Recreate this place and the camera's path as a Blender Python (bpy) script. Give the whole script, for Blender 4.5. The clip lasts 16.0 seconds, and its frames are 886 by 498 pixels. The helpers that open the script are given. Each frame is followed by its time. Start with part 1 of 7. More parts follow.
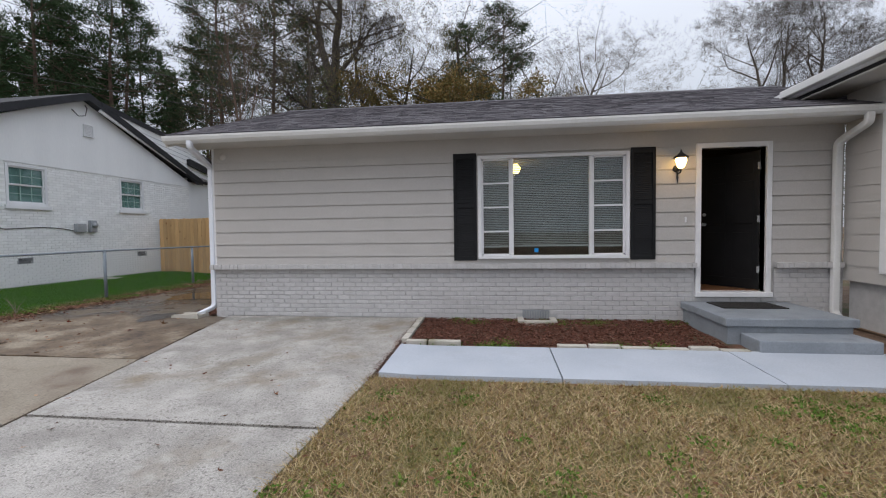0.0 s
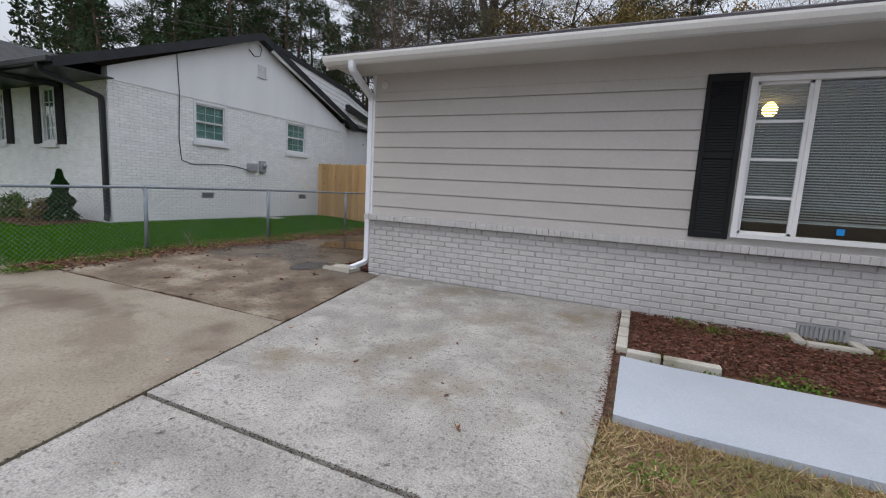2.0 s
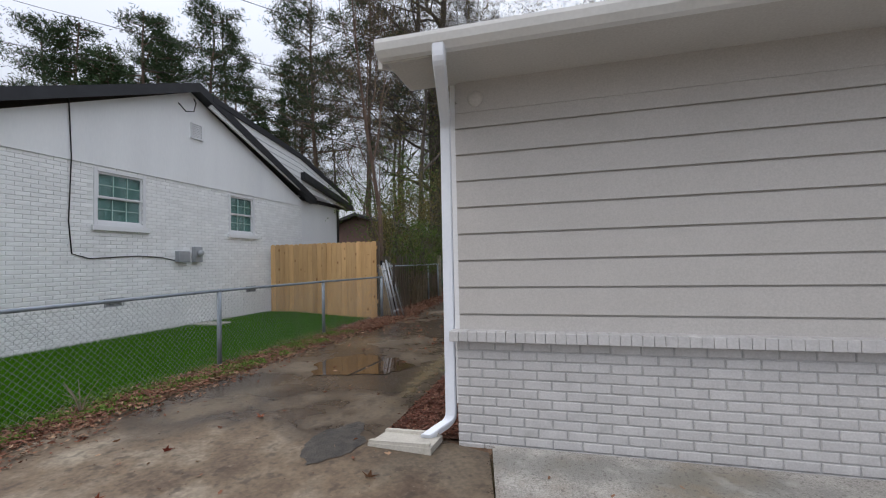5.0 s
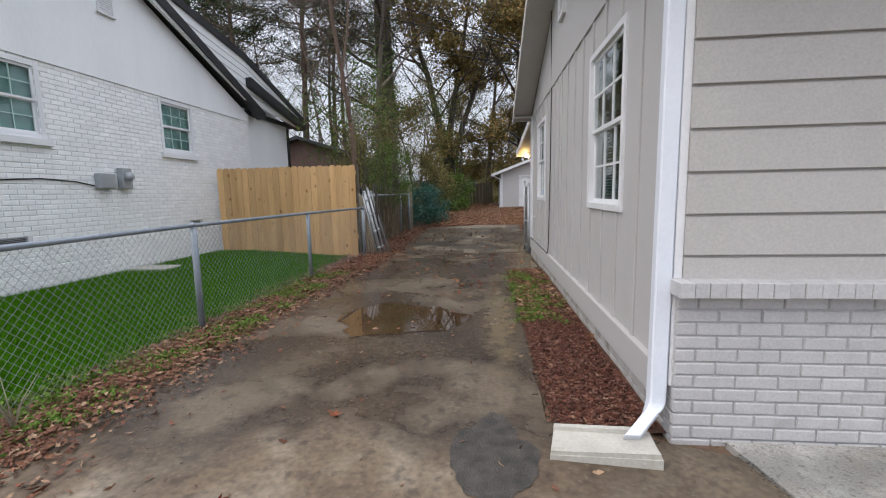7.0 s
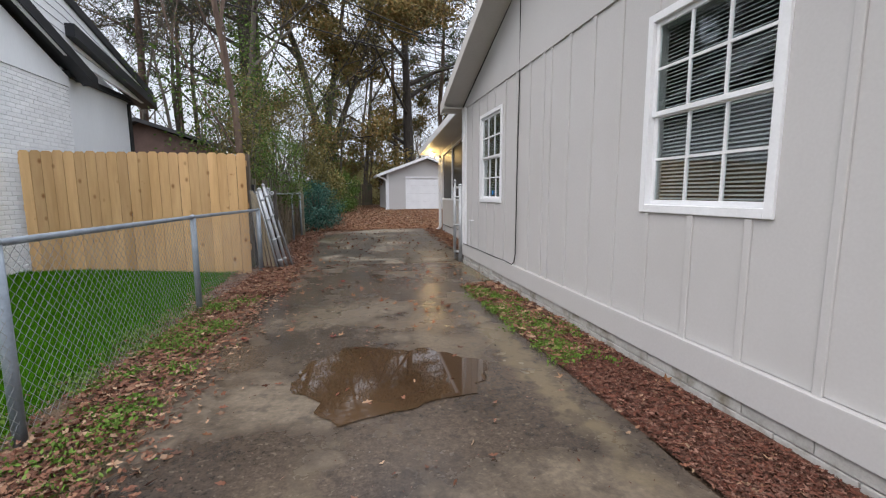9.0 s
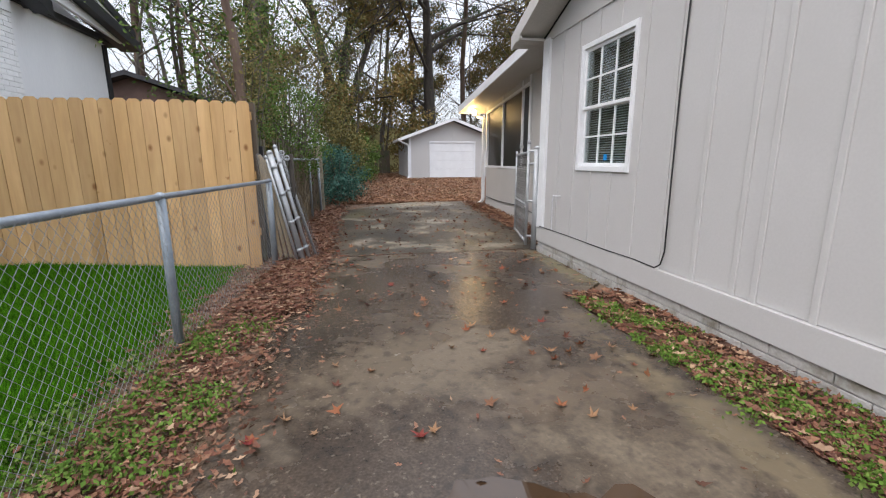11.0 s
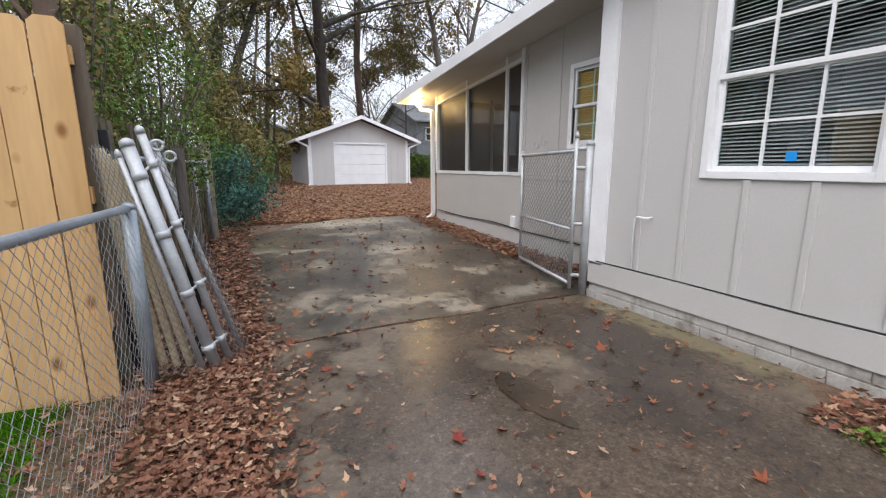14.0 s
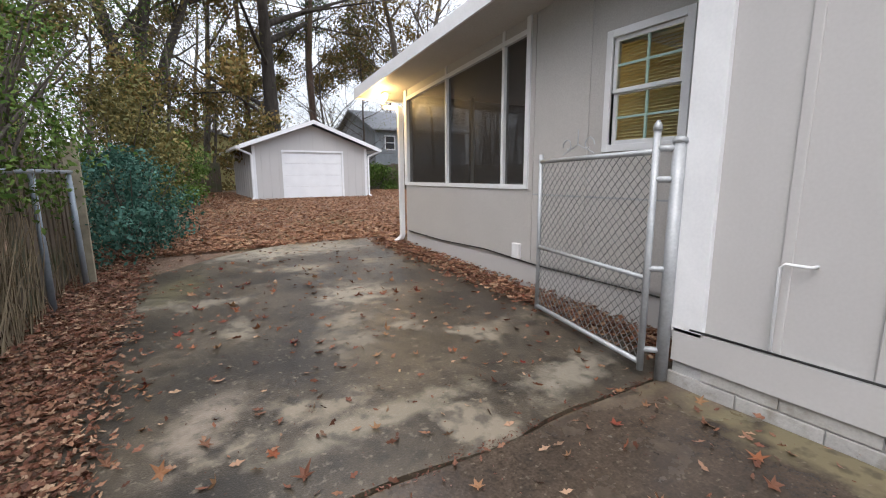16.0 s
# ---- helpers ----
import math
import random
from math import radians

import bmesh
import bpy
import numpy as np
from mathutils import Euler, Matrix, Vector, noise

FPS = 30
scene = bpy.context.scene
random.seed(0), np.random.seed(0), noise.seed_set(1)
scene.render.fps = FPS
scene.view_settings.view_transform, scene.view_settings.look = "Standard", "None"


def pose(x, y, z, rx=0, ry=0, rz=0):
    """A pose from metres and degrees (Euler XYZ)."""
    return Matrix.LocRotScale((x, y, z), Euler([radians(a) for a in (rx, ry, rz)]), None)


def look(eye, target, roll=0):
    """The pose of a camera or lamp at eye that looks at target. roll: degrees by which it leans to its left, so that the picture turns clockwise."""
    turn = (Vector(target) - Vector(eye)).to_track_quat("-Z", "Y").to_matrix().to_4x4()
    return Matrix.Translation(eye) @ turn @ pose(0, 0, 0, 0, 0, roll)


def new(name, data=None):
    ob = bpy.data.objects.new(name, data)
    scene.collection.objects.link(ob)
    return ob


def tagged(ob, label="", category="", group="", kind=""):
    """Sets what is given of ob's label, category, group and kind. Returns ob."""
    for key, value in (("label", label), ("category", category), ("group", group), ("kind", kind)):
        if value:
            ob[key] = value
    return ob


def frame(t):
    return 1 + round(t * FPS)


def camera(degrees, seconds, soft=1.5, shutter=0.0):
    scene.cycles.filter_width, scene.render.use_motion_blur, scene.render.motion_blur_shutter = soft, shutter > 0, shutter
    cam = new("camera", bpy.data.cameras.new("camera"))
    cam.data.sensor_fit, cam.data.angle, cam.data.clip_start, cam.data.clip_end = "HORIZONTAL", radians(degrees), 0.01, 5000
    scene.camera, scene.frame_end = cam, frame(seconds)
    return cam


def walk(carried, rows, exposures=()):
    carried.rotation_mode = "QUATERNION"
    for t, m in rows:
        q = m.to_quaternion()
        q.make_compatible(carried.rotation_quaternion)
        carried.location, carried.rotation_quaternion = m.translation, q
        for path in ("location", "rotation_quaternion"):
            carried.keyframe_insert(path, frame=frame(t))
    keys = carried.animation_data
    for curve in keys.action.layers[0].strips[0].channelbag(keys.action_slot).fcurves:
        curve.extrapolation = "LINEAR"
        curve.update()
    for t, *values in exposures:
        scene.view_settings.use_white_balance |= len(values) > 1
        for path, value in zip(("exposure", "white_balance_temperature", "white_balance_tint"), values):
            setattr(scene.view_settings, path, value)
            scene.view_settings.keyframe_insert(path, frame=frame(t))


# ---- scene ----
cam = camera(91.8, 16.0, soft=1.15)
PATH = [
    (0, (4.732, -6.708, 1.36), (4.484, -4.725, 1.281), -0.8),
    (0.5, (4.504, -6.372, 1.314), (4.118, -4.413, 1.196), 2.6),
    (1, (4.238, -6.017, 1.318), (3.761, -4.091, 1.067), 0.8),
    (1.5, (4.005, -5.61, 1.3), (3.314, -3.753, 1.028), 0.3),
    (2, (3.578, -5.27, 1.256), (2.765, -3.463, 0.985), 3.1),
    (2.5, (3.121, -4.945, 1.29), (2.301, -3.144, 1.002), -0.7),
    (3, (2.644, -4.59, 1.374), (1.725, -2.822, 1.198), 0.0),
    (3.5, (2.125, -4.249, 1.418), (1.364, -2.401, 1.5), 0.1),
    (4, (1.739, -3.929, 1.392), (1.071, -2.048, 1.512), -0.7),
    (4.2, (1.564, -3.765, 1.4), (0.911, -1.878, 1.511), -1.3),
    (6.3, (-0.424, -2.668, 1.33), (-0.703, -0.693, 1.182), -0.5),
    (6.5, (-0.595, -2.546, 1.304), (-0.88, -0.577, 1.097), -1.8),
    (7, (-0.97, -2.241, 1.324), (-1.169, -0.268, 1.063), -1.2),
    (7.5, (-1.363, -1.996, 1.353), (-1.295, -0.015, 1.087), -0.4),
    (8, (-1.646, -1.65, 1.337), (-1.464, 0.324, 1.076), -2.2),
    (8.5, (-1.842, -1.199, 1.353), (-1.558, 0.763, 1.083), -0.9),
    (8.7, (-1.973, -1.045, 1.329), (-1.562, 0.897, 1.081), 0.2),
    (10.8, (-2.51, 1.138, 1.231), (-2.074, 3.046, 0.819), -0.6),
    (11, (-2.552, 1.334, 1.269), (-2.178, 3.256, 0.865), -0.1),
    (11.5, (-2.75, 1.794, 1.269), (-2.362, 3.721, 0.901), 0.5),
    (12, (-2.815, 2.234, 1.268), (-2.333, 4.141, 0.904), -1.2),
    (12.5, (-2.869, 2.739, 1.281), (-2.36, 4.637, 0.911), -0.7),
    (13, (-2.988, 3.254, 1.249), (-2.293, 5.092, 0.877), 1.9),
    (13.5, (-3.002, 3.707, 1.241), (-2.203, 5.499, 0.855), -0.8),
    (14, (-3.131, 4.126, 1.249), (-2.261, 5.886, 0.865), -0.1),
    (14.5, (-3.205, 4.444, 1.32), (-2.143, 6.096, 0.945), -1.0),
    (15, (-2.877, 4.991, 1.287), (-1.822, 6.659, 0.962), -2.8),
    (15.5, (-2.738, 5.369, 1.249), (-1.677, 7.032, 0.918), -0.6),
    (16, (-2.541, 5.801, 1.251), (-1.503, 7.476, 0.912), -0.3),
]
LIGHT = [(0, -0.2), (2.5, -0.24), (3.0, -0.18), (3.5, -0.3), (4.2, -0.25), (6.3, 0.12), (7, 0.24), (8.7, 0.45), (11, 0.66), (13, 0.72), (14.5, 0.78), (16, 0.78)]
walk(cam, [(t, look(eye, target, roll)) for t, eye, target, roll in PATH], LIGHT)

# ---- world, sun, exposure ----
SKY_ELEV, SKY_TURN = radians(55), radians(233)
world = bpy.data.worlds.new("world")
scene.world = world
world.use_nodes = True
wn, wl = world.node_tree.nodes, world.node_tree.links
wn.clear()
w_out = wn.new("ShaderNodeOutputWorld")
w_sky = wn.new("ShaderNodeTexSky")
w_sky.sky_type = "NISHITA"
w_sky.sun_disc = False
w_sky.sun_elevation, w_sky.sun_rotation = SKY_ELEV, SKY_TURN
w_sky.dust_density, w_sky.air_density, w_sky.ozone_density = 6.0, 1.0, 1.0
w_bg = wn.new("ShaderNodeBackground")
w_bg.inputs["Strength"].default_value = 0.05
wl.new(w_sky.outputs["Color"], w_bg.inputs["Color"])
# a closed cloud deck, slightly uneven, over the clear-sky term
w_geo = wn.new("ShaderNodeTexCoord")
w_noise = wn.new("ShaderNodeTexNoise")
w_noise.inputs["Scale"].default_value = 1.6
w_noise.inputs["Detail"].default_value = 5
w_ramp = wn.new("ShaderNodeValToRGB")
w_ramp.color_ramp.elements[0].position, w_ramp.color_ramp.elements[1].position = 0.3, 0.7
w_ramp.color_ramp.elements[0].color = (0.62, 0.65, 0.735, 1)
w_ramp.color_ramp.elements[1].color = (0.75, 0.78, 0.845, 1)
w_cloud = wn.new("ShaderNodeBackground")
wl.new(w_geo.outputs["Generated"], w_noise.inputs["Vector"])
wl.new(w_noise.outputs["Fac"], w_ramp.inputs["Fac"])
# an overcast sky is brighter overhead than at the horizon
w_sep = wn.new("ShaderNodeSeparateXYZ")
w_up = wn.new("ShaderNodeMapRange")
w_up.inputs["From Min"].default_value, w_up.inputs["From Max"].default_value = 0.15, 1.0
w_up.inputs["To Min"].default_value, w_up.inputs["To Max"].default_value = 0.74, 2.3
wl.new(w_geo.outputs["Generated"], w_sep.inputs[0])
wl.new(w_sep.outputs["Z"], w_up.inputs["Value"])
wl.new(w_up.outputs["Result"], w_cloud.inputs["Strength"])
wl.new(w_ramp.outputs["Color"], w_cloud.inputs["Color"])
w_add = wn.new("ShaderNodeAddShader")
wl.new(w_bg.outputs[0], w_add.inputs[0])
wl.new(w_cloud.outputs[0], w_add.inputs[1])
wl.new(w_add.outputs[0], w_out.inputs["Surface"])

sun = new("sun", bpy.data.lights.new("sun", "SUN"))
sun.data.energy, sun.data.angle, sun.data.color = 0.5, radians(40), (1.0, 0.97, 0.93)
sun.matrix_world = look((0, 0, 0), (0.45, 0.34, -0.82))

# ---- materials ----
def rgb(c):
    return (c[0], c[1], c[2], 1.0)


def surface(name, c1, c2, scale=3.0, rough=0.7, fine=60.0, bump=0.3, depth=0.004, c3=None, scale3=0.6, low3=0.5, high3=0.65,
            metal=0.0, rough2=None, stretch=(1, 1, 1), vary=0.0, fine_mix=0.2, spec=0.4, island=False):
    """Two-scale noise surface: broad colour change, fine grain, bump, optional large stains and variation per piece."""
    m = bpy.data.materials.new(name)
    m.use_nodes = True
    n, l = m.node_tree.nodes, m.node_tree.links
    b = n["Principled BSDF"]
    geo = n.new("ShaderNodeNewGeometry")
    mp = n.new("ShaderNodeMapping")
    mp.inputs["Scale"].default_value = stretch
    l.new(geo.outputs["Position"], mp.inputs["Vector"])
    broad = n.new("ShaderNodeTexNoise")
    broad.inputs["Scale"].default_value, broad.inputs["Detail"].default_value = scale, 6
    grain = n.new("ShaderNodeTexNoise")
    grain.inputs["Scale"].default_value, grain.inputs["Detail"].default_value = fine, 4
    for t in (broad, grain):
        l.new(mp.outputs["Vector"], t.inputs["Vector"])
    ramp = n.new("ShaderNodeValToRGB")
    ramp.color_ramp.elements[0].position, ramp.color_ramp.elements[1].position = 0.32, 0.68
    ramp.color_ramp.elements[0].color, ramp.color_ramp.elements[1].color = rgb(c1), rgb(c2)
    l.new(broad.outputs["Fac"], ramp.inputs["Fac"])
    col = ramp.outputs["Color"]
    gm = n.new("ShaderNodeMix")
    gm.data_type, gm.blend_type = "RGBA", "OVERLAY"
    gm.inputs["Factor"].default_value = fine_mix
    l.new(col, gm.inputs["A"])
    l.new(grain.outputs["Fac"], gm.inputs["B"])
    col = gm.outputs["Result"]
    if c3 is not None:
        st = n.new("ShaderNodeTexNoise")
        st.inputs["Scale"].default_value, st.inputs["Detail"].default_value = scale3, 7
        st.inputs["Roughness"].default_value = 0.6
        l.new(geo.outputs["Position"], st.inputs["Vector"])
        sr = n.new("ShaderNodeMapRange")
        sr.inputs["From Min"].default_value, sr.inputs["From Max"].default_value = low3, high3
        l.new(st.outputs["Fac"], sr.inputs["Value"])
        sm = n.new("ShaderNodeMix")
        sm.data_type = "RGBA"
        l.new(sr.outputs["Result"], sm.inputs["Factor"])
        l.new(col, sm.inputs["A"])
        sm.inputs["B"].default_value = rgb(c3)
        col = sm.outputs["Result"]
        if rough2 is not None:
            rr = n.new("ShaderNodeMapRange")
            rr.inputs["To Min"].default_value, rr.inputs["To Max"].default_value = rough, rough2
            l.new(sr.outputs["Result"], rr.inputs["Value"])
            l.new(rr.outputs["Result"], b.inputs["Roughness"])
    if vary:
        if island:
            src = geo.outputs["Random Per Island"]
        else:
            src = n.new("ShaderNodeObjectInfo").outputs["Random"]
        vr = n.new("ShaderNodeMapRange")
        vr.inputs["To Min"].default_value, vr.inputs["To Max"].default_value = 1 - vary, 1 + vary
        l.new(src, vr.inputs["Value"])
        hs = n.new("ShaderNodeHueSaturation")
        l.new(vr.outputs["Result"], hs.inputs["Value"])
        l.new(col, hs.inputs["Color"])
        col = hs.outputs["Color"]
    l.new(col, b.inputs["Base Color"])
    if c3 is None or rough2 is None:
        b.inputs["Roughness"].default_value = rough
    b.inputs["Metallic"].default_value = metal
    b.inputs["Specular IOR Level"].default_value = spec
    if bump:
        bn = n.new("ShaderNodeBump")
        bn.inputs["Strength"].default_value, bn.inputs["Distance"].default_value = bump, depth
        l.new(grain.outputs["Fac"], bn.inputs["Height"])
        l.new(bn.outputs["Normal"], b.inputs["Normal"])
    return m


def leafy(name, colours, rough=0.7, patch=None):
    """Leaves and blades: a colour picked per leaf."""
    m = bpy.data.materials.new(name)
    m.use_nodes = True
    n, l = m.node_tree.nodes, m.node_tree.links
    b = n["Principled BSDF"]
    geo = n.new("ShaderNodeNewGeometry")
    ramp = n.new("ShaderNodeValToRGB")
    ramp.color_ramp.interpolation = "LINEAR"
    while len(ramp.color_ramp.elements) < len(colours):
        ramp.color_ramp.elements.new(0.5)
    for i, c in enumerate(colours):
        ramp.color_ramp.elements[i].position = i / (len(colours) - 1)
        ramp.color_ramp.elements[i].color = rgb(c)
    l.new(geo.outputs["Random Per Island"], ramp.inputs["Fac"])
    col = ramp.outputs["Color"]
    if patch:
        # patches where another growth shows through
        pn = n.new("ShaderNodeTexNoise")
        pn.inputs["Scale"].default_value, pn.inputs["Detail"].default_value = patch[1], 5
        pr = n.new("ShaderNodeMapRange")
        pr.inputs["From Min"].default_value, pr.inputs["From Max"].default_value = 0.52, 0.64
        pr.inputs["To Max"].default_value = 0.45
        pm = n.new("ShaderNodeMix")
        pm.data_type = "RGBA"
        l.new(geo.outputs["Position"], pn.inputs["Vector"])
        l.new(pn.outputs["Fac"], pr.inputs["Value"])
        l.new(pr.outputs["Result"], pm.inputs["Factor"])
        l.new(col, pm.inputs["A"])
        pm.inputs["B"].default_value = rgb(patch[0])
        col = pm.outputs["Result"]
    l.new(col, b.inputs["Base Color"])
    b.inputs["Roughness"].default_value = rough
    b.inputs["Specular IOR Level"].default_value = 0.0 if "grass" in name or "lawn" in name else 0.12
    return m


def glow(name, colour, strength):
    m = bpy.data.materials.new(name)
    m.use_nodes = True
    b = m.node_tree.nodes["Principled BSDF"]
    b.inputs["Base Color"].default_value = rgb(colour)
    b.inputs["Emission Color"].default_value = rgb(colour)
    b.inputs["Emission Strength"].default_value = strength
    return m


def pane_glass(name, tint=(0.9, 0.95, 0.95), rough=0.02):
    m = bpy.data.materials.new(name)
    m.use_nodes = True
    n, l = m.node_tree.nodes, m.node_tree.links
    n.clear()
    out = n.new("ShaderNodeOutputMaterial")
    tr, gl, mix = n.new("ShaderNodeBsdfTransparent"), n.new("ShaderNodeBsdfGlossy"), n.new("ShaderNodeMixShader")
    tr.inputs["Color"].default_value = rgb(tint)
    gl.inputs["Roughness"].default_value = rough
    lw = n.new("ShaderNodeLayerWeight")
    lw.inputs["Blend"].default_value = 0.5
    pw_ = n.new("ShaderNodeMath")
    pw_.operation = "POWER"
    pw_.inputs[1].default_value = 3.5
    l.new(lw.outputs["Facing"], pw_.inputs[0])
    ma = n.new("ShaderNodeMath")
    ma.operation = "MULTIPLY_ADD"
    ma.inputs[1].default_value, ma.inputs[2].default_value = 0.85, 0.07
    l.new(pw_.outputs[0], ma.inputs[0])
    l.new(ma.outputs[0], mix.inputs[0])
    l.new(tr.outputs[0], mix.inputs[1])
    l.new(gl.outputs[0], mix.inputs[2])
    l.new(mix.outputs[0], out.inputs["Surface"])
    return m


def screen_cloth(name):
    """Insect screen: a fine dark mesh, mostly see-through."""
    m = bpy.data.materials.new(name)
    m.use_nodes = True
    n, l = m.node_tree.nodes, m.node_tree.links
    n.clear()
    out = n.new("ShaderNodeOutputMaterial")
    tr, df, mix = n.new("ShaderNodeBsdfTransparent"), n.new("ShaderNodeBsdfPrincipled"), n.new("ShaderNodeMixShader")
    df.inputs["Base Color"].default_value = (0.022, 0.021, 0.021, 1)
    df.inputs["Roughness"].default_value = 0.5
    mix.inputs[0].default_value = 0.76
    l.new(tr.outputs[0], mix.inputs[1])
    l.new(df.outputs[0], mix.inputs[2])
    l.new(mix.outputs[0], out.inputs["Surface"])
    return m


def drive_concrete(name):
    """Old drive: tan and rust towards the front, dark and wet further in, with pale scoured patches and fine pits."""
    m = surface(name, (0.036, 0.026, 0.019), (0.082, 0.060, 0.042), 1.3, 0.27, 75, 0.4, 0.003, (0.135, 0.106, 0.074), 0.9, 0.52, 0.62, rough2=0.5, fine_mix=0.85)
    n, l = m.node_tree.nodes, m.node_tree.links
    b = n["Principled BSDF"]
    src = b.inputs["Base Color"].links[0].from_socket
    geo = n.new("ShaderNodeNewGeometry")
    sep = n.new("ShaderNodeSeparateXYZ")
    l.new(geo.outputs["Position"], sep.inputs[0])
    wob = n.new("ShaderNodeTexNoise")
    wob.inputs["Scale"].default_value, wob.inputs["Detail"].default_value = 0.9, 6
    l.new(geo.outputs["Position"], wob.inputs["Vector"])
    add = n.new("ShaderNodeMath")
    add.operation = "MULTIPLY_ADD"
    l.new(wob.outputs["Fac"], add.inputs[0])
    add.inputs[1].default_value = 4.2
    l.new(sep.outputs["Y"], add.inputs[2])
    ran = n.new("ShaderNodeMapRange")
    ran.inputs["From Min"].default_value, ran.inputs["From Max"].default_value = 1.55, 2.15
    l.new(add.outputs[0], ran.inputs["Value"])
    tan = n.new("ShaderNodeTexNoise")
    tan.inputs["Scale"].default_value, tan.inputs["Detail"].default_value = 1.7, 7
    l.new(geo.outputs["Position"], tan.inputs["Vector"])
    tr = n.new("ShaderNodeValToRGB")
    e = tr.color_ramp.elements
    e[0].position, e[1].position = 0.3, 0.68
    e[0].color, e[1].color = (0.070, 0.045, 0.030, 1), (0.29, 0.25, 0.19, 1)
    k = e.new(0.5)
    k.color = (0.15, 0.11, 0.072, 1)
    l.new(tan.outputs["Fac"], tr.inputs["Fac"])
    mix = n.new("ShaderNodeMix")
    mix.data_type = "RGBA"
    l.new(ran.outputs["Result"], mix.inputs["Factor"])
    l.new(tr.outputs["Color"], mix.inputs["A"])
    l.new(src, mix.inputs["B"])
    pit = n.new("ShaderNodeTexNoise")
    pit.inputs["Scale"].default_value, pit.inputs["Detail"].default_value = 30, 3
    l.new(geo.outputs["Position"], pit.inputs["Vector"])
    ov = n.new("ShaderNodeMix")
    ov.data_type, ov.blend_type = "RGBA", "OVERLAY"
    ov.inputs["Factor"].default_value = 0.6
    l.new(mix.outputs["Result"], ov.inputs["A"])
    l.new(pit.outputs["Fac"], ov.inputs["B"])
    l.new(ov.outputs["Result"], b.inputs["Base Color"])
    rsrc = b.inputs["Roughness"].links[0].from_socket
    rm = n.new("ShaderNodeMix")
    l.new(ran.outputs["Result"], rm.inputs["Factor"])
    rm.inputs["A"].default_value = 0.62
    l.new(rsrc, rm.inputs["B"])
    l.new(rm.outputs["Result"], b.inputs["Roughness"])
    return m


M_DRIVE = drive_concrete("old drive concrete")
M_DRIVEB = surface("stained rear slab", (0.030, 0.025, 0.019), (0.095, 0.076, 0.053), 1.9, 0.36, 110, 0.6, 0.004, (0.20, 0.17, 0.125), 1.1, 0.56, 0.62, rough2=0.65, fine_mix=0.75)
M_TEALBAR = surface("green-tinted grille bar", (0.36, 0.52, 0.48), (0.42, 0.58, 0.54), 3.0, 0.5, 30, 0.1, 0.001)
M_SIDING = surface("greige paint", (0.445, 0.43, 0.415), (0.47, 0.455, 0.44), 2.0, 0.55, 90, 0.12, 0.001, (0.40, 0.385, 0.365), 1.1, 0.6, 0.8)
M_PANEL = surface("grey panel paint", (0.475, 0.465, 0.46), (0.49, 0.48, 0.475), 1.2, 0.6, 60, 0.12, 0.001, (0.455, 0.445, 0.435), 0.9, 0.55, 0.8, fine_mix=0.06)
M_BRICK = surface("painted grey brick", (0.455, 0.45, 0.455), (0.51, 0.505, 0.51), 9.0, 0.6, 70, 0.6, 0.004, (0.36, 0.355, 0.35), 3.0, 0.62, 0.8, vary=0.05)
M_BLOCK = surface("worn painted block", (0.36, 0.35, 0.33), (0.45, 0.44, 0.43), 7.0, 0.75, 60, 0.8, 0.006, (0.20, 0.18, 0.14), 4.0, 0.52, 0.68, vary=0.06)
M_MORTAR = surface("painted mortar", (0.40, 0.40, 0.405), (0.46, 0.46, 0.465), 9.0, 0.8, 120, 0.6, 0.004)
M_WHITE = surface("white trim paint", (0.70, 0.71, 0.73), (0.76, 0.77, 0.79), 3.0, 0.4, 60, 0.08, 0.001, (0.60, 0.60, 0.59), 1.3, 0.62, 0.8)
M_GUTTER = surface("white aluminium", (0.66, 0.67, 0.67), (0.72, 0.73, 0.73), 2.0, 0.35, 40, 0.05, 0.001, (0.50, 0.49, 0.46), 1.5, 0.62, 0.85)
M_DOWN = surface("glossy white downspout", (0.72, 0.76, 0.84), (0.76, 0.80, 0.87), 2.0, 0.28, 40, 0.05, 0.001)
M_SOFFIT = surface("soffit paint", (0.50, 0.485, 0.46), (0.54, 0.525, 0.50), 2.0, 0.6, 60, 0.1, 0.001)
M_SHUTTER = surface("black shutter plastic", (0.009, 0.0095, 0.011), (0.013, 0.014, 0.016), 3.0, 0.6, 80, 0.1, 0.001, spec=0.2)
M_BLACK = surface("black metal", (0.012, 0.013, 0.016), (0.022, 0.023, 0.028), 3.0, 0.4, 50, 0.1, 0.001)
M_DOOR = surface("black door paint", (0.008, 0.008, 0.009), (0.012, 0.012, 0.013), 3.0, 0.5, 50, 0.1, 0.001, spec=0.2)
M_SHINGLE = surface("charcoal shingle", (0.055, 0.052, 0.062), (0.115, 0.108, 0.12), 5.0, 0.9, 160, 0.7, 0.003, vary=0.35, island=True)
M_NSHINGLE = surface("black shingle", (0.03, 0.032, 0.036), (0.055, 0.056, 0.062), 5.0, 0.9, 160, 0.7, 0.003)
M_CONC = surface("pale driveway concrete", (0.275, 0.262, 0.243), (0.42, 0.405, 0.38), 2.4, 0.8, 95, 1.0, 0.010, (0.25, 0.215, 0.165), 0.9, 0.54, 0.68, fine_mix=0.8)
M_CONCOLD = surface("wet old concrete", (0.055, 0.043, 0.034), (0.125, 0.098, 0.072), 1.3, 0.30, 60, 0.4, 0.003, (0.25, 0.215, 0.165), 0.75, 0.50, 0.66, rough2=0.65, fine_mix=0.5)
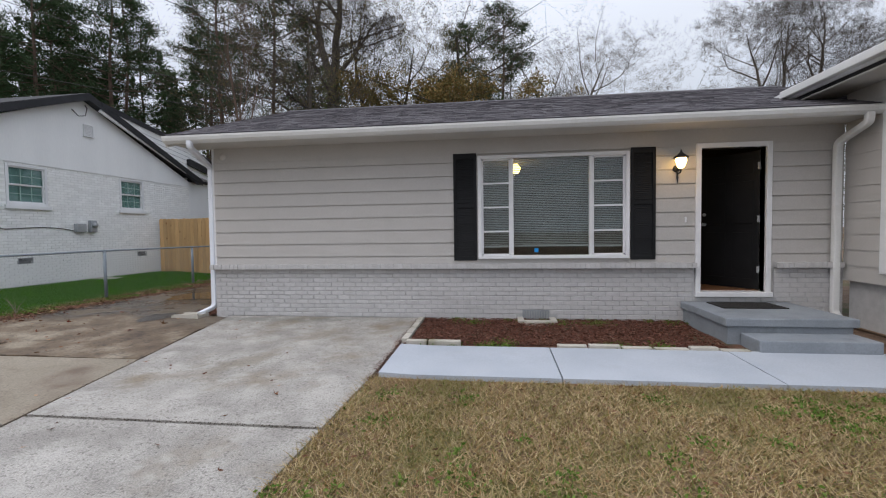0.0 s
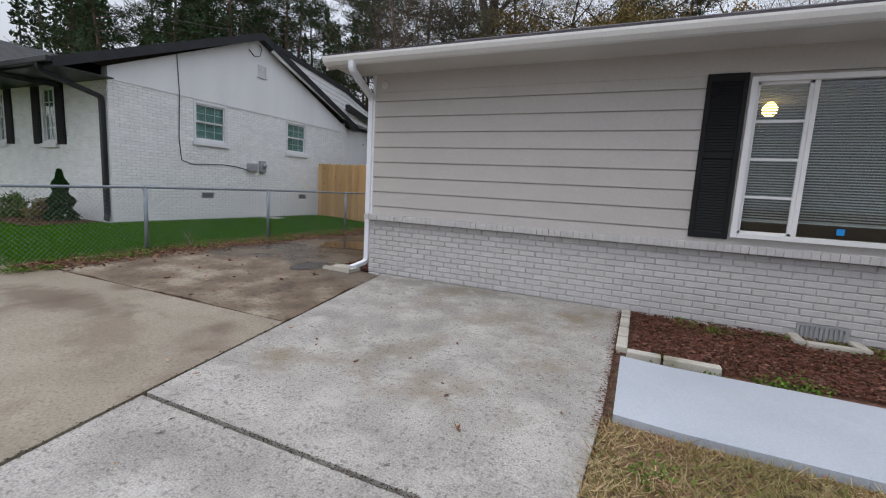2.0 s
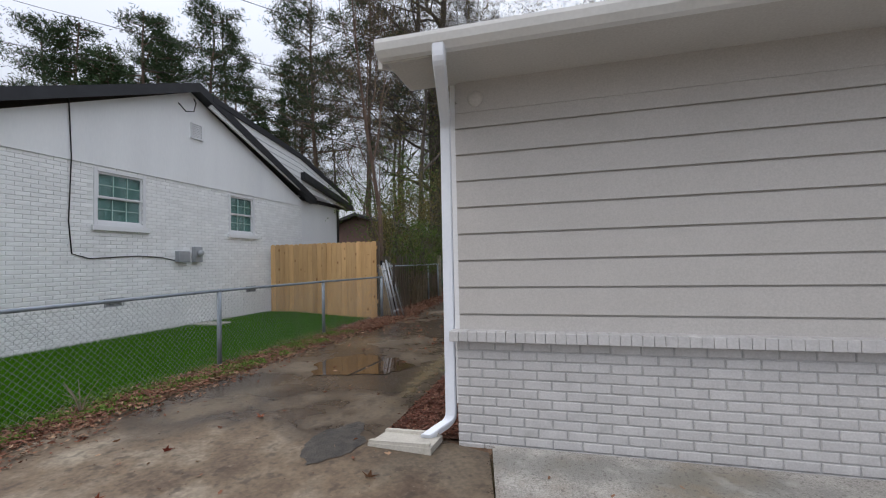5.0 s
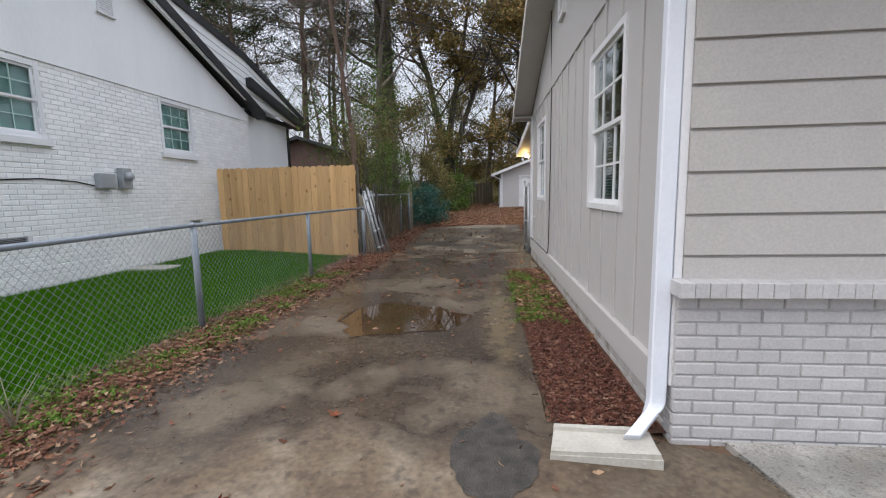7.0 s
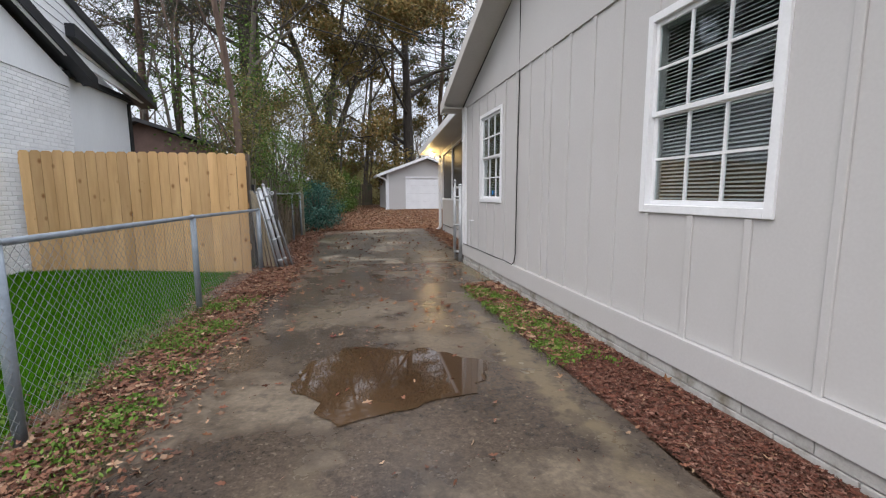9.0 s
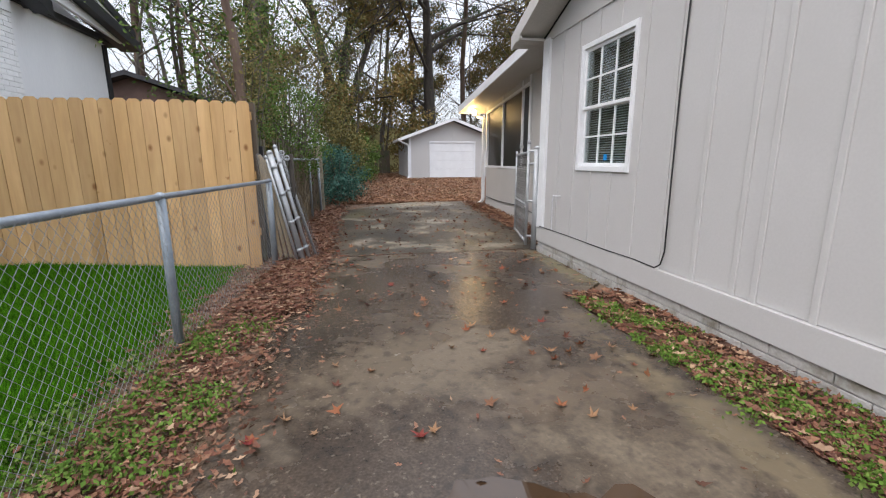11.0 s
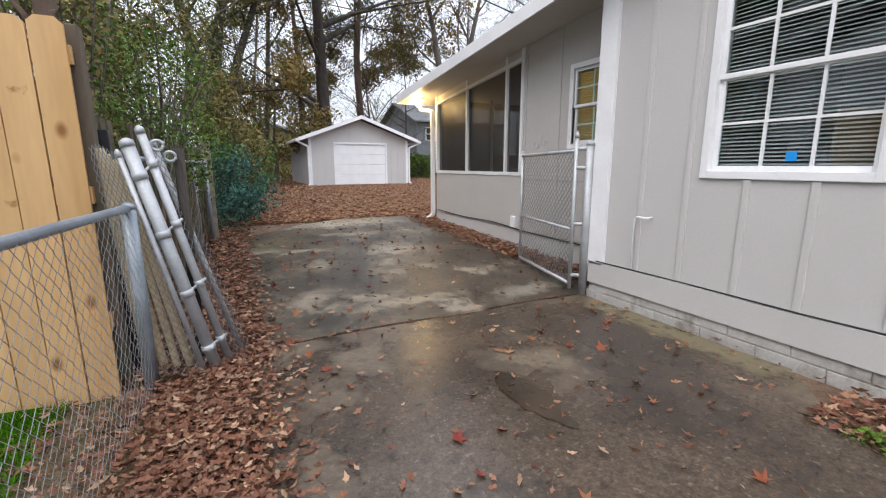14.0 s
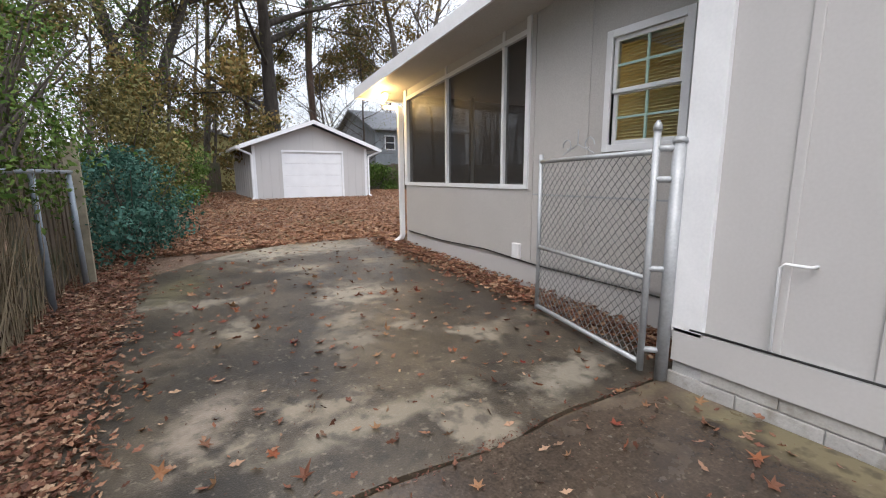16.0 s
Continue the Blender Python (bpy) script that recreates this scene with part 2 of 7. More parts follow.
M_CONCTAN = surface("rust-stained concrete", (0.21, 0.18, 0.137), (0.30, 0.265, 0.21), 1.4, 0.6, 55, 0.5, 0.005, (0.13, 0.09, 0.06), 0.7, 0.5, 0.62, rough2=0.4, fine_mix=0.5)
M_MOSS = surface("mossy concrete edge", (0.12, 0.10, 0.055), (0.22, 0.185, 0.11), 3.0, 0.6, 55, 0.5, 0.004, (0.07, 0.055, 0.035), 2.2, 0.5, 0.6, fine_mix=0.6)
M_ASPH = surface("asphalt patch", (0.03, 0.028, 0.026), (0.08, 0.07, 0.06), 14.0, 0.5, 90, 0.9, 0.008)
M_WALK = surface("blue-grey painted walk", (0.38, 0.42, 0.48), (0.43, 0.47, 0.53), 1.5, 0.6, 70, 0.3, 0.003, (0.37, 0.40, 0.44), 2.0, 0.6, 0.8)
M_STEP = surface("grey painted step", (0.21, 0.235, 0.265), (0.27, 0.30, 0.335), 2.0, 0.55, 60, 0.35, 0.003, (0.17, 0.185, 0.20), 3.0, 0.55, 0.75)
M_MULCH = surface("red-brown mulch", (0.075, 0.035, 0.022), (0.15, 0.07, 0.045), 9.0, 0.9, 45, 1.0, 0.03, (0.05, 0.06, 0.025), 1.2, 0.56, 0.66)
M_DIRT = surface("leafy soil", (0.10, 0.062, 0.04), (0.19, 0.125, 0.085), 5.0, 0.95, 35, 1.0, 0.03, (0.07, 0.085, 0.03), 0.5, 0.5, 0.68)
M_DRYLAWN = surface("dormant lawn soil", (0.13, 0.085, 0.05), (0.26, 0.185, 0.11), 9, 0.95, 40, 1.0, 0.03, (0.12, 0.13, 0.04), 0.8, 0.5, 0.66)
M_GREENSOIL = surface("green lawn soil", (0.020, 0.060, 0.004), (0.038, 0.10, 0.006), 3.0, 1.0, 60, 1.0, 0.02, spec=0.0)
M_EDGING = surface("pale block edging", (0.42, 0.40, 0.36), (0.52, 0.50, 0.45), 6.0, 0.85, 60, 0.7, 0.004, (0.25, 0.24, 0.18), 3.0, 0.5, 0.7)
M_NBRICK = surface("white painted brick", (0.80, 0.81, 0.81), (0.86, 0.87, 0.87), 6.0, 0.6, 60, 0.5, 0.004, vary=0.05)
M_NBRICKS = surface("white painted brick field", (0.80, 0.81, 0.81), (0.86, 0.87, 0.87), 6.0, 0.6, 60, 0.5, 0.004, vary=0.05, island=True)
M_NMORT = surface("white painted mortar", (0.70, 0.71, 0.71), (0.78, 0.79, 0.79), 6.0, 0.8, 90, 0.5, 0.004)
M_NSTUCCO = surface("white gable panel", (0.77, 0.785, 0.80), (0.83, 0.845, 0.855), 1.5, 0.6, 40, 0.2, 0.002, stretch=(1, 1, 0.2))
M_PINE = surface("new pine board", (0.50, 0.30, 0.125), (0.66, 0.43, 0.21), 3.0, 0.6, 26, 0.35, 0.002, (0.33, 0.16, 0.05), 4.5, 0.68, 0.74, stretch=(1, 1, 0.12), vary=0.16)
def add_knots(m):
    """Round brown knots and their rings in sawn boards."""
    n, l = m.node_tree.nodes, m.node_tree.links
    b = n["Principled BSDF"]
    src = b.inputs["Base Color"].links[0].from_socket
    geo = n.new("ShaderNodeNewGeometry")
    mp = n.new("ShaderNodeMapping")
    mp.inputs["Scale"].default_value = (1, 0.02, 0.62)
    vo = n.new("ShaderNodeTexVoronoi")
    vo.inputs["Scale"].default_value = 6.0
    r = n.new("ShaderNodeMapRange")
    r.inputs["From Min"].default_value, r.inputs["From Max"].default_value = 0.20, 0.07
    mix = n.new("ShaderNodeMix")
    mix.data_type = "RGBA"
    pick = n.new("ShaderNodeSeparateColor")
    thr = n.new("ShaderNodeMath")
    thr.operation = "GREATER_THAN"
    thr.inputs[1].default_value = 0.55
    mul = n.new("ShaderNodeMath")
    mul.operation = "MULTIPLY"
    l.new(geo.outputs["Position"], mp.inputs["Vector"])
    l.new(mp.outputs["Vector"], vo.inputs["Vector"])
    l.new(vo.outputs["Distance"], r.inputs["Value"])
    l.new(vo.outputs["Color"], pick.inputs[0])
    l.new(pick.outputs[0], thr.inputs[0])
    l.new(thr.outputs[0], mul.inputs[0])
    l.new(r.outputs["Result"], mul.inputs[1])
    l.new(mul.outputs[0], mix.inputs["Factor"])
    l.new(src, mix.inputs["A"])
    mix.inputs["B"].default_value = (0.24, 0.105, 0.03, 1)
    l.new(mix.outputs["Result"], b.inputs["Base Color"])


add_knots(M_PINE)
M_OLDWOOD = surface("weathered fence wood", (0.075, 0.055, 0.04), (0.14, 0.11, 0.08), 4.0, 0.85, 30, 0.6, 0.004, (0.06, 0.075, 0.035), 2.0, 0.5, 0.7, stretch=(1, 1, 0.15))
M_BAREWOOD = surface("bare sawn board", (0.42, 0.32, 0.20), (0.56, 0.45, 0.30), 4.0, 0.7, 30, 0.4, 0.002, (0.30, 0.30, 0.14), 2.5, 0.6, 0.75, stretch=(1, 1, 0.15))
M_VINE = surface("dry vine bark", (0.13, 0.10, 0.065), (0.24, 0.19, 0.12), 8.0, 0.9, 40, 0.4, 0.002)
M_OLDPALE = surface("peeling pale wood", (0.20, 0.175, 0.125), (0.32, 0.285, 0.21), 8.0, 0.9, 30, 0.6, 0.004)
M_GALV = surface("galvanised steel", (0.35, 0.365, 0.385), (0.46, 0.48, 0.50), 6.0, 0.5, 60, 0.1, 0.001, (0.36, 0.33, 0.28), 4.0, 0.62, 0.8, metal=0.35)
M_GALVDK = surface("dulled blue-grey rail", (0.20, 0.235, 0.27), (0.29, 0.33, 0.37), 6.0, 0.45, 60, 0.1, 0.001, metal=0.3)
M_WIRE = surface("galvanised wire", (0.19, 0.195, 0.195), (0.27, 0.275, 0.275), 8.0, 0.55, 60, 0.0, 0.001, metal=0.15)
M_CABLE = surface("black cable", (0.012, 0.012, 0.012), (0.02, 0.02, 0.02), 8.0, 0.6, 60, 0.0, 0.001)
M_BARK = surface("grey bark", (0.06, 0.051, 0.043), (0.125, 0.108, 0.09), 5.0, 0.95, 25, 1.0, 0.03, stretch=(1, 1, 0.3))
M_BARKDK = surface("dark wet bark", (0.030, 0.025, 0.021), (0.068, 0.057, 0.047), 5.0, 0.9, 25, 1.0, 0.03, stretch=(1, 1, 0.3))
M_BARKPINE = surface("pine bark", (0.07, 0.045, 0.034), (0.15, 0.105, 0.08), 5.0, 0.95, 18, 1.0, 0.04, stretch=(1, 1, 0.3))
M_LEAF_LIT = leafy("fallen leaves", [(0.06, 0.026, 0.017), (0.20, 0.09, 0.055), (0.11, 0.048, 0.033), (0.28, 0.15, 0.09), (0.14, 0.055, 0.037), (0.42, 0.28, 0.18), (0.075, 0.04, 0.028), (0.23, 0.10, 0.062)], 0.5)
M_LEAF_YARD = leafy("dry yard leaves", [(0.12, 0.055, 0.032), (0.26, 0.13, 0.075), (0.17, 0.085, 0.05), (0.36, 0.21, 0.125), (0.20, 0.09, 0.055), (0.44, 0.30, 0.19)], 0.6)
M_LEAF_MAPLE = leafy("fallen star leaves", [(0.15, 0.025, 0.022), (0.21, 0.075, 0.035), (0.24, 0.14, 0.075), (0.10, 0.035, 0.025)], 0.45)
M_LEAF_GREEN = leafy("green leaves", [(0.035, 0.075, 0.014), (0.07, 0.12, 0.025), (0.12, 0.18, 0.04), (0.055, 0.09, 0.02)])
M_LEAF_BLUE = leafy("blue-green leaves", [(0.022, 0.065, 0.048), (0.045, 0.115, 0.088), (0.075, 0.16, 0.13)])
M_LEAF_OLIVE = leafy("olive autumn leaves", [(0.075, 0.08, 0.03), (0.15, 0.14, 0.055), (0.22, 0.17, 0.06), (0.11, 0.11, 0.045)])
M_LEAF_AUT = leafy("brown autumn leaves", [(0.15, 0.11, 0.045), (0.28, 0.18, 0.065), (0.16, 0.14, 0.05), (0.11, 0.105, 0.04)])
M_NEEDLE = leafy("pine needles", [(0.022, 0.044, 0.018), (0.038, 0.068, 0.028), (0.058, 0.088, 0.04), (0.03, 0.055, 0.024)])
M_CONIFER = leafy("arborvitae sprays", [(0.01, 0.035, 0.008), (0.02, 0.06, 0.012), (0.03, 0.08, 0.02)])
M_BLADE_DRY = leafy("dry grass blades", [(0.20, 0.12, 0.055), (0.56, 0.45, 0.28), (0.28, 0.19, 0.09), (0.46, 0.36, 0.20), (0.13, 0.16, 0.04), (0.30, 0.17, 0.085)], 0.8, ((0.10, 0.12, 0.03), 1.3))
M_BLADE_GREEN = leafy("green grass blades", [(0.022, 0.085, 0.004), (0.05, 0.165, 0.008), (0.085, 0.23, 0.012), (0.035, 0.125, 0.006)], 0.8)
M_WEED = leafy("weeds", [(0.06, 0.12, 0.018), (0.11, 0.19, 0.03), (0.15, 0.22, 0.05)])
M_CHIP = leafy("mulch chips", [(0.10, 0.038, 0.026), (0.17, 0.068, 0.046), (0.065, 0.03, 0.022), (0.25, 0.135, 0.10), (0.05, 0.022, 0.016), (0.13, 0.048, 0.032)], 0.7)
M_GLASS = pane_glass("window glass")
M_WATER = surface("puddle water", (0.045, 0.026, 0.014), (0.07, 0.042, 0.023), 2.0, 0.02, 2.0, 0.02, 0.001, spec=0.55)
M_FILM = surface("wet film", (0.03, 0.022, 0.016), (0.06, 0.044, 0.030), 3.0, 0.16, 60, 0.25, 0.002)
M_SCREEN = screen_cloth("insect screen")
M_BLIND = surface("blind slat", (0.38, 0.38, 0.38), (0.46, 0.46, 0.46), 4.0, 0.5, 40, 0.05, 0.001)
# dimness of the rooms behind the glass, put into the wall colour
M_DARKROOM = surface("dark room shade tone", (0.10, 0.095, 0.085), (0.13, 0.12, 0.11), 2.0, 0.8, 40, 0.1, 0.001)
M_FLOORWOOD = surface("hardwood floor", (0.16, 0.07, 0.03), (0.24, 0.115, 0.05), 3.0, 0.3, 30, 0.2, 0.001)
M_METER = surface("meter grey", (0.32, 0.34, 0.36), (0.38, 0.40, 0.42), 5.0, 0.45, 40, 0.1, 0.001, metal=0.2)
M_BLACKCRUMB = surface("dark crumb", (0.03, 0.022, 0.016), (0.08, 0.055, 0.035), 30, 0.9, 90, 0.3, 0.002)
M_TEAL = surface("teal curtain", (0.15, 0.27, 0.25), (0.20, 0.35, 0.325), 3.0, 0.8, 30, 0.2, 0.002)
M_NDARK = surface("brown neighbour siding", (0.10, 0.065, 0.055), (0.14, 0.09, 0.075), 3.0, 0.8, 40, 0.2, 0.002)
M_YELLOW = surface("yellow siding", (0.50, 0.46, 0.20), (0.58, 0.53, 0.26), 3.0, 0.7, 40, 0.2, 0.002)
M_GREYHOUSE = surface("grey lap siding", (0.20, 0.22, 0.24), (0.26, 0.28, 0.30), 3.0, 0.7, 40, 0.2, 0.002)
M_ROOFGREY = surface("pale shingle roof", (0.24, 0.25, 0.27), (0.32, 0.33, 0.35), 3.0, 0.8, 60, 0.3, 0.003)
# yellow of the room's lamplight, put into the base colour
M_LAMPLIT = surface("warm lamplight tone", (0.55, 0.42, 0.2), (0.62, 0.48, 0.25), 2.0, 0.7, 40, 0.1, 0.001)
M_MAT = surface("black rubber mat", (0.01, 0.01, 0.01), (0.02, 0.018, 0.016), 5.0, 0.8, 80, 0.9, 0.006)
M_LAMPGLASS = glow("lamp glass, lit", (1.0, 0.62, 0.22), 9.0)
M_FLOOD = glow("flood lamp, lit", (1.0, 0.66, 0.25), 40.0)
M_ROOMLAMP = glow("ceiling lamp, lit", (1.0, 0.66, 0.22), 7.0)
M_BLUE = surface("blue sticker", (0.01, 0.25, 0.65), (0.02, 0.30, 0.75), 5.0, 0.4, 40, 0.0, 0.001)
M_ROCK = surface("stone slab", (0.36, 0.35, 0.31), (0.46, 0.45, 0.40), 5.0, 0.9, 40, 0.7, 0.008)
M_BACK = surface("far woods floor", (0.06, 0.055, 0.035), (0.10, 0.09, 0.055), 0.4, 0.95, 6, 0.5, 0.05)

def stain(m, x, y, r, squash, turn, colour, amount):
    """An old spill at one place of a floor, with a ragged edge."""
    n, l = m.node_tree.nodes, m.node_tree.links
    b = n["Principled BSDF"]
    src = b.inputs["Base Color"].links[0].from_socket
    geo = n.new("ShaderNodeNewGeometry")
    mp = n.new("ShaderNodeMapping")
    mp.vector_type = "TEXTURE"
    mp.inputs["Location"].default_value = (x, y, 0)
    mp.inputs["Rotation"].default_value = (0, 0, turn)
    mp.inputs["Scale"].default_value = (r, r * squash, 5.0)
    ln = n.new("ShaderNodeVectorMath")
    ln.operation = "LENGTH"
    no = n.new("ShaderNodeTexNoise")
    no.inputs["Scale"].default_value, no.inputs["Detail"].default_value = 7.0, 10
    ad = n.new("ShaderNodeMath")
    ad.operation = "MULTIPLY_ADD"
    ad.inputs[1].default_value = 1.6
    rn = n.new("ShaderNodeMapRange")
    rn.inputs["From Min"].default_value, rn.inputs["From Max"].default_value = 1.74, 1.20
    rn.inputs["To Max"].default_value = amount
    mx = n.new("ShaderNodeMix")
    mx.data_type = "RGBA"
    l.new(geo.outputs["Position"], mp.inputs["Vector"])
    l.new(geo.outputs["Position"], no.inputs["Vector"])
    l.new(mp.outputs["Vector"], ln.inputs[0])
    l.new(no.outputs["Fac"], ad.inputs[0])
    l.new(ln.outputs["Value"], ad.inputs[2])
    l.new(ad.outputs[0], rn.inputs["Value"])
    l.new(rn.outputs["Result"], mx.inputs["Factor"])
    l.new(src, mx.inputs["A"])
    mx.inputs["B"].default_value = rgb(colour)
    l.new(mx.outputs["Result"], b.inputs["Base Color"])


def speckle(m, scale, colour, low, high, amount):
    """Exposed specks of aggregate or grime scattered in a worn slab."""
    n, l = m.node_tree.nodes, m.node_tree.links
    b = n["Principled BSDF"]
    src = b.inputs["Base Color"].links[0].from_socket
    geo = n.new("ShaderNodeNewGeometry")
    no = n.new("ShaderNodeTexNoise")
    no.inputs["Scale"].default_value, no.inputs["Detail"].default_value = scale, 3
    r = n.new("ShaderNodeMapRange")
    r.inputs["From Min"].default_value, r.inputs["From Max"].default_value = low, high
    r.inputs["To Max"].default_value = amount
    mx = n.new("ShaderNodeMix")
    mx.data_type = "RGBA"
    l.new(geo.outputs["Position"], no.inputs["Vector"])
    l.new(no.outputs["Fac"], r.inputs["Value"])
    l.new(r.outputs["Result"], mx.inputs["Factor"])
    l.new(src, mx.inputs["A"])
    mx.inputs["B"].default_value = rgb(colour)
    l.new(mx.outputs["Result"], b.inputs["Base Color"])


stain(M_CONC, 1.95, -2.35, 0.75, 0.3, radians(62), (0.22, 0.185, 0.125), 0.45)
stain(M_CONC, 2.35, -1.1, 0.6, 0.45, radians(50), (0.26, 0.225, 0.17), 0.6)
stain(M_CONC, 0.9, -0.25, 2.2, 0.10, radians(0), (0.20, 0.205, 0.19), 0.6)
stain(M_DRIVEB, -1.1, 9.9, 0.55, 0.8, radians(20), (0.27, 0.235, 0.18), 0.9)
stain(M_DRIVEB, -2.5, 8.2, 0.45, 0.45, radians(60), (0.24, 0.20, 0.155), 0.85)
stain(M_DRIVEB, -1.3, 12.3, 1.6, 0.3, radians(0), (0.27, 0.24, 0.19), 0.8)
stain(M_CONCTAN, -1.8, -3.0, 1.5, 0.22, radians(5), (0.10, 0.07, 0.045), 0.7)
stain(M_CONCTAN, -0.3, -3.3, 0.8, 0.4, radians(-30), (0.15, 0.11, 0.075), 0.6)
stain(M_CONCTAN, -2.6, -4.6, 0.9, 0.3, radians(30), (0.14, 0.105, 0.075), 0.5)
stain(M_DRIVE, -1.35, 3.4, 0.9, 0.35, radians(15), (0.14, 0.105, 0.072), 0.6)
stain(M_DRIVEB, -2.2, 9.4, 0.35, 0.5, radians(80), (0.25, 0.215, 0.16), 0.8)
stain(M_DRIVEB, -1.7, 7.75, 0.75, 0.22, radians(5), (0.24, 0.21, 0.155), 0.65)
stain(M_DRIVEB, -1.7, 10.9, 0.6, 0.25, radians(25), (0.018, 0.016, 0.014), 0.7)
stain(M_DRIVEB, -2.6, 10.9, 0.8, 0.35, radians(70), (0.13, 0.115, 0.06), 0.6)
stain(M_DRIVEB, 0.0, 9.2, 1.6, 0.2, radians(90), (0.035, 0.028, 0.022), 0.7)
stain(M_DRIVE, -0.85, 2.4, 2.1, 0.09, radians(90), (0.16, 0.125, 0.075), 0.8)
stain(M_DRIVE, -2.55, 0.6, 0.9, 0.28, radians(75), (0.12, 0.095, 0.062), 0.6)
stain(M_DRIVE, -0.12, 6.1, 1.35, 0.20, radians(90), (0.17, 0.145, 0.085), 0.85)
stain(M_DRIVEB, -0.45, 7.6, 0.6, 0.35, radians(10), (0.24, 0.215, 0.17), 0.8)
stain(M_DRIVEB, -2.0, 8.8, 1.0, 0.6, radians(30), (0.028, 0.024, 0.021), 0.5)
stain(M_DRIVE, -0.9, 5.9, 1.0, 0.5, radians(70), (0.030, 0.022, 0.018), 0.7)

stain(M_DRIVE, -2.3, 3.9, 0.95, 0.6, radians(30), (0.14, 0.11, 0.077), 0.75)
stain(M_DRIVEB, -1.0, 12.6, 1.5, 0.35, radians(0), (0.26, 0.225, 0.165), 0.8)
speckle(M_CONC, 38, (0.13, 0.122, 0.11), 0.57, 0.66, 0.65)
speckle(M_CONC, 5, (0.50, 0.485, 0.46), 0.56, 0.72, 0.5)
speckle(M_CONCTAN, 42, (0.12, 0.095, 0.07), 0.58, 0.68, 0.6)
speckle(M_DRIVE, 34, (0.19, 0.155, 0.115), 0.62, 0.70, 0.5)
speckle(M_DRIVE, 11, (0.022, 0.017, 0.014), 0.55, 0.68, 0.5)
speckle(M_DRIVEB, 30, (0.24, 0.205, 0.155), 0.60, 0.70, 0.5)
speckle(M_DRIVEB, 9, (0.020, 0.017, 0.014), 0.52, 0.66, 0.6)
speckle(M_DRYLAWN, 1.4, (0.15, 0.07, 0.04), 0.52, 0.66, 0.7)

# ---- building helpers ----
def gz(x, y):
    """Height of the ground."""
    if y < 0:
        z = 0.018 * max(y, -30)
    elif y < 7.3:
        z = -0.004 * y
    elif y < 12:
        z = -0.03 + (y - 7.3) * 0.036
    elif y < 22.5:
        z = 0.14 + (y - 12) * 0.0276
    else:
        z = 0.43
    if x < -4.3:
        z += min(0.13, (-4.3 - x) * 0.07)
    if x > 3.6 and y < 0.2:
        z -= 0.015
    return z


def mesh_of(name, verts, faces, mat, smooth=False):
    me = bpy.data.meshes.new(name)
    me.from_pydata(verts, [], faces)
    me.materials.append(mat)
    if smooth:
        me.polygons.foreach_set("use_smooth", [True] * len(me.polygons))
    me.update()
    return me


def attach(ob, parent):
    if parent is not None:
        ob.parent = parent
    return ob


def part(name, bm, mat, parent=None, label="", smooth=False):
    me = bpy.data.meshes.new(name)
    bmesh.ops.recalc_face_normals(bm, faces=bm.faces[:])
    bm.to_mesh(me)
    bm.free()
    me.materials.append(mat)
    if smooth:
        me.polygons.foreach_set("use_smooth", [True] * len(me.polygons))
    ob = attach(new(name, me), parent)
    if label:
        ob["label"] = label
    return ob


class Pile:
    """Collects many small pieces into one mesh."""

    def __init__(self):
        self.v, self.f = [], []

    def add(self, verts, faces):
        k = len(self.v)
        self.v.extend(verts)
        self.f.extend([tuple(i + k for i in face) for face in faces])

    def box(self, x0, x1, y0, y1, z0, z1):
        self.add([(x0, y0, z0), (x1, y0, z0), (x1, y1, z0), (x0, y1, z0), (x0, y0, z1), (x1, y0, z1), (x1, y1, z1), (x0, y1, z1)], BOXF)

    def tube(self, pts, radii, sides=6, cap=True):
        k = len(self.v)
        pts = [Vector(p) for p in pts]
        up = Vector((0.13, 0.31, 0.94)).normalized()
        for i, p in enumerate(pts):
            d = (pts[min(i + 1, len(pts) - 1)] - pts[max(i - 1, 0)]).normalized()
            a = d.cross(up)
            if a.length < 0.05:
                a = d.cross(Vector((1, 0, 0)))
            a.normalize()
            b = d.cross(a)
            r = radii[i] if hasattr(radii, "__len__") else radii
            for s in range(sides):
                w = 2 * math.pi * s / sides
                q = p + a * (r * math.cos(w)) + b * (r * math.sin(w))
                self.v.append((q.x, q.y, q.z))
        for i in range(len(pts) - 1):
            for s in range(sides):
                t = (s + 1) % sides
                self.f.append((k + i * sides + s, k + i * sides + t, k + (i + 1) * sides + t, k + (i + 1) * sides + s))
        if cap and sides > 2:
            self.f.append(tuple(k + s for s in reversed(range(sides))))
            self.f.append(tuple(k + (len(pts) - 1) * sides + s for s in range(sides)))

    def make(self, name, mat, parent=None, label="", smooth=False, kind=""):
        ob = attach(new(name, mesh_of(name, self.v, self.f, mat, smooth)), parent)
        if label:
            ob["label"] = label
        if kind:
            ob["kind"] = kind
        return ob


BOXF = [(0, 3, 2, 1), (4, 5, 6, 7), (0, 1, 5, 4), (1, 2, 6, 5), (2, 3, 7, 6), (3, 0, 4, 7)]


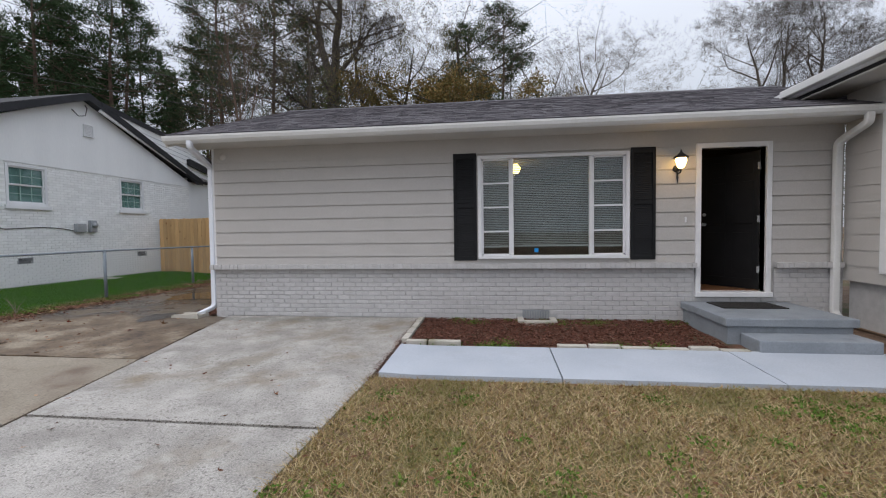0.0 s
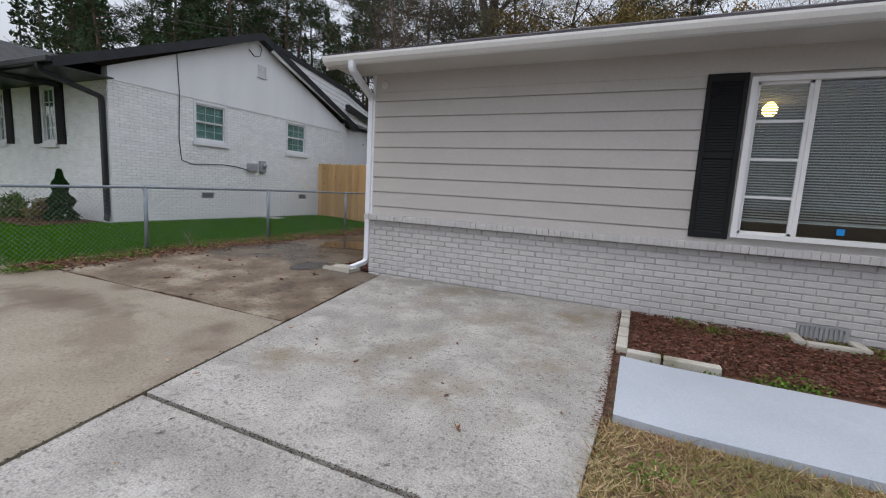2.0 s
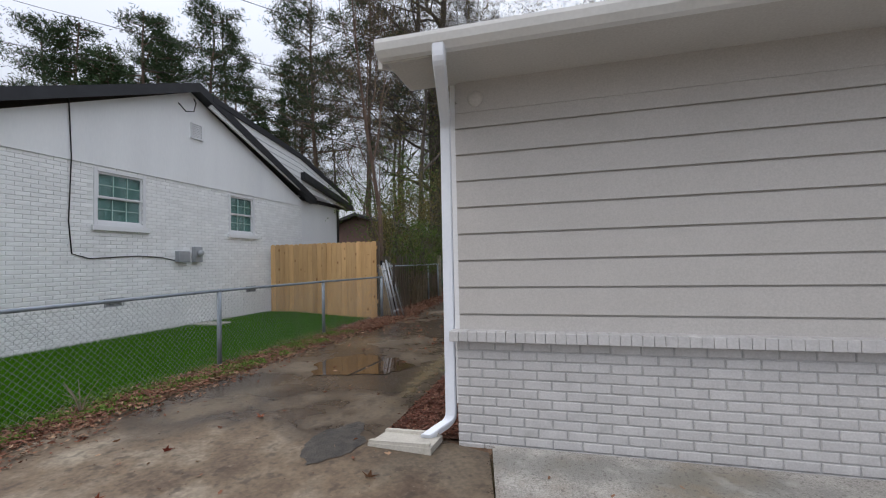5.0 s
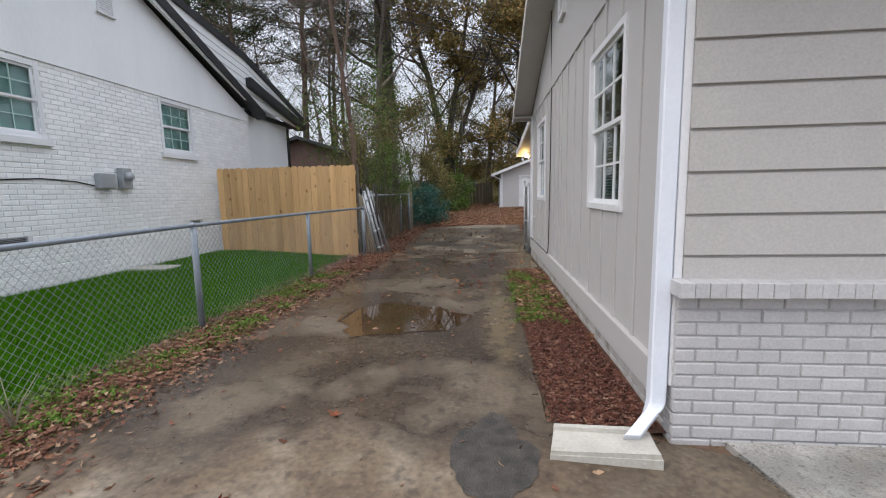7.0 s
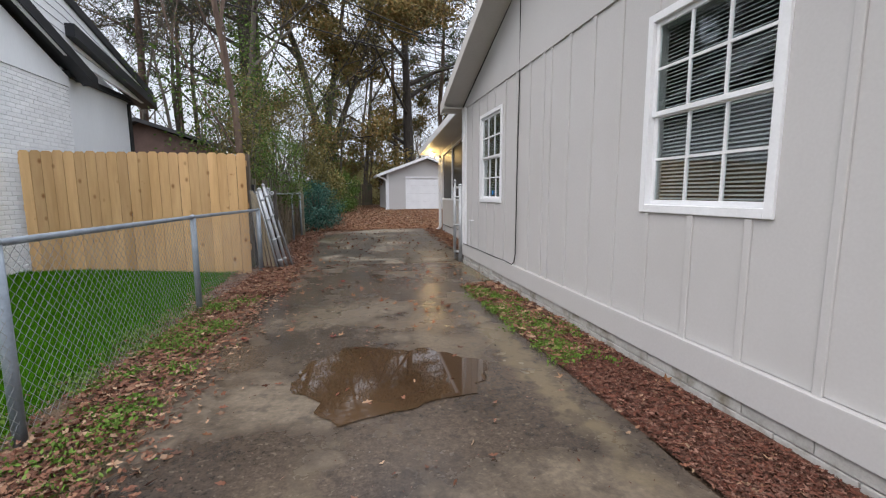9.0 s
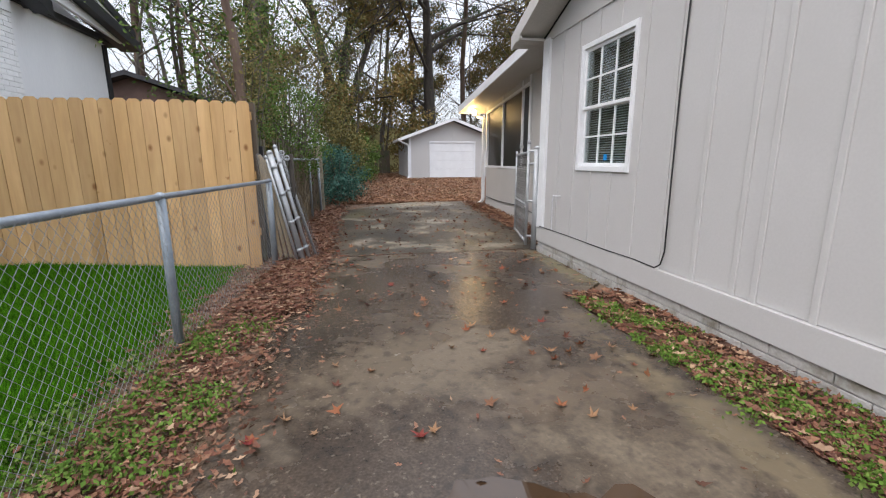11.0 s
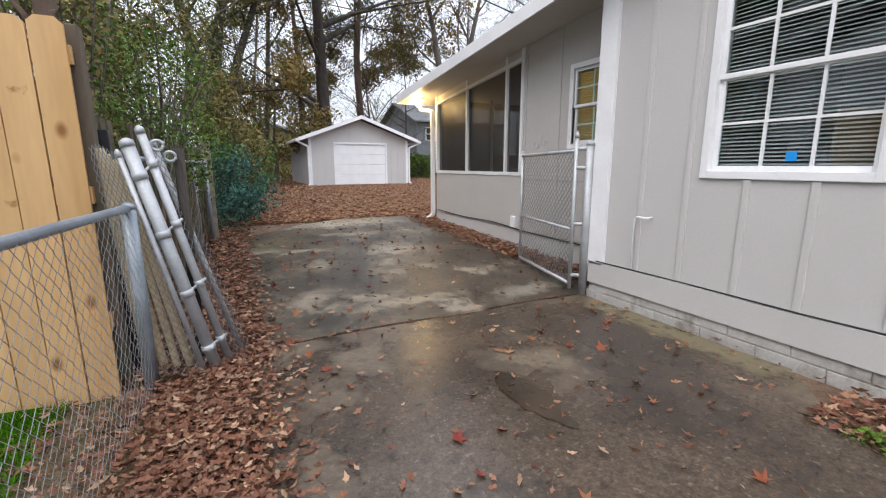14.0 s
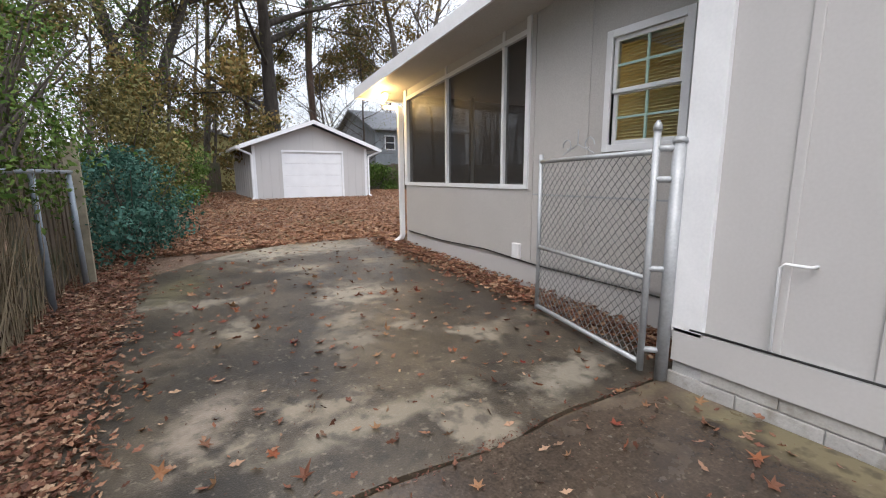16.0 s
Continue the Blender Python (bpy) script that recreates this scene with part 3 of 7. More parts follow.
def boxes(name, some, mat, parent=None, label="", bevel=0.0, kind=""):
    """One mesh of several boxes, each (x0, x1, y0, y1, z0, z1), with softened edges."""
    bm = bmesh.new()
    for x0, x1, y0, y1, z0, z1 in some:
        r = bmesh.ops.create_cube(bm, size=1.0, matrix=Matrix.Translation(((x0 + x1) / 2, (y0 + y1) / 2, (z0 + z1) / 2)) @ Matrix.Diagonal((x1 - x0, y1 - y0, z1 - z0, 1)))
    if bevel:
        bmesh.ops.bevel(bm, geom=bm.edges[:], offset=bevel, segments=2, affect="EDGES", profile=0.5)
    ob = part(name, bm, mat, parent, label)
    if kind:
        ob["kind"] = kind
    return ob


def prism(name, poly, axis, a, b, mat, parent=None, label="", bevel=0.0, kind=""):
    """A polygon extruded along an axis from a to b. poly holds the other two coordinates in x, y, z order."""
    def at(p, v):
        return {"x": (v, p[0], p[1]), "y": (p[0], v, p[1]), "z": (p[0], p[1], v)}[axis]
    n = len(poly)
    bm = bmesh.new()
    lo = [bm.verts.new(at(p, a)) for p in poly]
    hi = [bm.verts.new(at(p, b)) for p in poly]
    bm.faces.new(lo)
    bm.faces.new(hi)
    for i in range(n):
        j = (i + 1) % n
        bm.faces.new((lo[i], lo[j], hi[j], hi[i]))
    bmesh.ops.recalc_face_normals(bm, faces=bm.faces[:])
    if bevel:
        bmesh.ops.bevel(bm, geom=bm.edges[:], offset=bevel, segments=2, affect="EDGES", profile=0.5)
    ob = part(name, bm, mat, parent, label)
    if kind:
        ob["kind"] = kind
    return ob


def tube(name, pts, r, mat, parent=None, label="", sides=10, kind=""):
    p = Pile()
    p.tube(pts, r, sides)
    return p.make(name, mat, parent, label, True, kind)


def empty(name, x=0, y=0, z=0, label="", category="", group="", kind=""):
    """A thing's root. Parts keep world coordinates through the parent inverse given by keep()."""
    ob = new(name)
    ob.location = (x, y, z)
    ob.empty_display_size = 0.1
    return tagged(ob, label, category, group, kind)


def under(root):
    """Put all direct and deeper parts, made in world coordinates, at their place below a moved root."""
    bpy.context.view_layer.update()
    inv = Matrix.Translation(root.location).inverted()
    for o in root.children:
        o.matrix_parent_inverse = inv
    return root


def sheet(name, x0, x1, y0, y1, lift, mat, step=0.35, edge=None, thick=0.0, label="", kind="structure", parent=None, rough_edge=0.0, wave=0.0):
    """A ground cover that follows the ground: its left and right edges may be functions of y."""
    fx0 = x0 if callable(x0) else (lambda y: x0)
    fx1 = x1 if callable(x1) else (lambda y: x1)
    ny = max(2, int((y1 - y0) / step))
    p = Pile()
    nx = max(2, int(abs(fx1(y0) - fx0(y0)) / step))
    for j in range(ny + 1):
        y = y0 + (y1 - y0) * j / ny
        for i in range(nx + 1):
            x = fx0(y) + (fx1(y) - fx0(y)) * i / nx
            yy = y
            if rough_edge:
                if i in (0, nx):
                    x += rough_edge * noise.noise((x * 1.7, y * 2.3, 3.1))
                if j in (0, ny):
                    yy += rough_edge * noise.noise((x * 1.9, y * 2.3, 7.1))
            z = gz(x, yy) + lift
            if wave:
                z += wave * noise.noise((x * 1.5, y * 1.5, 0.3))
            p.v.append((x, yy, z))
    for j in range(ny):
        for i in range(nx):
            k = j * (nx + 1) + i
            p.f.append((k, k + 1, k + nx + 2, k + nx + 1))
    if thick:
        k0 = len(p.v)
        ring = [i for i in range(nx + 1)] + [j * (nx + 1) + nx for j in range(1, ny + 1)] + [ny * (nx + 1) + i for i in range(nx - 1, -1, -1)] + [j * (nx + 1) for j in range(ny - 1, 0, -1)]
        for i in ring:
            x, y, z = p.v[i]
            p.v.append((x, y, z - thick))
        for a in range(len(ring)):
            b = (a + 1) % len(ring)
            p.f.append((ring[a], k0 + a, k0 + b, ring[b]))
    ob = p.make(name, mat, parent, label)
    if kind:
        ob["kind"] = kind
    return ob


def blob_sheet(name, cx, cy, rx, ry, lift, mat, label="", category="", seed=0, wobble=0.3, turn=0.0):
    """A flat patch with an uneven outline."""
    p = Pile()
    n = 60
    p.v.append((cx, cy, gz(cx, cy) + lift))
    for i in range(n):
        a = 2 * math.pi * i / n
        k = 1 + wobble * (noise.noise((math.cos(a) * 1.6 + seed, math.sin(a) * 1.6, seed * 1.7)) + 0.5 * noise.noise((math.cos(a) * 5 + seed, math.sin(a) * 5, seed)))
        u, v = rx * k * math.cos(a), ry * k * math.sin(a)
        x, y = cx + u * math.cos(turn) - v * math.sin(turn), cy + u * math.sin(turn) + v * math.cos(turn)
        p.v.append((x, y, gz(x, y) + lift))
    for i in range(n):
        p.f.append((0, 1 + i, 1 + (i + 1) % n))
    return tagged(p.make(name, mat), label, category)


def wall_boxes(a0, a1, z0, z1, holes):
    """Rectangles (a0, a1, z0, z1) of a wall round its openings, sorted along the wall."""
    out, at = [], a0
    for h0, h1, g0, g1 in sorted(holes):
        if h0 > at:
            out.append((at, h0, z0, z1))
        if g0 > z0:
            out.append((h0, h1, z0, g0))
        if g1 < z1:
            out.append((h0, h1, g1, z1))
        at = h1
    if at < a1:
        out.append((at, a1, z0, z1))
    return out

# ---- ground ----
def ground():
    p = Pile()
    def ax(lim0, a, b, lim1, fine):
        inner = [a + (b - a) * i / fine for i in range(fine + 1)]
        return [lim0, lim0 * 0.4, lim0 * 0.15, a - 14, a - 5] + inner + [b + 5, b + 14, lim1 * 0.15, lim1 * 0.4, lim1]
    xs, ys = ax(-700, -16, 16, 700, 64), ax(-500, -14, 30, 900, 88)
    for y in ys:
        for x in xs:
            z = gz(x, y) - 0.035
            p.v.append((x, y, z))
    nx = len(xs)
    for j in range(len(ys) - 1):
        for i in range(nx - 1):
            k = j * nx + i
            p.f.append((k, k + 1, k + nx + 1, k + nx))
    ob = p.make("ground", M_DIRT)
    return tagged(ob, "leaf-strewn brown soil under and round the yards", "ground", kind="structure")


ground()
DRIVE_L = lambda y: -3.28 if y < 6.5 else -3.28 + 0.12 * min(y - 6.5, 4)
JOINT = lambda y: 0.25 - 0.185 * y          # seam between the old drive and the pale pad
PAD_R = lambda y: 3.5 if y > -2.6 else 3.5 - 0.05 * (-2.6 - y)
DR = lambda y: -0.62 if y > 0.05 else JOINT(min(y, 0.0)) - 0.03
tagged(sheet("driveway", lambda y: -3.25 if y > 1 else -3.25 - 0.16 * (1 - y), lambda y: JOINT(y) - 0.02 if y < 0.0 else (JOINT(0) - 0.87 * min(1, y / 0.1) if y < 5.0 else (-0.62 + 0.58 * min(1, (y - 5.0) / 0.25))), -2.3, 7.26, 0.0, M_DRIVE, 0.3, thick=0.08, rough_edge=0.05), "dark wet concrete drive with a film of water, beside the house", "driveway")
tagged(sheet("driveway", lambda y: -3.06 if y < 11.0 else -3.06 + 0.52 * (y - 11.0) ** 2 + 0.02 * max(0, y - 12.4), lambda y: 0.25 + 0.03 * (y - 7), 7.29, 13.2, 0.0, M_DRIVEB, 0.2, thick=0.06, rough_edge=0.10), "stained damp concrete drive slab before the back yard", "driveway")
tagged(sheet("driveway", -7.5, lambda y: JOINT(y) - 0.02, -14, -2.33, -0.002, M_CONCTAN, 0.4, thick=0.08), "tan worn concrete drive slab before the fence", "driveway")
tagged(sheet("driveway", lambda y: JOINT(y) + 0.015, PAD_R, -3.74, -0.02, 0.004, M_CONC, 0.3, thick=0.09), "pale rough broom-finished concrete pad at the brick wall", "driveway")
tagged(sheet("driveway", lambda y: JOINT(y) + 0.015, PAD_R, -9.5, -3.77, 0.0, M_CONC, 0.3, thick=0.09), "pale pitted concrete pad beside the dry lawn", "driveway")
tagged(sheet("driveway", lambda y: JOINT(y) + 0.015, 3.2, -15, -9.53, 0.0, M_CONC, 0.6, thick=0.09), "pale concrete pad towards the street", "driveway")
for i, (a, b) in enumerate([(3.56, 5.33), (5.345, 7.27), (7.285, 9.9)]):
    tagged(sheet("walkway", a, b, -2.62, -1.6, 0.03, M_WALK, 0.3, thick=0.08), "blue-grey painted concrete walk slab at the mulch bed", "walkway", "walk slabs")
tagged(sheet("lawn", lambda y: PAD_R(y) + 0.02, 16, -14, -2.64, -0.012, M_DRYLAWN, 0.5, rough_edge=0.04, wave=0.02), "straw-coloured dormant lawn with green tufts", "lawn")
tagged(sheet("lawn", 9.6, 16, -2.64, -0.1, -0.012, M_DRYLAWN, 0.5), "patchy lawn beside the steps", "lawn")
tagged(sheet("mulch_bed", 3.55, 7.6, -1.52, -0.005, 0.0, M_MULCH, 0.2, wave=0.03), "reddish bark mulch bed under the front window", "mulch bed")
tagged(sheet("mulch_strip", -0.6, 0.02, 0.06, 5.0, -0.006, M_MULCH, 0.15, wave=0.02), "reddish mulch strip along the side wall", "mulch bed")
tagged(sheet("lawn", -16, -4.15, -5.0, 7.0, -0.005, M_GREENSOIL, 0.5, rough_edge=0.1), "dense green lawn behind the wire fence", "lawn")
tagged(sheet("lawn", -40, -8.2, -14, 0.3, -0.006, M_GREENSOIL, 1.0), "green lawn before the white house", "lawn")


# ---- our house ----
RZ, RS = 4.40, 0.360      # ridge height and slope
house_h = lambda y: RZ - RS * abs(y - 3.55)


def lap_siding(wall, x0, x1, holes, z0, z1, reveal, y):
    """Bevelled lap boards, one object each; boards stop at openings."""
    z, first = z0, True
    while z < z1 - 0.02:
        zt = min(z + reveal, z1)
        spans = [(x0, x1)]
        for h0, h1, g0, g1 in holes:
            if zt > g0 + 0.01 and z < g1 - 0.01:
                spans = [s for a, b in spans for s in ((a, min(b, h0)), (max(a, h1), b)) if s[1] - s[0] > 0.02]
        for a, b in spans:
            prism("siding_board", [(y, z), (y, zt - 0.015), (y - 0.015, zt - 0.015), (y - 0.020, z + 0.002), (y - 0.018, z)], "x", a, b, M_SIDING, wall)
        z = zt


def brick_verts(w, h, d, c=0.005):
    return [(-w / 2, 0, -h / 2), (w / 2, 0, -h / 2), (w / 2, 0, h / 2), (-w / 2, 0, h / 2),
            (-w / 2 + 0, -d + c, -h / 2), (w / 2, -d + c, -h / 2), (w / 2, -d + c, h / 2), (-w / 2, -d + c, h / 2),
            (-w / 2 + c, -d, -h / 2 + c), (w / 2 - c, -d, -h / 2 + c), (w / 2 - c, -d, h / 2 - c), (-w / 2 + c, -d, h / 2 - c)]


BRICKF = [(0, 1, 5, 4), (1, 2, 6, 5), (2, 3, 7, 6), (3, 0, 4, 7), (4, 5, 9, 8), (5, 6, 10, 9), (6, 7, 11, 10), (7, 4, 8, 11), (8, 9, 10, 11)]
BRICKM = {}


def brick_mesh(w, h, d, mat):
    key = (round(w, 2), round(h, 3), round(d, 3), mat.name)
    if key not in BRICKM:
        BRICKM[key] = mesh_of("brick", brick_verts(w, h, d), BRICKF, mat)
    return BRICKM[key]


def lay_bricks(parent, u0, u1, z0, courses, ch, place, turn, holes, is_part, mat, stuff_mat, bw=0.205, depth=0.010, head=0.010):
    """Running bond. place(u) gives x, y; turn is the wall's turn about z."""
    pile, rng = Pile(), random.Random(5)
    for r in range(courses):
        z = z0 + (r + 0.5) * ch
        u = u0 - (bw / 2 if r % 2 else 0)
        while u < u1:
            a, b = max(u, u0), min(u + bw, u1)
            u += bw
            if b - a < 0.03 or any(h0 - 0.02 < (a + b) / 2 < h1 + 0.02 and g0 < z < g1 for h0, h1, g0, g1 in holes):
                continue
            w, h = b - a - head, ch - 0.010
            x, y = place((a + b) / 2)
            m = Matrix.Translation((x, y, z)) @ Matrix.Rotation(turn + rng.uniform(-0.008, 0.008), 4, "Z") @ Matrix.Rotation(rng.uniform(-0.006, 0.006), 4, "Y")
            d = depth + rng.uniform(-0.002, 0.002)
            if is_part((a + b) / 2, z):
                ob = attach(new("brick", brick_mesh(w, h, depth, mat)), parent)
                ob.matrix_basis = m
            else:
                pile.add([tuple(m @ Vector(v)) for v in brick_verts(w, h, d)], BRICKF)
    if pile.v:
        pile.make("brick_field", stuff_mat, parent, kind="stuff")


WIN = (4.50, 6.655, 0.985, 2.475)
DOOR = (7.70, 8.58, 0.42, 2.525)
wall_front = boxes("wall_front", [(a, b, 0.035, 0.16, c, d) for a, b, c, d in wall_boxes(0.02, 9.6, 0.0, 2.9, [WIN, DOOR])], M_SIDING)
tagged(wall_front, "greige lap-sided front wall over a painted brick base", "wall", kind="structure")
SW = [(1.08, 2.04, 1.2, 2.49), (5.195, 6.135, 1.2, 2.49)]
wall_side = boxes("wall_side", [(0.03, 0.15, a, b, c, d) for a, b, c, d in wall_boxes(0.16, 7.2, 0.33, 2.9, SW)], M_PANEL)
tagged(wall_side, "light grey vertical board siding on the gable side", "wall", kind="structure")
prism("gable_panel", [(0.0, 2.83), (7.2, 2.83), (7.2, 2.88), (3.55, 4.24), (0.0, 2.98)], "x", 0.012, 0.15, M_PANEL, wall_side)
# rear and party walls added to close the rooms, indoor dimness in their colour
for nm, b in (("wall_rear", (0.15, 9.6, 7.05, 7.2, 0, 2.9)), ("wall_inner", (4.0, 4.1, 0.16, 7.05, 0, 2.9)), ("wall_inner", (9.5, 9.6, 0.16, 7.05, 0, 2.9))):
    tagged(boxes(nm, [b], M_DARKROOM), "added interior wall of the house in a room-shade tone", "wall", kind="structure")
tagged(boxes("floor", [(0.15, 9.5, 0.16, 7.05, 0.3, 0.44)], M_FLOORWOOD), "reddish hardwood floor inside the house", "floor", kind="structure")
tagged(boxes("ceiling", [(0.15, 9.5, 0.16, 7.05, 2.78, 2.9)], M_DARKROOM), "ceiling of the room in a room-shade tone", "ceiling", kind="structure")

# foundation and skirt on the side
found = boxes("foundation", [(0.02, 0.14, 0.1, 7.2, -0.1, 0.2)], M_MORTAR)
tagged(found, "painted block foundation along the side wall", "foundation", kind="structure")
skirt = tagged(boxes("skirt_board", [(-0.012, 0.05, 0.16, 7.2, 0.115, 0.325)], M_PANEL, bevel=0.003), "pale grey skirt board above the block foundation", "trim", kind="structure")
for k in range(18):
    for z0, z1, o in ((-0.12, 0.03, 0.0), (0.036, 0.13, 0.2)):
        b = boxes("block", [(0.006, 0.04, 0.12 + k * 0.395 - o * (k > 0), 0.509 + k * 0.395 - o, z0, z1)], M_BLOCK, found, bevel=0.006)

# brick base of the front
base = tagged(boxes("brick_base", [(0.012, 7.62, 0.012, 0.14, -0.12, 0.78), (8.7, 9.6, 0.012, 0.14, -0.12, 0.78), (7.62, 8.7, 0.012, 0.14, -0.12, 0.36)], M_MORTAR),
              "grey painted brick base of the front wall", "wall", kind="structure")
CH = 0.0705

# windows
def window_unit(name, plane, a0, a1, z0, z1, face, cols, rows, trim=0.05, label="", sashes=2, blinds=True, out=-1, frame_mat=None, depth=0.10, glass=None, curtain=None, muntin=0.018, sill=0.0, bar_mat=None, blind_mat=None):
    """A window in the plane x=face or y=face, looking along out. cols by rows of panes in each sash."""
    fm = frame_mat or M_WHITE
    root = empty("window", *((face, (a0 + a1) / 2) if plane == "x" else ((a0 + a1) / 2, face)), z0, label, "window", kind="")
    def bx(nm, items, mat, lab="", bevel=0.0):
        conv = []
        for p0, p1, d0, d1, q0, q1 in items:
            lo, hi = sorted((face + out * d0, face + out * d1))
            conv.append((lo, hi, p0, p1, q0, q1) if plane == "x" else (p0, p1, lo, hi, q0, q1))
        return boxes(nm, conv, mat, root, lab, bevel)
    t = trim
    bx("window_frame", [(a0, a0 + t, -0.06, 0.02, z0, z1), (a1 - t, a1, -0.06, 0.02, z0, z1), (a0 + t, a1 - t, -0.06, 0.02, z1 - t, z1), (a0 + t, a1 - t, -0.06, 0.02, z0, z0 + t)], fm, "", 0.004)
    i0, i1, j0, j1 = a0 + t, a1 - t, z0 + t, z1 - t
    if sill:
        bx("window_sill", [(a0 - 0.05, a1 + 0.05, -0.03, 0.07, z0 - sill, z0 - 0.002)], fm, "", 0.006)
    s = 0.035
    if sashes == 2:
        mid = (j0 + j1) / 2
        secs = [(j0, mid + 0.012, -0.055, -0.03), (mid - 0.012, j1, -0.03, -0.008)]
    else:
        secs = [(j0, j1, -0.04, -0.015)]
    for b0, b1, d0, d1 in secs:
        bx("sash", [(i0, i0 + s, d0, d1, b0, b1), (i1 - s, i1, d0, d1, b0, b1), (i0 + s, i1 - s, d0, d1, b0, b0 + s), (i0 + s, i1 - s, d0, d1, b1 - s, b1)], fm, "", 0.003)
        bars = []
        for c in range(1, cols):
            u = i0 + s + (i1 - i0 - 2 * s) * c / cols
            bars.append((u - muntin / 2, u + muntin / 2, d0 + 0.004, d1 - 0.002, b0 + s, b1 - s))
        for r in range(1, rows):
            w = b0 + s + (b1 - b0 - 2 * s) * r / rows
            bars.append((i0 + s, i1 - s, d0 + 0.005, d1 - 0.003, w - muntin / 2, w + muntin / 2))
        if bars:
            bx("muntin", bars, bar_mat or fm)
        pw, ph = (i1 - i0 - 2 * s) / cols, (b1 - b0 - 2 * s) / rows
        for c in range(cols):
            for r in range(rows):
                bx("pane", [(i0 + s + c * pw, i0 + s + (c + 1) * pw, (d0 + d1) / 2 - 0.002, (d0 + d1) / 2 + 0.002, b0 + s + r * ph, b0 + s + (r + 1) * ph)], glass or M_GLASS).visible_shadow = False
    if curtain:
        bx("curtain", [(i0, i1, -0.075, -0.07, j0, j1)], curtain)
    if blinds:
        lo = j0 + (blinds if isinstance(blinds, float) else 0.0)
        p = Pile()
        z = lo + 0.02
        while z < j1 - 0.03:
            dd = (-0.108, -0.092)
            lo_, hi_ = face + out * dd[0], face + out * dd[1]
            zz = (0.007, -0.006)
            if plane == "x":
                p.add([(lo_, i0 + 0.01, z + zz[0]), (lo_, i1 - 0.01, z + zz[0]), (hi_, i1 - 0.01, z + zz[1]), (hi_, i0 + 0.01, z + zz[1])], [(0, 1, 2, 3)])
            else:
                p.add([(i0 + 0.01, lo_, z + zz[0]), (i1 - 0.01, lo_, z + zz[0]), (i1 - 0.01, hi_, z + zz[1]), (i0 + 0.01, hi_, z + zz[1])], [(0, 1, 2, 3)])
            z += 0.026
        p.make("blind", blind_mat or M_BLIND, root, "slatted venetian blind", kind="")
        bx("blind_rail", [(i0 + 0.01, i1 - 0.01, -0.115, -0.088, lo - 0.012, lo + 0.008), (i0 + 0.01, i1 - 0.01, -0.12, -0.085, j1 - 0.035, j1)], M_BLIND)
    return under(root)


for (a, b, c, d), lab in zip(SW, ("white double-hung window with six panes a sash and blinds", "white double-hung window with blinds and a small blue sticker")):
    window_unit("window", "x", a - 0.05, b + 0.05, c - 0.05, d + 0.05, 0.03, 3, 2, 0.055, lab, 2, True, -1)
# big front window: frame, two mullions, casements of four panes at the sides
fw = empty("window", 5.6, 0, 0.93, "wide white front picture window with side casements and blinds", "window")
boxes("window_frame", [(4.45, 4.505, -0.02, 0.1, 0.935, 2.525), (6.645, 6.70, -0.02, 0.1, 0.935, 2.525), (4.505, 6.645, -0.02, 0.1, 2.475, 2.525), (4.505, 6.645, -0.03, 0.1, 0.935, 0.985)], M_WHITE, fw, "", 0.004)
for a in (4.955, 6.125):
    boxes("mullion", [(a, a + 0.04, -0.005, 0.08, 0.985, 2.475)], M_WHITE, fw, "", 0.004)
for a, b in ((4.505, 4.955), (6.165, 6.645)):
    boxes("casement", [(a, a + 0.03, 0.02, 0.05, 0.985, 2.475), (b - 0.03, b, 0.02, 0.05, 0.985, 2.475), (a, b, 0.02, 0.05, 0.985, 1.01), (a, b, 0.02, 0.05, 2.45, 2.475)]
          + [(a + 0.03, b - 0.03, 0.025, 0.045, z - 0.012, z + 0.012) for z in (1.355, 1.73, 2.10)], M_WHITE, fw)
    for z0, z1 in ((1.01, 1.355), (1.355, 1.73), (1.73, 2.10), (2.10, 2.45)):
        boxes("pane", [(a + 0.03, b - 0.03, 0.034, 0.038, z0, z1)], M_GLASS, fw).visible_shadow = False
boxes("pane", [(4.995, 6.125, 0.034, 0.038, 0.985, 2.475)], M_GLASS, fw).visible_shadow = False
for a, b, lo in ((4.52, 4.95, 1.13), (5.0, 6.13, 1.14), (6.17, 6.63, 1.13)):
    p = Pile()
    z = lo
    while z < 2.44:
        p.add([(a, 0.128, z + 0.007), (b, 0.128, z + 0.007), (b, 0.108, z - 0.006), (a, 0.108, z - 0.006)], [(0, 1, 2, 3)])
        z += 0.027
    p.box(a, b, 0.105, 0.13, lo - 0.025, lo - 0.008)
    p.make("blind", M_BLIND, fw, "slatted venetian blind, let down")
under(fw)
s_ = boxes("window_sticker", [(5.31, 5.37, 0.026, 0.030, 1.03, 1.09)], M_BLUE)
tagged(s_, "small blue sticker on the window glass", "sticker")
tagged(boxes("window_sticker", [(0.056, 0.060, 5.60, 5.66, 1.27, 1.33)], M_BLUE), "small blue sticker on the side window glass", "sticker")


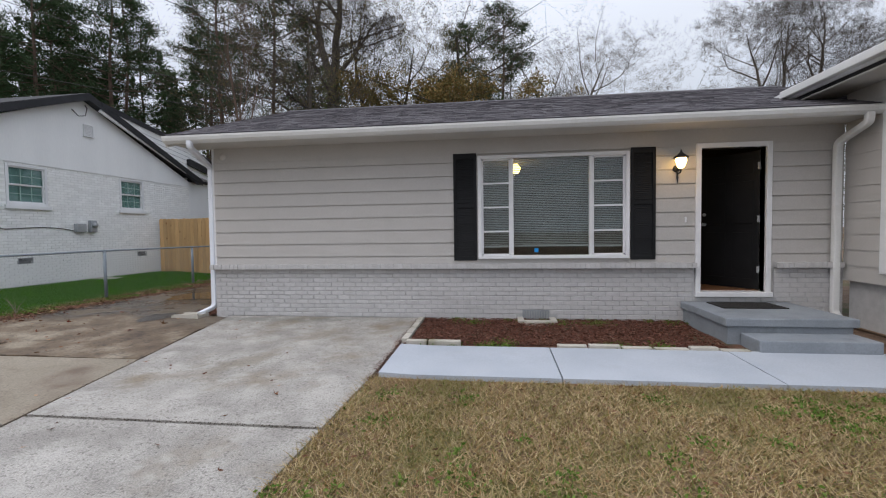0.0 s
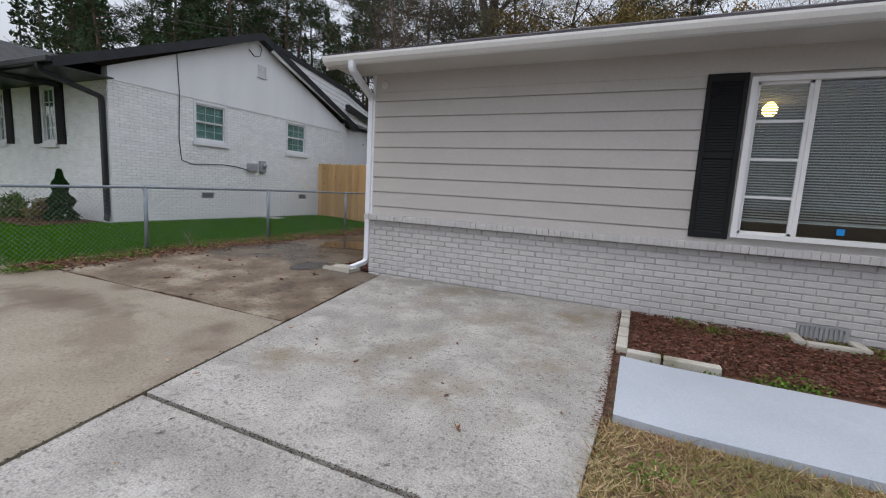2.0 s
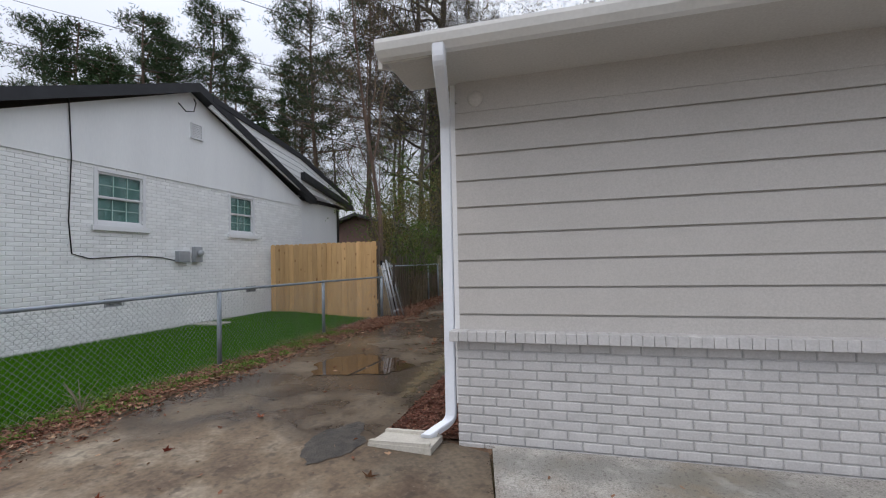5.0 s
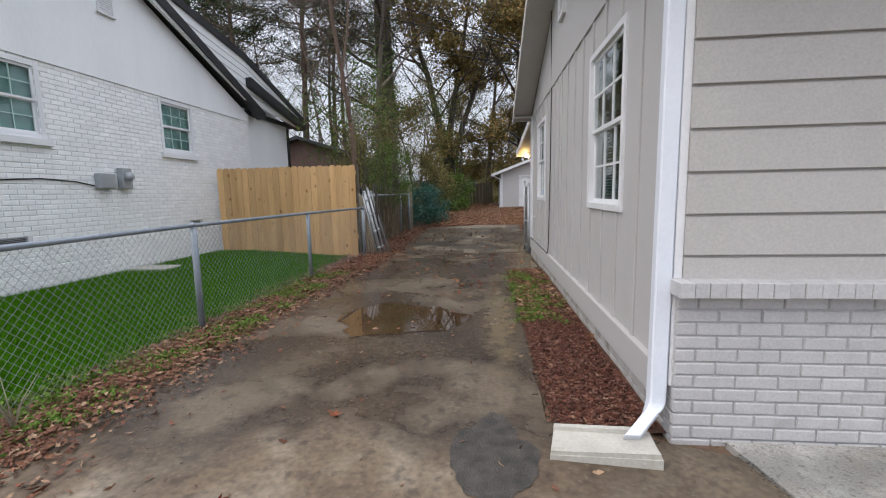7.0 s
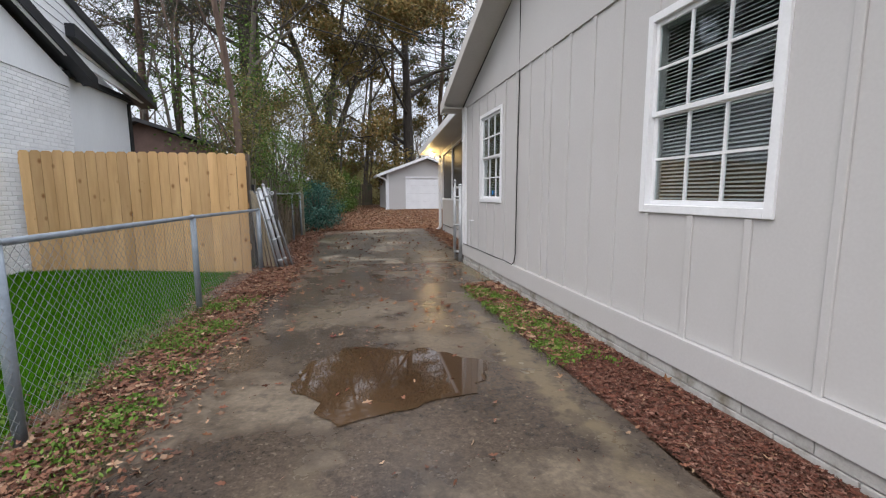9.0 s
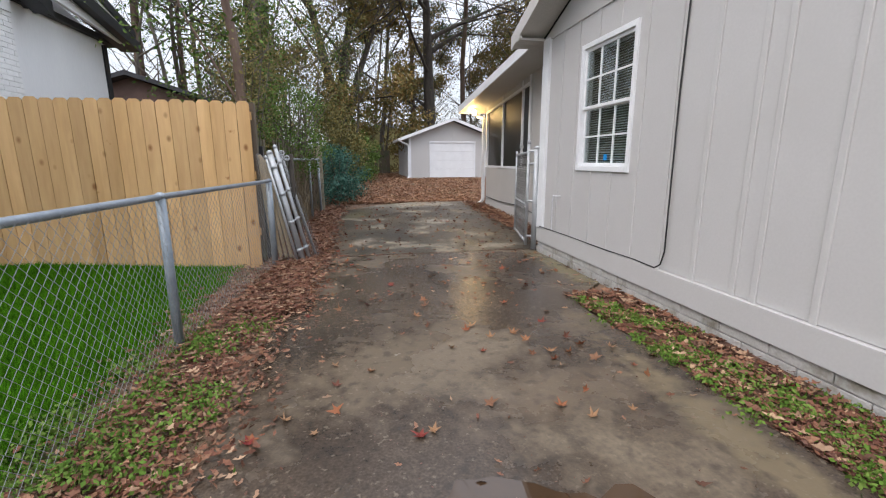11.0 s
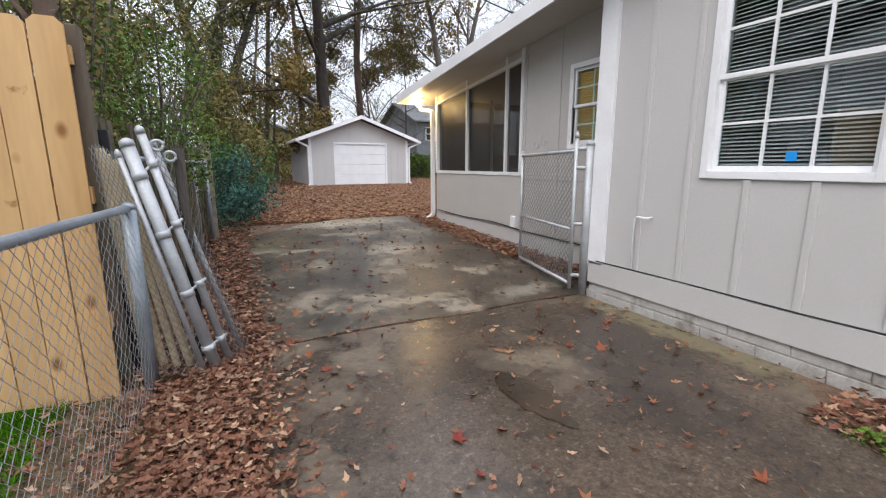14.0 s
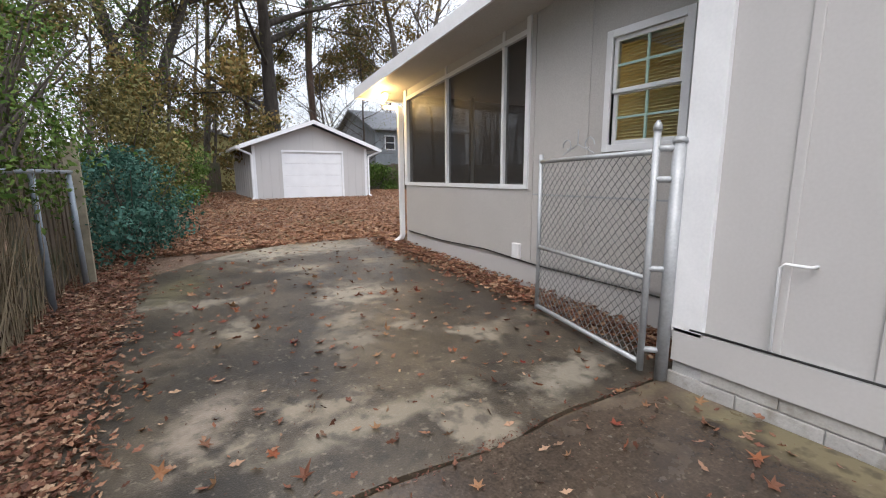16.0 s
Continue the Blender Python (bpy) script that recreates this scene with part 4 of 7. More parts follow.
def shutter(x0, x1, z0, z1):
    r = empty("shutter", (x0 + x1) / 2, 0, z0, "black louvred plastic shutter beside the front window", "shutter", "front shutters")
    zm = (z0 + z1) / 2 + 0.02
    for a in (x0, x1 - 0.045):
        boxes("stile", [(a, a + 0.045, -0.012, 0.03, z0, z1)], M_SHUTTER, r, "", 0.004)
    for a, b in ((z0, z0 + 0.06), (zm - 0.03, zm + 0.03), (z1 - 0.08, z1)):
        boxes("rail", [(x0 + 0.045, x1 - 0.045, -0.010, 0.03, a, b)], M_SHUTTER, r, "", 0.003)
    boxes("backing", [(x0 + 0.045, x1 - 0.045, 0.009, 0.031, z0 + 0.06, z1 - 0.08)], M_SHUTTER, r)
    z = z0 + 0.075
    while z < z1 - 0.09:
        if abs(z - zm) > 0.045:
            prism("louvre", [(-0.002, z - 0.014), (0.009, z + 0.016), (0.014, z + 0.014), (0.004, z - 0.016)], "x", x0 + 0.045, x1 - 0.045, M_SHUTTER, r)
        z += 0.028
    return under(r)


shutter(4.07, 4.43, 0.91, 2.57)
shutter(6.72, 7.07, 0.91, 2.57)

# front door
boxes("door_frame", [(7.63, 7.70, -0.012, 0.16, 0.424, 2.594), (8.58, 8.65, -0.012, 0.16, 0.424, 2.594), (7.70, 8.58, -0.012, 0.16, 2.525, 2.594)], M_WHITE, bevel=0.005)
tagged(bpy.data.objects["door_frame"], "white front door frame", "door frame", kind="structure")
tagged(boxes("threshold", [(7.62, 8.66, -0.05, 0.16, 0.36, 0.43)], M_WHITE, bevel=0.006), "white door threshold board", "threshold", kind="structure")
dr = empty("front_door", 8.57, 0.15, 0.44, "black panelled front door standing open inwards", "door")
dr.rotation_euler = (0, 0, radians(-56))
def door_leaf():
    ob = boxes("door_leaf", [(-0.86, 0, 0, 0.045, 0.0, 2.05)], M_DOOR, dr, "", 0.004)
    for x0, x1 in ((-0.78, -0.48), (-0.38, -0.08)):
        for z0, z1 in ((0.15, 0.85), (0.98, 1.62), (1.72, 1.95)):
            boxes("door_panel", [(x0, x1, -0.008, 0.0, z0, z1)], M_DOOR, dr, "", 0.006)
    boxes("hinge", [(-0.02, 0.012, -0.012, 0.004, z, z + 0.1) for z in (0.25, 1.0, 1.78)], M_GALV, dr, "steel hinge")
    tube("door_knob", [(-0.80, -0.012, 0.98), (-0.80, -0.03, 0.98), (-0.80, -0.05, 0.98), (-0.80, -0.065, 0.98)], [0.028, 0.012, 0.028, 0.02], M_GALV, dr, "steel door knob")
    tube("deadbolt", [(-0.80, -0.012, 1.14), (-0.80, -0.03, 1.14)], 0.026, M_GALV, dr, "steel deadbolt")
door_leaf()
tagged(boxes("doorbell", [(7.48, 7.505, -0.0, 0.02, 1.45, 1.53)], M_WHITE, bevel=0.004), "small white doorbell button", "doorbell")

# steps
st = empty("front_step", 8.0, -0.8, 0, "grey painted concrete stoop with one lower step", "steps")
boxes("landing", [(7.42, 8.86, -1.28, -0.01, 0.19, 0.29)], M_STEP, st, "", 0.012)
boxes("riser", [(7.46, 8.82, -1.24, -0.01, -0.1, 0.19)], M_STEP, st, "", 0.008)
boxes("tread", [(7.60, 8.82, -1.64, -1.245, -0.1, 0.115)], M_STEP, st, "", 0.012)
under(st)
tagged(boxes("door_mat", [(7.72, 8.52, -0.62, -0.14, 0.291, 0.303)], M_MAT, bevel=0.004), "black ribbed rubber door mat", "doormat")

# roof
FY0, FY1 = -0.55, 7.52
roof = empty("roof", 4.8, 3.5, 3, "charcoal shingled gable roof with white eaves", "roof", kind="structure")
zf = lambda y: RZ - RS * abs(y - 3.55)
prism("roof_deck", [(FY0, zf(FY0) - 0.10), (FY0, zf(FY0)), (3.55, RZ), (FY1, zf(FY1)), (FY1, zf(FY1) - 0.10), (3.55, RZ - 0.10)], "x", -0.34, 10.8, M_NSHINGLE, roof)
rng = random.Random(3)
sh = Pile()
nrow = 30
for r in range(nrow):
    y0 = FY0 - 0.02 + r * (3.55 - FY0 + 0.02) / nrow
    y1 = y0 + 0.16
    x = -0.36 - rng.random() * 0.3
    while x < 10.8:
        w = rng.uniform(0.14, 0.32)
        a, b = max(x, -0.36), min(x + w - 0.006, 10.8)
        x += w
        if b - a < 0.02:
            continue
        t = 0.010 + (0.006 if rng.random() < 0.5 else 0)
        za, zb = zf(y0), zf(y1)
        sh.add([(a, y0, za), (b, y0, za), (b, y1, zb), (a, y1, zb), (a, y0, za + t), (b, y0, za + t), (b, y1, zb + 0.004), (a, y1, zb + 0.004)], BOXF)
sh.make("shingle", M_SHINGLE, roof, "charcoal laminated shingles", kind="stuff")
prism("ridge_cap", [(3.40, RZ - 0.04), (3.55, RZ + 0.03), (3.70, RZ - 0.04)], "x", -0.36, 10.8, M_SHINGLE, roof)
# rakes on the gable side
for ys in ((FY0, 3.55), (3.55, FY1)):
    a, b = ys
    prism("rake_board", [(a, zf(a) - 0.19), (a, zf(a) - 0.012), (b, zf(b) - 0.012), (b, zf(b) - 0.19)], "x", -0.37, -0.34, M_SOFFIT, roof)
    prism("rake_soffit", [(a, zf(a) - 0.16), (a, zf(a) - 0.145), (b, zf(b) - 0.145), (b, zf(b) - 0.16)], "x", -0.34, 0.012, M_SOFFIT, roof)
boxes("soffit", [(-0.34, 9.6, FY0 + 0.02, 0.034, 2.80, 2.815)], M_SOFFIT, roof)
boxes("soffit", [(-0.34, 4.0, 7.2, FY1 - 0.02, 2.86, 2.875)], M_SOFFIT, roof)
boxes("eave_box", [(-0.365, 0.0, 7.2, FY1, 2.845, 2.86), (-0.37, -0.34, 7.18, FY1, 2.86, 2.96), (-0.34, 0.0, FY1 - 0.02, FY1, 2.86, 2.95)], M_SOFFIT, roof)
boxes("fascia", [(-0.36, 9.6, FY0, FY0 + 0.02, 2.795, 2.915)], M_WHITE, roof)
for u in (0.0,):
    boxes("frieze_board", [(0.05, 9.55, 0.008, 0.034, 2.56, 2.80)], M_SIDING, roof)
under(roof)
# gutter: K-style trough
gut = empty("gutter", 4.6, -0.6, 2.8, "white aluminium gutter along the front eave", "gutter")
GP = [(-0.552, 2.775), (-0.60, 2.78), (-0.64, 2.815), (-0.655, 2.86), (-0.655, 2.885), (-0.64, 2.885), (-0.635, 2.865), (-0.56, 2.855)]
for a, b in ((-0.35, 3.1), (3.1, 6.35), (6.35, 9.62)):
    prism("trough", GP, "x", a, b, M_GUTTER, gut)
for a in (3.08, 6.33):
    prism("seam_band", [(y - 0.003, z - 0.003) for y, z in GP[:4]] + [(-0.658, 2.882), (-0.60, 2.872)], "x", a, a + 0.04, M_GUTTER, gut)
prism("end_cap", GP[:5] + [(-0.552, 2.885)], "x", -0.354, -0.35, M_GUTTER, gut)
under(gut)
# corner board and downspouts
tagged(boxes("corner_board", [(-0.012, 0.03, 0.03, 0.10, 0.28, 2.80)], M_WHITE, bevel=0.004), "white corner board at the house corner", "trim", kind="structure")
tagged(boxes("corner_board", [(-0.012, 0.03, 7.03, 7.22, 0.30, 2.85)], M_WHITE, bevel=0.004), "white corner board at the rear corner", "trim", kind="structure")


def downspout(name, pts, w, d, mat, label, cat="downspout"):
    """A rectangular pipe with rounded bends through pts."""
    p = Pile()
    pts = [Vector(q) for q in pts]
    sm = [pts[0]]
    for i in range(1, len(pts) - 1):
        a, b, c = pts[i - 1], pts[i], pts[i + 1]
        l = min(0.07, (b - a).length * 0.45, (c - b).length * 0.45)
        u, v = (a - b).normalized() * l, (c - b).normalized() * l
        for k in range(5):
            t = k / 4
            sm.append((b + u) * (1 - t) ** 2 + b * 2 * t * (1 - t) + (b + v) * t * t)
    sm.append(pts[-1])
    side = Vector((1, 0, 0)) if abs((pts[-1] - pts[0]).x) < abs((pts[-1] - pts[0]).y) + 0.02 else Vector((0, 1, 0))
    prof = [(-1, -0.7), (-0.8, -1), (0.8, -1), (1, -0.7), (1, 0.7), (0.8, 1), (-0.8, 1), (-1, 0.7)]
    for i, q in enumerate(sm):
        dd = (sm[min(i + 1, len(sm) - 1)] - sm[max(i - 1, 0)]).normalized()
        n = dd.cross(side).normalized()
        for s, t in prof:
            p.v.append(tuple(q + side * (s * w / 2) + n * (t * d / 2)))
    for i in range(len(sm) - 1):
        for s in range(8):
            t = (s + 1) % 8
            p.f.append((i * 8 + s, i * 8 + t, i * 8 + 8 + t, i * 8 + 8 + s))
    p.f.append(tuple(range(8)))
    p.f.append(tuple((len(sm) - 1) * 8 + k for k in reversed(range(8))))
    return tagged(p.make(name, mat), label, cat)


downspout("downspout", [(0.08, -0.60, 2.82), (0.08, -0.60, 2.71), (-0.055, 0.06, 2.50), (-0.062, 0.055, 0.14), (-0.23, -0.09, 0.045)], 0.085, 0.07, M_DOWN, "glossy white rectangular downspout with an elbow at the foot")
downspout("downspout", [(9.42, -0.60, 2.80), (9.42, -0.60, 2.68), (9.44, -0.07, 2.52), (9.44, -0.07, 0.14), (9.44, -0.26, 0.04)], 0.09, 0.075, M_GUTTER, "white downspout beside the front step")
# splash block
sp = Pile()
sp.add([(-0.66, -0.22, -0.03), (-0.14, -0.27, -0.03), (-0.12, -0.02, -0.03), (-0.60, 0.05, -0.03),
        (-0.66, -0.22, 0.020), (-0.14, -0.27, 0.045), (-0.12, -0.02, 0.045), (-0.60, 0.05, 0.020)], BOXF)
sp.add([(-0.655, -0.215, 0.02), (-0.15, -0.265, 0.04), (-0.15, -0.235, 0.04), (-0.645, -0.18, 0.02), (-0.655, -0.215, 0.040), (-0.15, -0.265, 0.072), (-0.15, -0.235, 0.072), (-0.645, -0.18, 0.040)], BOXF)
sp.add([(-0.61, 0.01, 0.02), (-0.14, -0.055, 0.04), (-0.135, -0.025, 0.04), (-0.60, 0.045, 0.02), (-0.61, 0.01, 0.040), (-0.14, -0.055, 0.072), (-0.135, -0.025, 0.072), (-0.60, 0.045, 0.040)], BOXF)
tagged(sp.make("splash_block", M_EDGING), "pale concrete splash block under the downspout", "splash block")

# side cable and pipes on the gable wall
tagged(tube("cable", [(0.0, 4.50, 3.9), (0.018, 4.52, 2.9), (0.016, 4.54, 1.8), (-0.005, 4.50, 0.5), (-0.010, 4.53, 0.38), (-0.012, 4.60, 0.335), (-0.012, 4.9, 0.345), (-0.010, 5.4, 0.335), (-0.010, 6.2, 0.34), (-0.010, 7.1, 0.335)], 0.007, M_CABLE, sides=6), "black cable down and along the side wall", "cable")
battens = [0.30, 0.73, 1.17, 1.59, 2.01, 2.42, 2.82, 3.25, 3.65, 3.82, 4.2, 4.61, 5.03, 5.46, 5.85, 6.28, 6.68]
for y in battens:
    z0, z1 = 0.335, 2.83
    for a, b, c, d in SW:
        if a - 0.06 < y < b + 0.06:
            boxes("batten", [(0.015, 0.032, y - 0.024, y + 0.024, 0.31, c - 0.055)], M_PANEL, wall_side, bevel=0.005)
            z0 = d + 0.055
    boxes("batten", [(0.015, 0.032, y - 0.024, y + 0.024, z0 if z0 > 0.4 else 0.31, z1)], M_PANEL, wall_side, bevel=0.005)
tb = tagged(tube("drain_pipe", [(0.0, 6.69, 0.34), (-0.02, 6.69, 0.36), (-0.02, 6.69, 0.79), (-0.02, 6.67, 0.81), (-0.02, 6.57, 0.81), (0.03, 6.56, 0.81)], 0.008, M_WHITE, sides=8), "thin white condensate pipe on the siding", "pipe")

tagged(tube("round_cover", [(0.20, 0.03, 2.66), (0.20, 0.0, 2.66), (0.20, -0.01, 2.66)], [0.065, 0.062, 0.03], M_SOFFIT, sides=18), "round painted cover plate under the eave", "cover plate")
# gable vent
gv = empty("gable_vent", 0.0, 3.55, 3.6, "white louvred gable vent", "vent")
boxes("frame", [(-0.03, 0.012, 3.38, 3.41, 3.45, 3.95), (-0.03, 0.012, 3.69, 3.72, 3.45, 3.95), (-0.03, 0.012, 3.41, 3.69, 3.92, 3.95), (-0.03, 0.012, 3.41, 3.69, 3.45, 3.48)], M_WHITE, gv)
for k in range(8):
    boxes("slat", [(-0.02, 0.01, 3.41, 3.69, 3.50 + k * 0.053, 3.52 + k * 0.053)], M_WHITE, gv)
under(gv)

# porch
PX = 0.67
PWA, PWB = 7.66, 8.27
zs = lambda y: 2.83 - 0.096 * (y - 9.2)
pw = tagged(boxes("porch_wall", [(PX, PX + 0.1, 7.2, 12.1, 0.30, 1.10), (PX, PX + 0.1, 7.2, 9.27, 1.10, 1.50), (PX, PX + 0.1, 7.2, PWA, 1.50, 2.36), (PX, PX + 0.1, PWB, 9.27, 1.50, 2.36)], M_SIDING), "grey panelled porch wall below the screens", "wall", kind="structure")
prism("upper_wall", [(7.2, 2.36), (9.27, 2.36), (9.27, zs(9.27)), (7.2, zs(7.2))], "x", PX, PX + 0.10, M_SIDING, pw)
for y in (8.51, 9.2):
    boxes("batten", [(PX - 0.012, PX, y - 0.02, y + 0.02, 0.31, zs(y) - 0.02)], M_SIDING, pw)
boxes("seam_strip", [(PX - 0.006, PX, 7.25, 9.24, 1.04, 1.055)], M_METER, pw)
# added backdrop wall, its colour carrying the warm room light
tagged(boxes("porch_inner_wall", [(PX + 0.1, 5.0, 8.9, 9.0, 0.3, 2.7)], M_LAMPLIT), "added inner wall in lamplight yellow behind the porch window", "wall", kind="structure")
tagged(boxes("porch_base", [(PX - 0.0, PX + 0.12, 7.2, 12.1, -0.1, 0.31)], M_PANEL), "painted block base under the porch wall", "foundation", kind="structure")
tagged(boxes("porch_end_wall", [(PX + 0.1, 5.0, 12.0, 12.1, 0.1, 1.10)], M_SIDING), "low end wall of the porch", "wall", kind="structure")
tagged(boxes("porch_floor", [(PX + 0.1, 5.0, 7.2, 12.0, 0.1, 0.3)], M_CONC), "concrete porch floor", "floor", kind="structure")
scr = empty("porch_screen", PX, 10.7, 1.1, "dark insect screens in white framing above the porch wall", "screen")
fr = []
prism("frame", [(9.25, 1.10), (9.31, 1.10), (9.31, zs(9.31)), (9.25, zs(9.25))], "x", PX - 0.02, PX + 0.08, M_WHITE, scr)
prism("frame", [(12.02, 1.10), (12.11, 1.10), (12.11, zs(12.11)), (12.02, zs(12.02))], "x", PX - 0.02, PX + 0.08, M_WHITE, scr)
for y in (9.69, 10.88):
    prism("mullion", [(y - 0.02, 1.10), (y + 0.02, 1.10), (y + 0.02, zs(y)), (y - 0.02, zs(y))], "x", PX - 0.01, PX + 0.06, M_WHITE, scr)
boxes("screen_rail", [(PX - 0.015, PX + 0.07, 9.31, 12.02, 1.095, 1.145)], M_WHITE, scr)
prism("screen_rail", [(9.31, zs(9.31) - 0.16), (9.31, zs(9.31) - 0.11), (12.02, zs(12.02) - 0.11), (12.02, zs(12.02) - 0.16)], "x", PX - 0.015, PX + 0.07, M_WHITE, scr)
prism("header", [(9.31, zs(9.31) - 0.11), (9.31, zs(9.31)), (12.02, zs(12.02)), (12.02, zs(12.02) - 0.11)], "x", PX, PX + 0.07, M_SIDING, scr)
for a, b in ((9.31, 9.67), (9.71, 10.86), (10.90, 12.02)):
    p = Pile()
    p.add([(PX + 0.03, a, 1.145), (PX + 0.03, b, 1.145), (PX + 0.03, b, zs(b) - 0.16), (PX + 0.03, a, zs(a) - 0.16)], [(0, 1, 2, 3)])
    p.make("screen", M_SCREEN, scr, "dark insect screen cloth")
# the far and end sides of the porch, screened too
p = Pile()
p.add([(PX + 0.1, 12.05, 1.1), (4.95, 12.05, 1.1), (4.95, 12.05, 2.5), (PX + 0.1, 12.05, 2.5)], [(0, 1, 2, 3)])
p.make("screen", M_SCREEN, scr, "dark insect screen cloth")
for x in (1.9, 3.3, 4.9):
    boxes("mullion", [(x, x + 0.06, 12.02, 12.09, 1.1, 2.55)], M_WHITE, scr)
under(scr)
proof = empty("porch_roof", 2.5, 10, 2.6, "low porch roof with white rake and grey soffit", "roof", kind="structure")
PE = 12.72
prism("roof_deck", [(7.0, zs(7.0) + 0.02), (7.0, zs(7.0) + 0.15), (PE, zs(PE) + 0.15), (PE, zs(PE) + 0.02)], "x", 0.10, 5.4, M_NSHINGLE, proof)
prism("soffit", [(7.2, zs(7.2)), (7.2, zs(7.2) + 0.018), (PE, zs(PE) + 0.018), (PE, zs(PE))], "x", 0.10, 5.2, M_SOFFIT, proof)
prism("rake_board", [(7.25, zs(7.25) - 0.02), (7.25, zs(7.25) + 0.14), (PE, zs(PE) + 0.14), (PE, zs(PE) - 0.02)], "x", 0.075, 0.10, M_WHITE, proof)
boxes("eave_board", [(0.075, 5.4, PE, PE + 0.02, zs(PE) - 0.02, zs(PE) + 0.14)], M_WHITE, proof)
under(proof)
tagged(prism("gutter", [(PE + 0.022, zs(PE)), (PE + 0.07, zs(PE)), (PE + 0.12, zs(PE) + 0.06), (PE + 0.13, zs(PE) + 0.12), (PE + 0.022, zs(PE) + 0.12)], "x", 0.3, 5.2, M_GUTTER), "white gutter at the porch eave", "gutter")
downspout("downspout", [(0.62, PE + 0.07, zs(PE) + 0.01), (0.62, PE + 0.05, zs(PE) - 0.10), (0.61, 12.16, 2.30), (0.61, 12.15, 0.25), (0.52, 12.2, 0.18)], 0.08, 0.065, M_WHITE, "white downspout at the porch corner")
window_unit("window", "x", PWA - 0.06, PWB + 0.06, 1.44, 2.42, PX, 2, 2, 0.06, "white double-hung window with warm light and blinds behind it", 2, True, -1, bar_mat=M_TEALBAR, blind_mat=M_LAMPLIT)
tagged(boxes("outlet_box", [(PX - 0.045, PX, 9.33, 9.45, 0.33, 0.50)], M_WHITE, bevel=0.008), "white outdoor outlet cover on the porch wall", "outlet")
tagged(tube("cable", [(PX - 0.012, 12.0, 0.36), (PX - 0.012, 11, 0.33), (PX - 0.012, 10, 0.35), (PX - 0.012, 9.1, 0.30), (PX - 0.012, 7.3, 0.28)], 0.008, M_CABLE, sides=6), "black cable along the foot of the porch wall", "cable")
lp = new("porch_room_glow", bpy.data.lights.new("porch_room_glow", "POINT"))
lp.data.energy, lp.data.color, lp.data.shadow_soft_size, lp.location = 4, (1.0, 0.72, 0.36), 0.1, (1.5, 8.2, 2.2)
# flood lamps under the porch soffit
fl = empty("flood_light", 0.40, 12.25, zs(12.3), "twin flood lamp, lit, under the porch soffit", "lamp")
boxes("mount", [(0.35, 0.47, 12.2, 12.32, zs(12.3) - 0.04, zs(12.3))], M_WHITE, fl, "", 0.008)
for y, x in ((12.13, 0.36), (12.45, 0.46)):
    tube("arm", [(0.41, 12.26, zs(12.3) - 0.03), (x, y, zs(12.3) - 0.07)], 0.012, M_WHITE, fl)
    tube("bulb", [(x, y, zs(12.3) - 0.05), (x - 0.01, y, zs(12.3) - 0.07), (x - 0.03, y, zs(12.3) - 0.11), (x - 0.04, y, zs(12.3) - 0.13)], [0.02, 0.035, 0.045, 0.025], M_FLOOD, fl, "lit bulb")
under(fl)
for (x, y) in ((0.28, 12.1), (0.38, 12.52)):
    lp = new("flood_lamp_glow", bpy.data.lights.new("flood_lamp_glow", "POINT"))
    lp.data.energy, lp.data.color, lp.data.shadow_soft_size = 5.5, (1.0, 0.66, 0.28), 0.05
    lp.location = (x, y, zs(12.3) - 0.17)

# front lantern
ln = empty("wall_lantern", 7.36, -0.1, 2.2, "black wall lantern with a lit amber glass", "lamp")
tube("back_plate", [(7.36, 0.03, 2.24), (7.36, 0.005, 2.24)], 0.05, M_BLACK, ln, sides=14)
tube("arm", [(7.36, 0.0, 2.20), (7.36, -0.06, 2.16), (7.36, -0.13, 2.17), (7.36, -0.15, 2.22)], 0.012, M_BLACK, ln)
tube("finial", [(7.36, -0.02, 2.20), (7.36, -0.03, 2.10), (7.36, -0.04, 2.02)], [0.012, 0.014, 0.004], M_BLACK, ln)
tube("shade", [(7.36, -0.15, 2.225), (7.36, -0.15, 2.25), (7.36, -0.15, 2.33), (7.36, -0.15, 2.37)], [0.03, 0.05, 0.075, 0.07], M_LAMPGLASS, ln, "lit amber glass", sides=14)
tube("cap", [(7.36, -0.15, 2.37), (7.36, -0.15, 2.385), (7.36, -0.15, 2.44), (7.36, -0.15, 2.46), (7.36, -0.15, 2.50)], [0.10, 0.10, 0.03, 0.014, 0.004], M_BLACK, ln, sides=14)
under(ln)
lp = new("lantern_glow", bpy.data.lights.new("lantern_glow", "POINT"))
lp.data.energy, lp.data.color, lp.data.shadow_soft_size, lp.location = 2.5, (1.0, 0.66, 0.3), 0.05, (7.36, -0.26, 2.30)
rl = tagged(tube("ceiling_lamp", [(5.15, 2.6, 2.78), (5.15, 2.6, 2.70), (5.15, 2.6, 2.62), (5.15, 2.6, 2.58)], [0.04, 0.10, 0.09, 0.04], M_ROOMLAMP, sides=16), "lit round ceiling lamp inside the room", "lamp")
lp = new("room_lamp_glow", bpy.data.lights.new("room_lamp_glow", "POINT"))
lp.data.energy, lp.data.color, lp.data.shadow_soft_size, lp.location = 10, (1.0, 0.7, 0.35), 0.12, (5.15, 2.6, 2.45)

# crawl-space vent with its small well
cv = empty("crawl_vent", 5.3, -0.03, 0.05, "grey slotted crawl-space vent in a pale block surround", "vent")
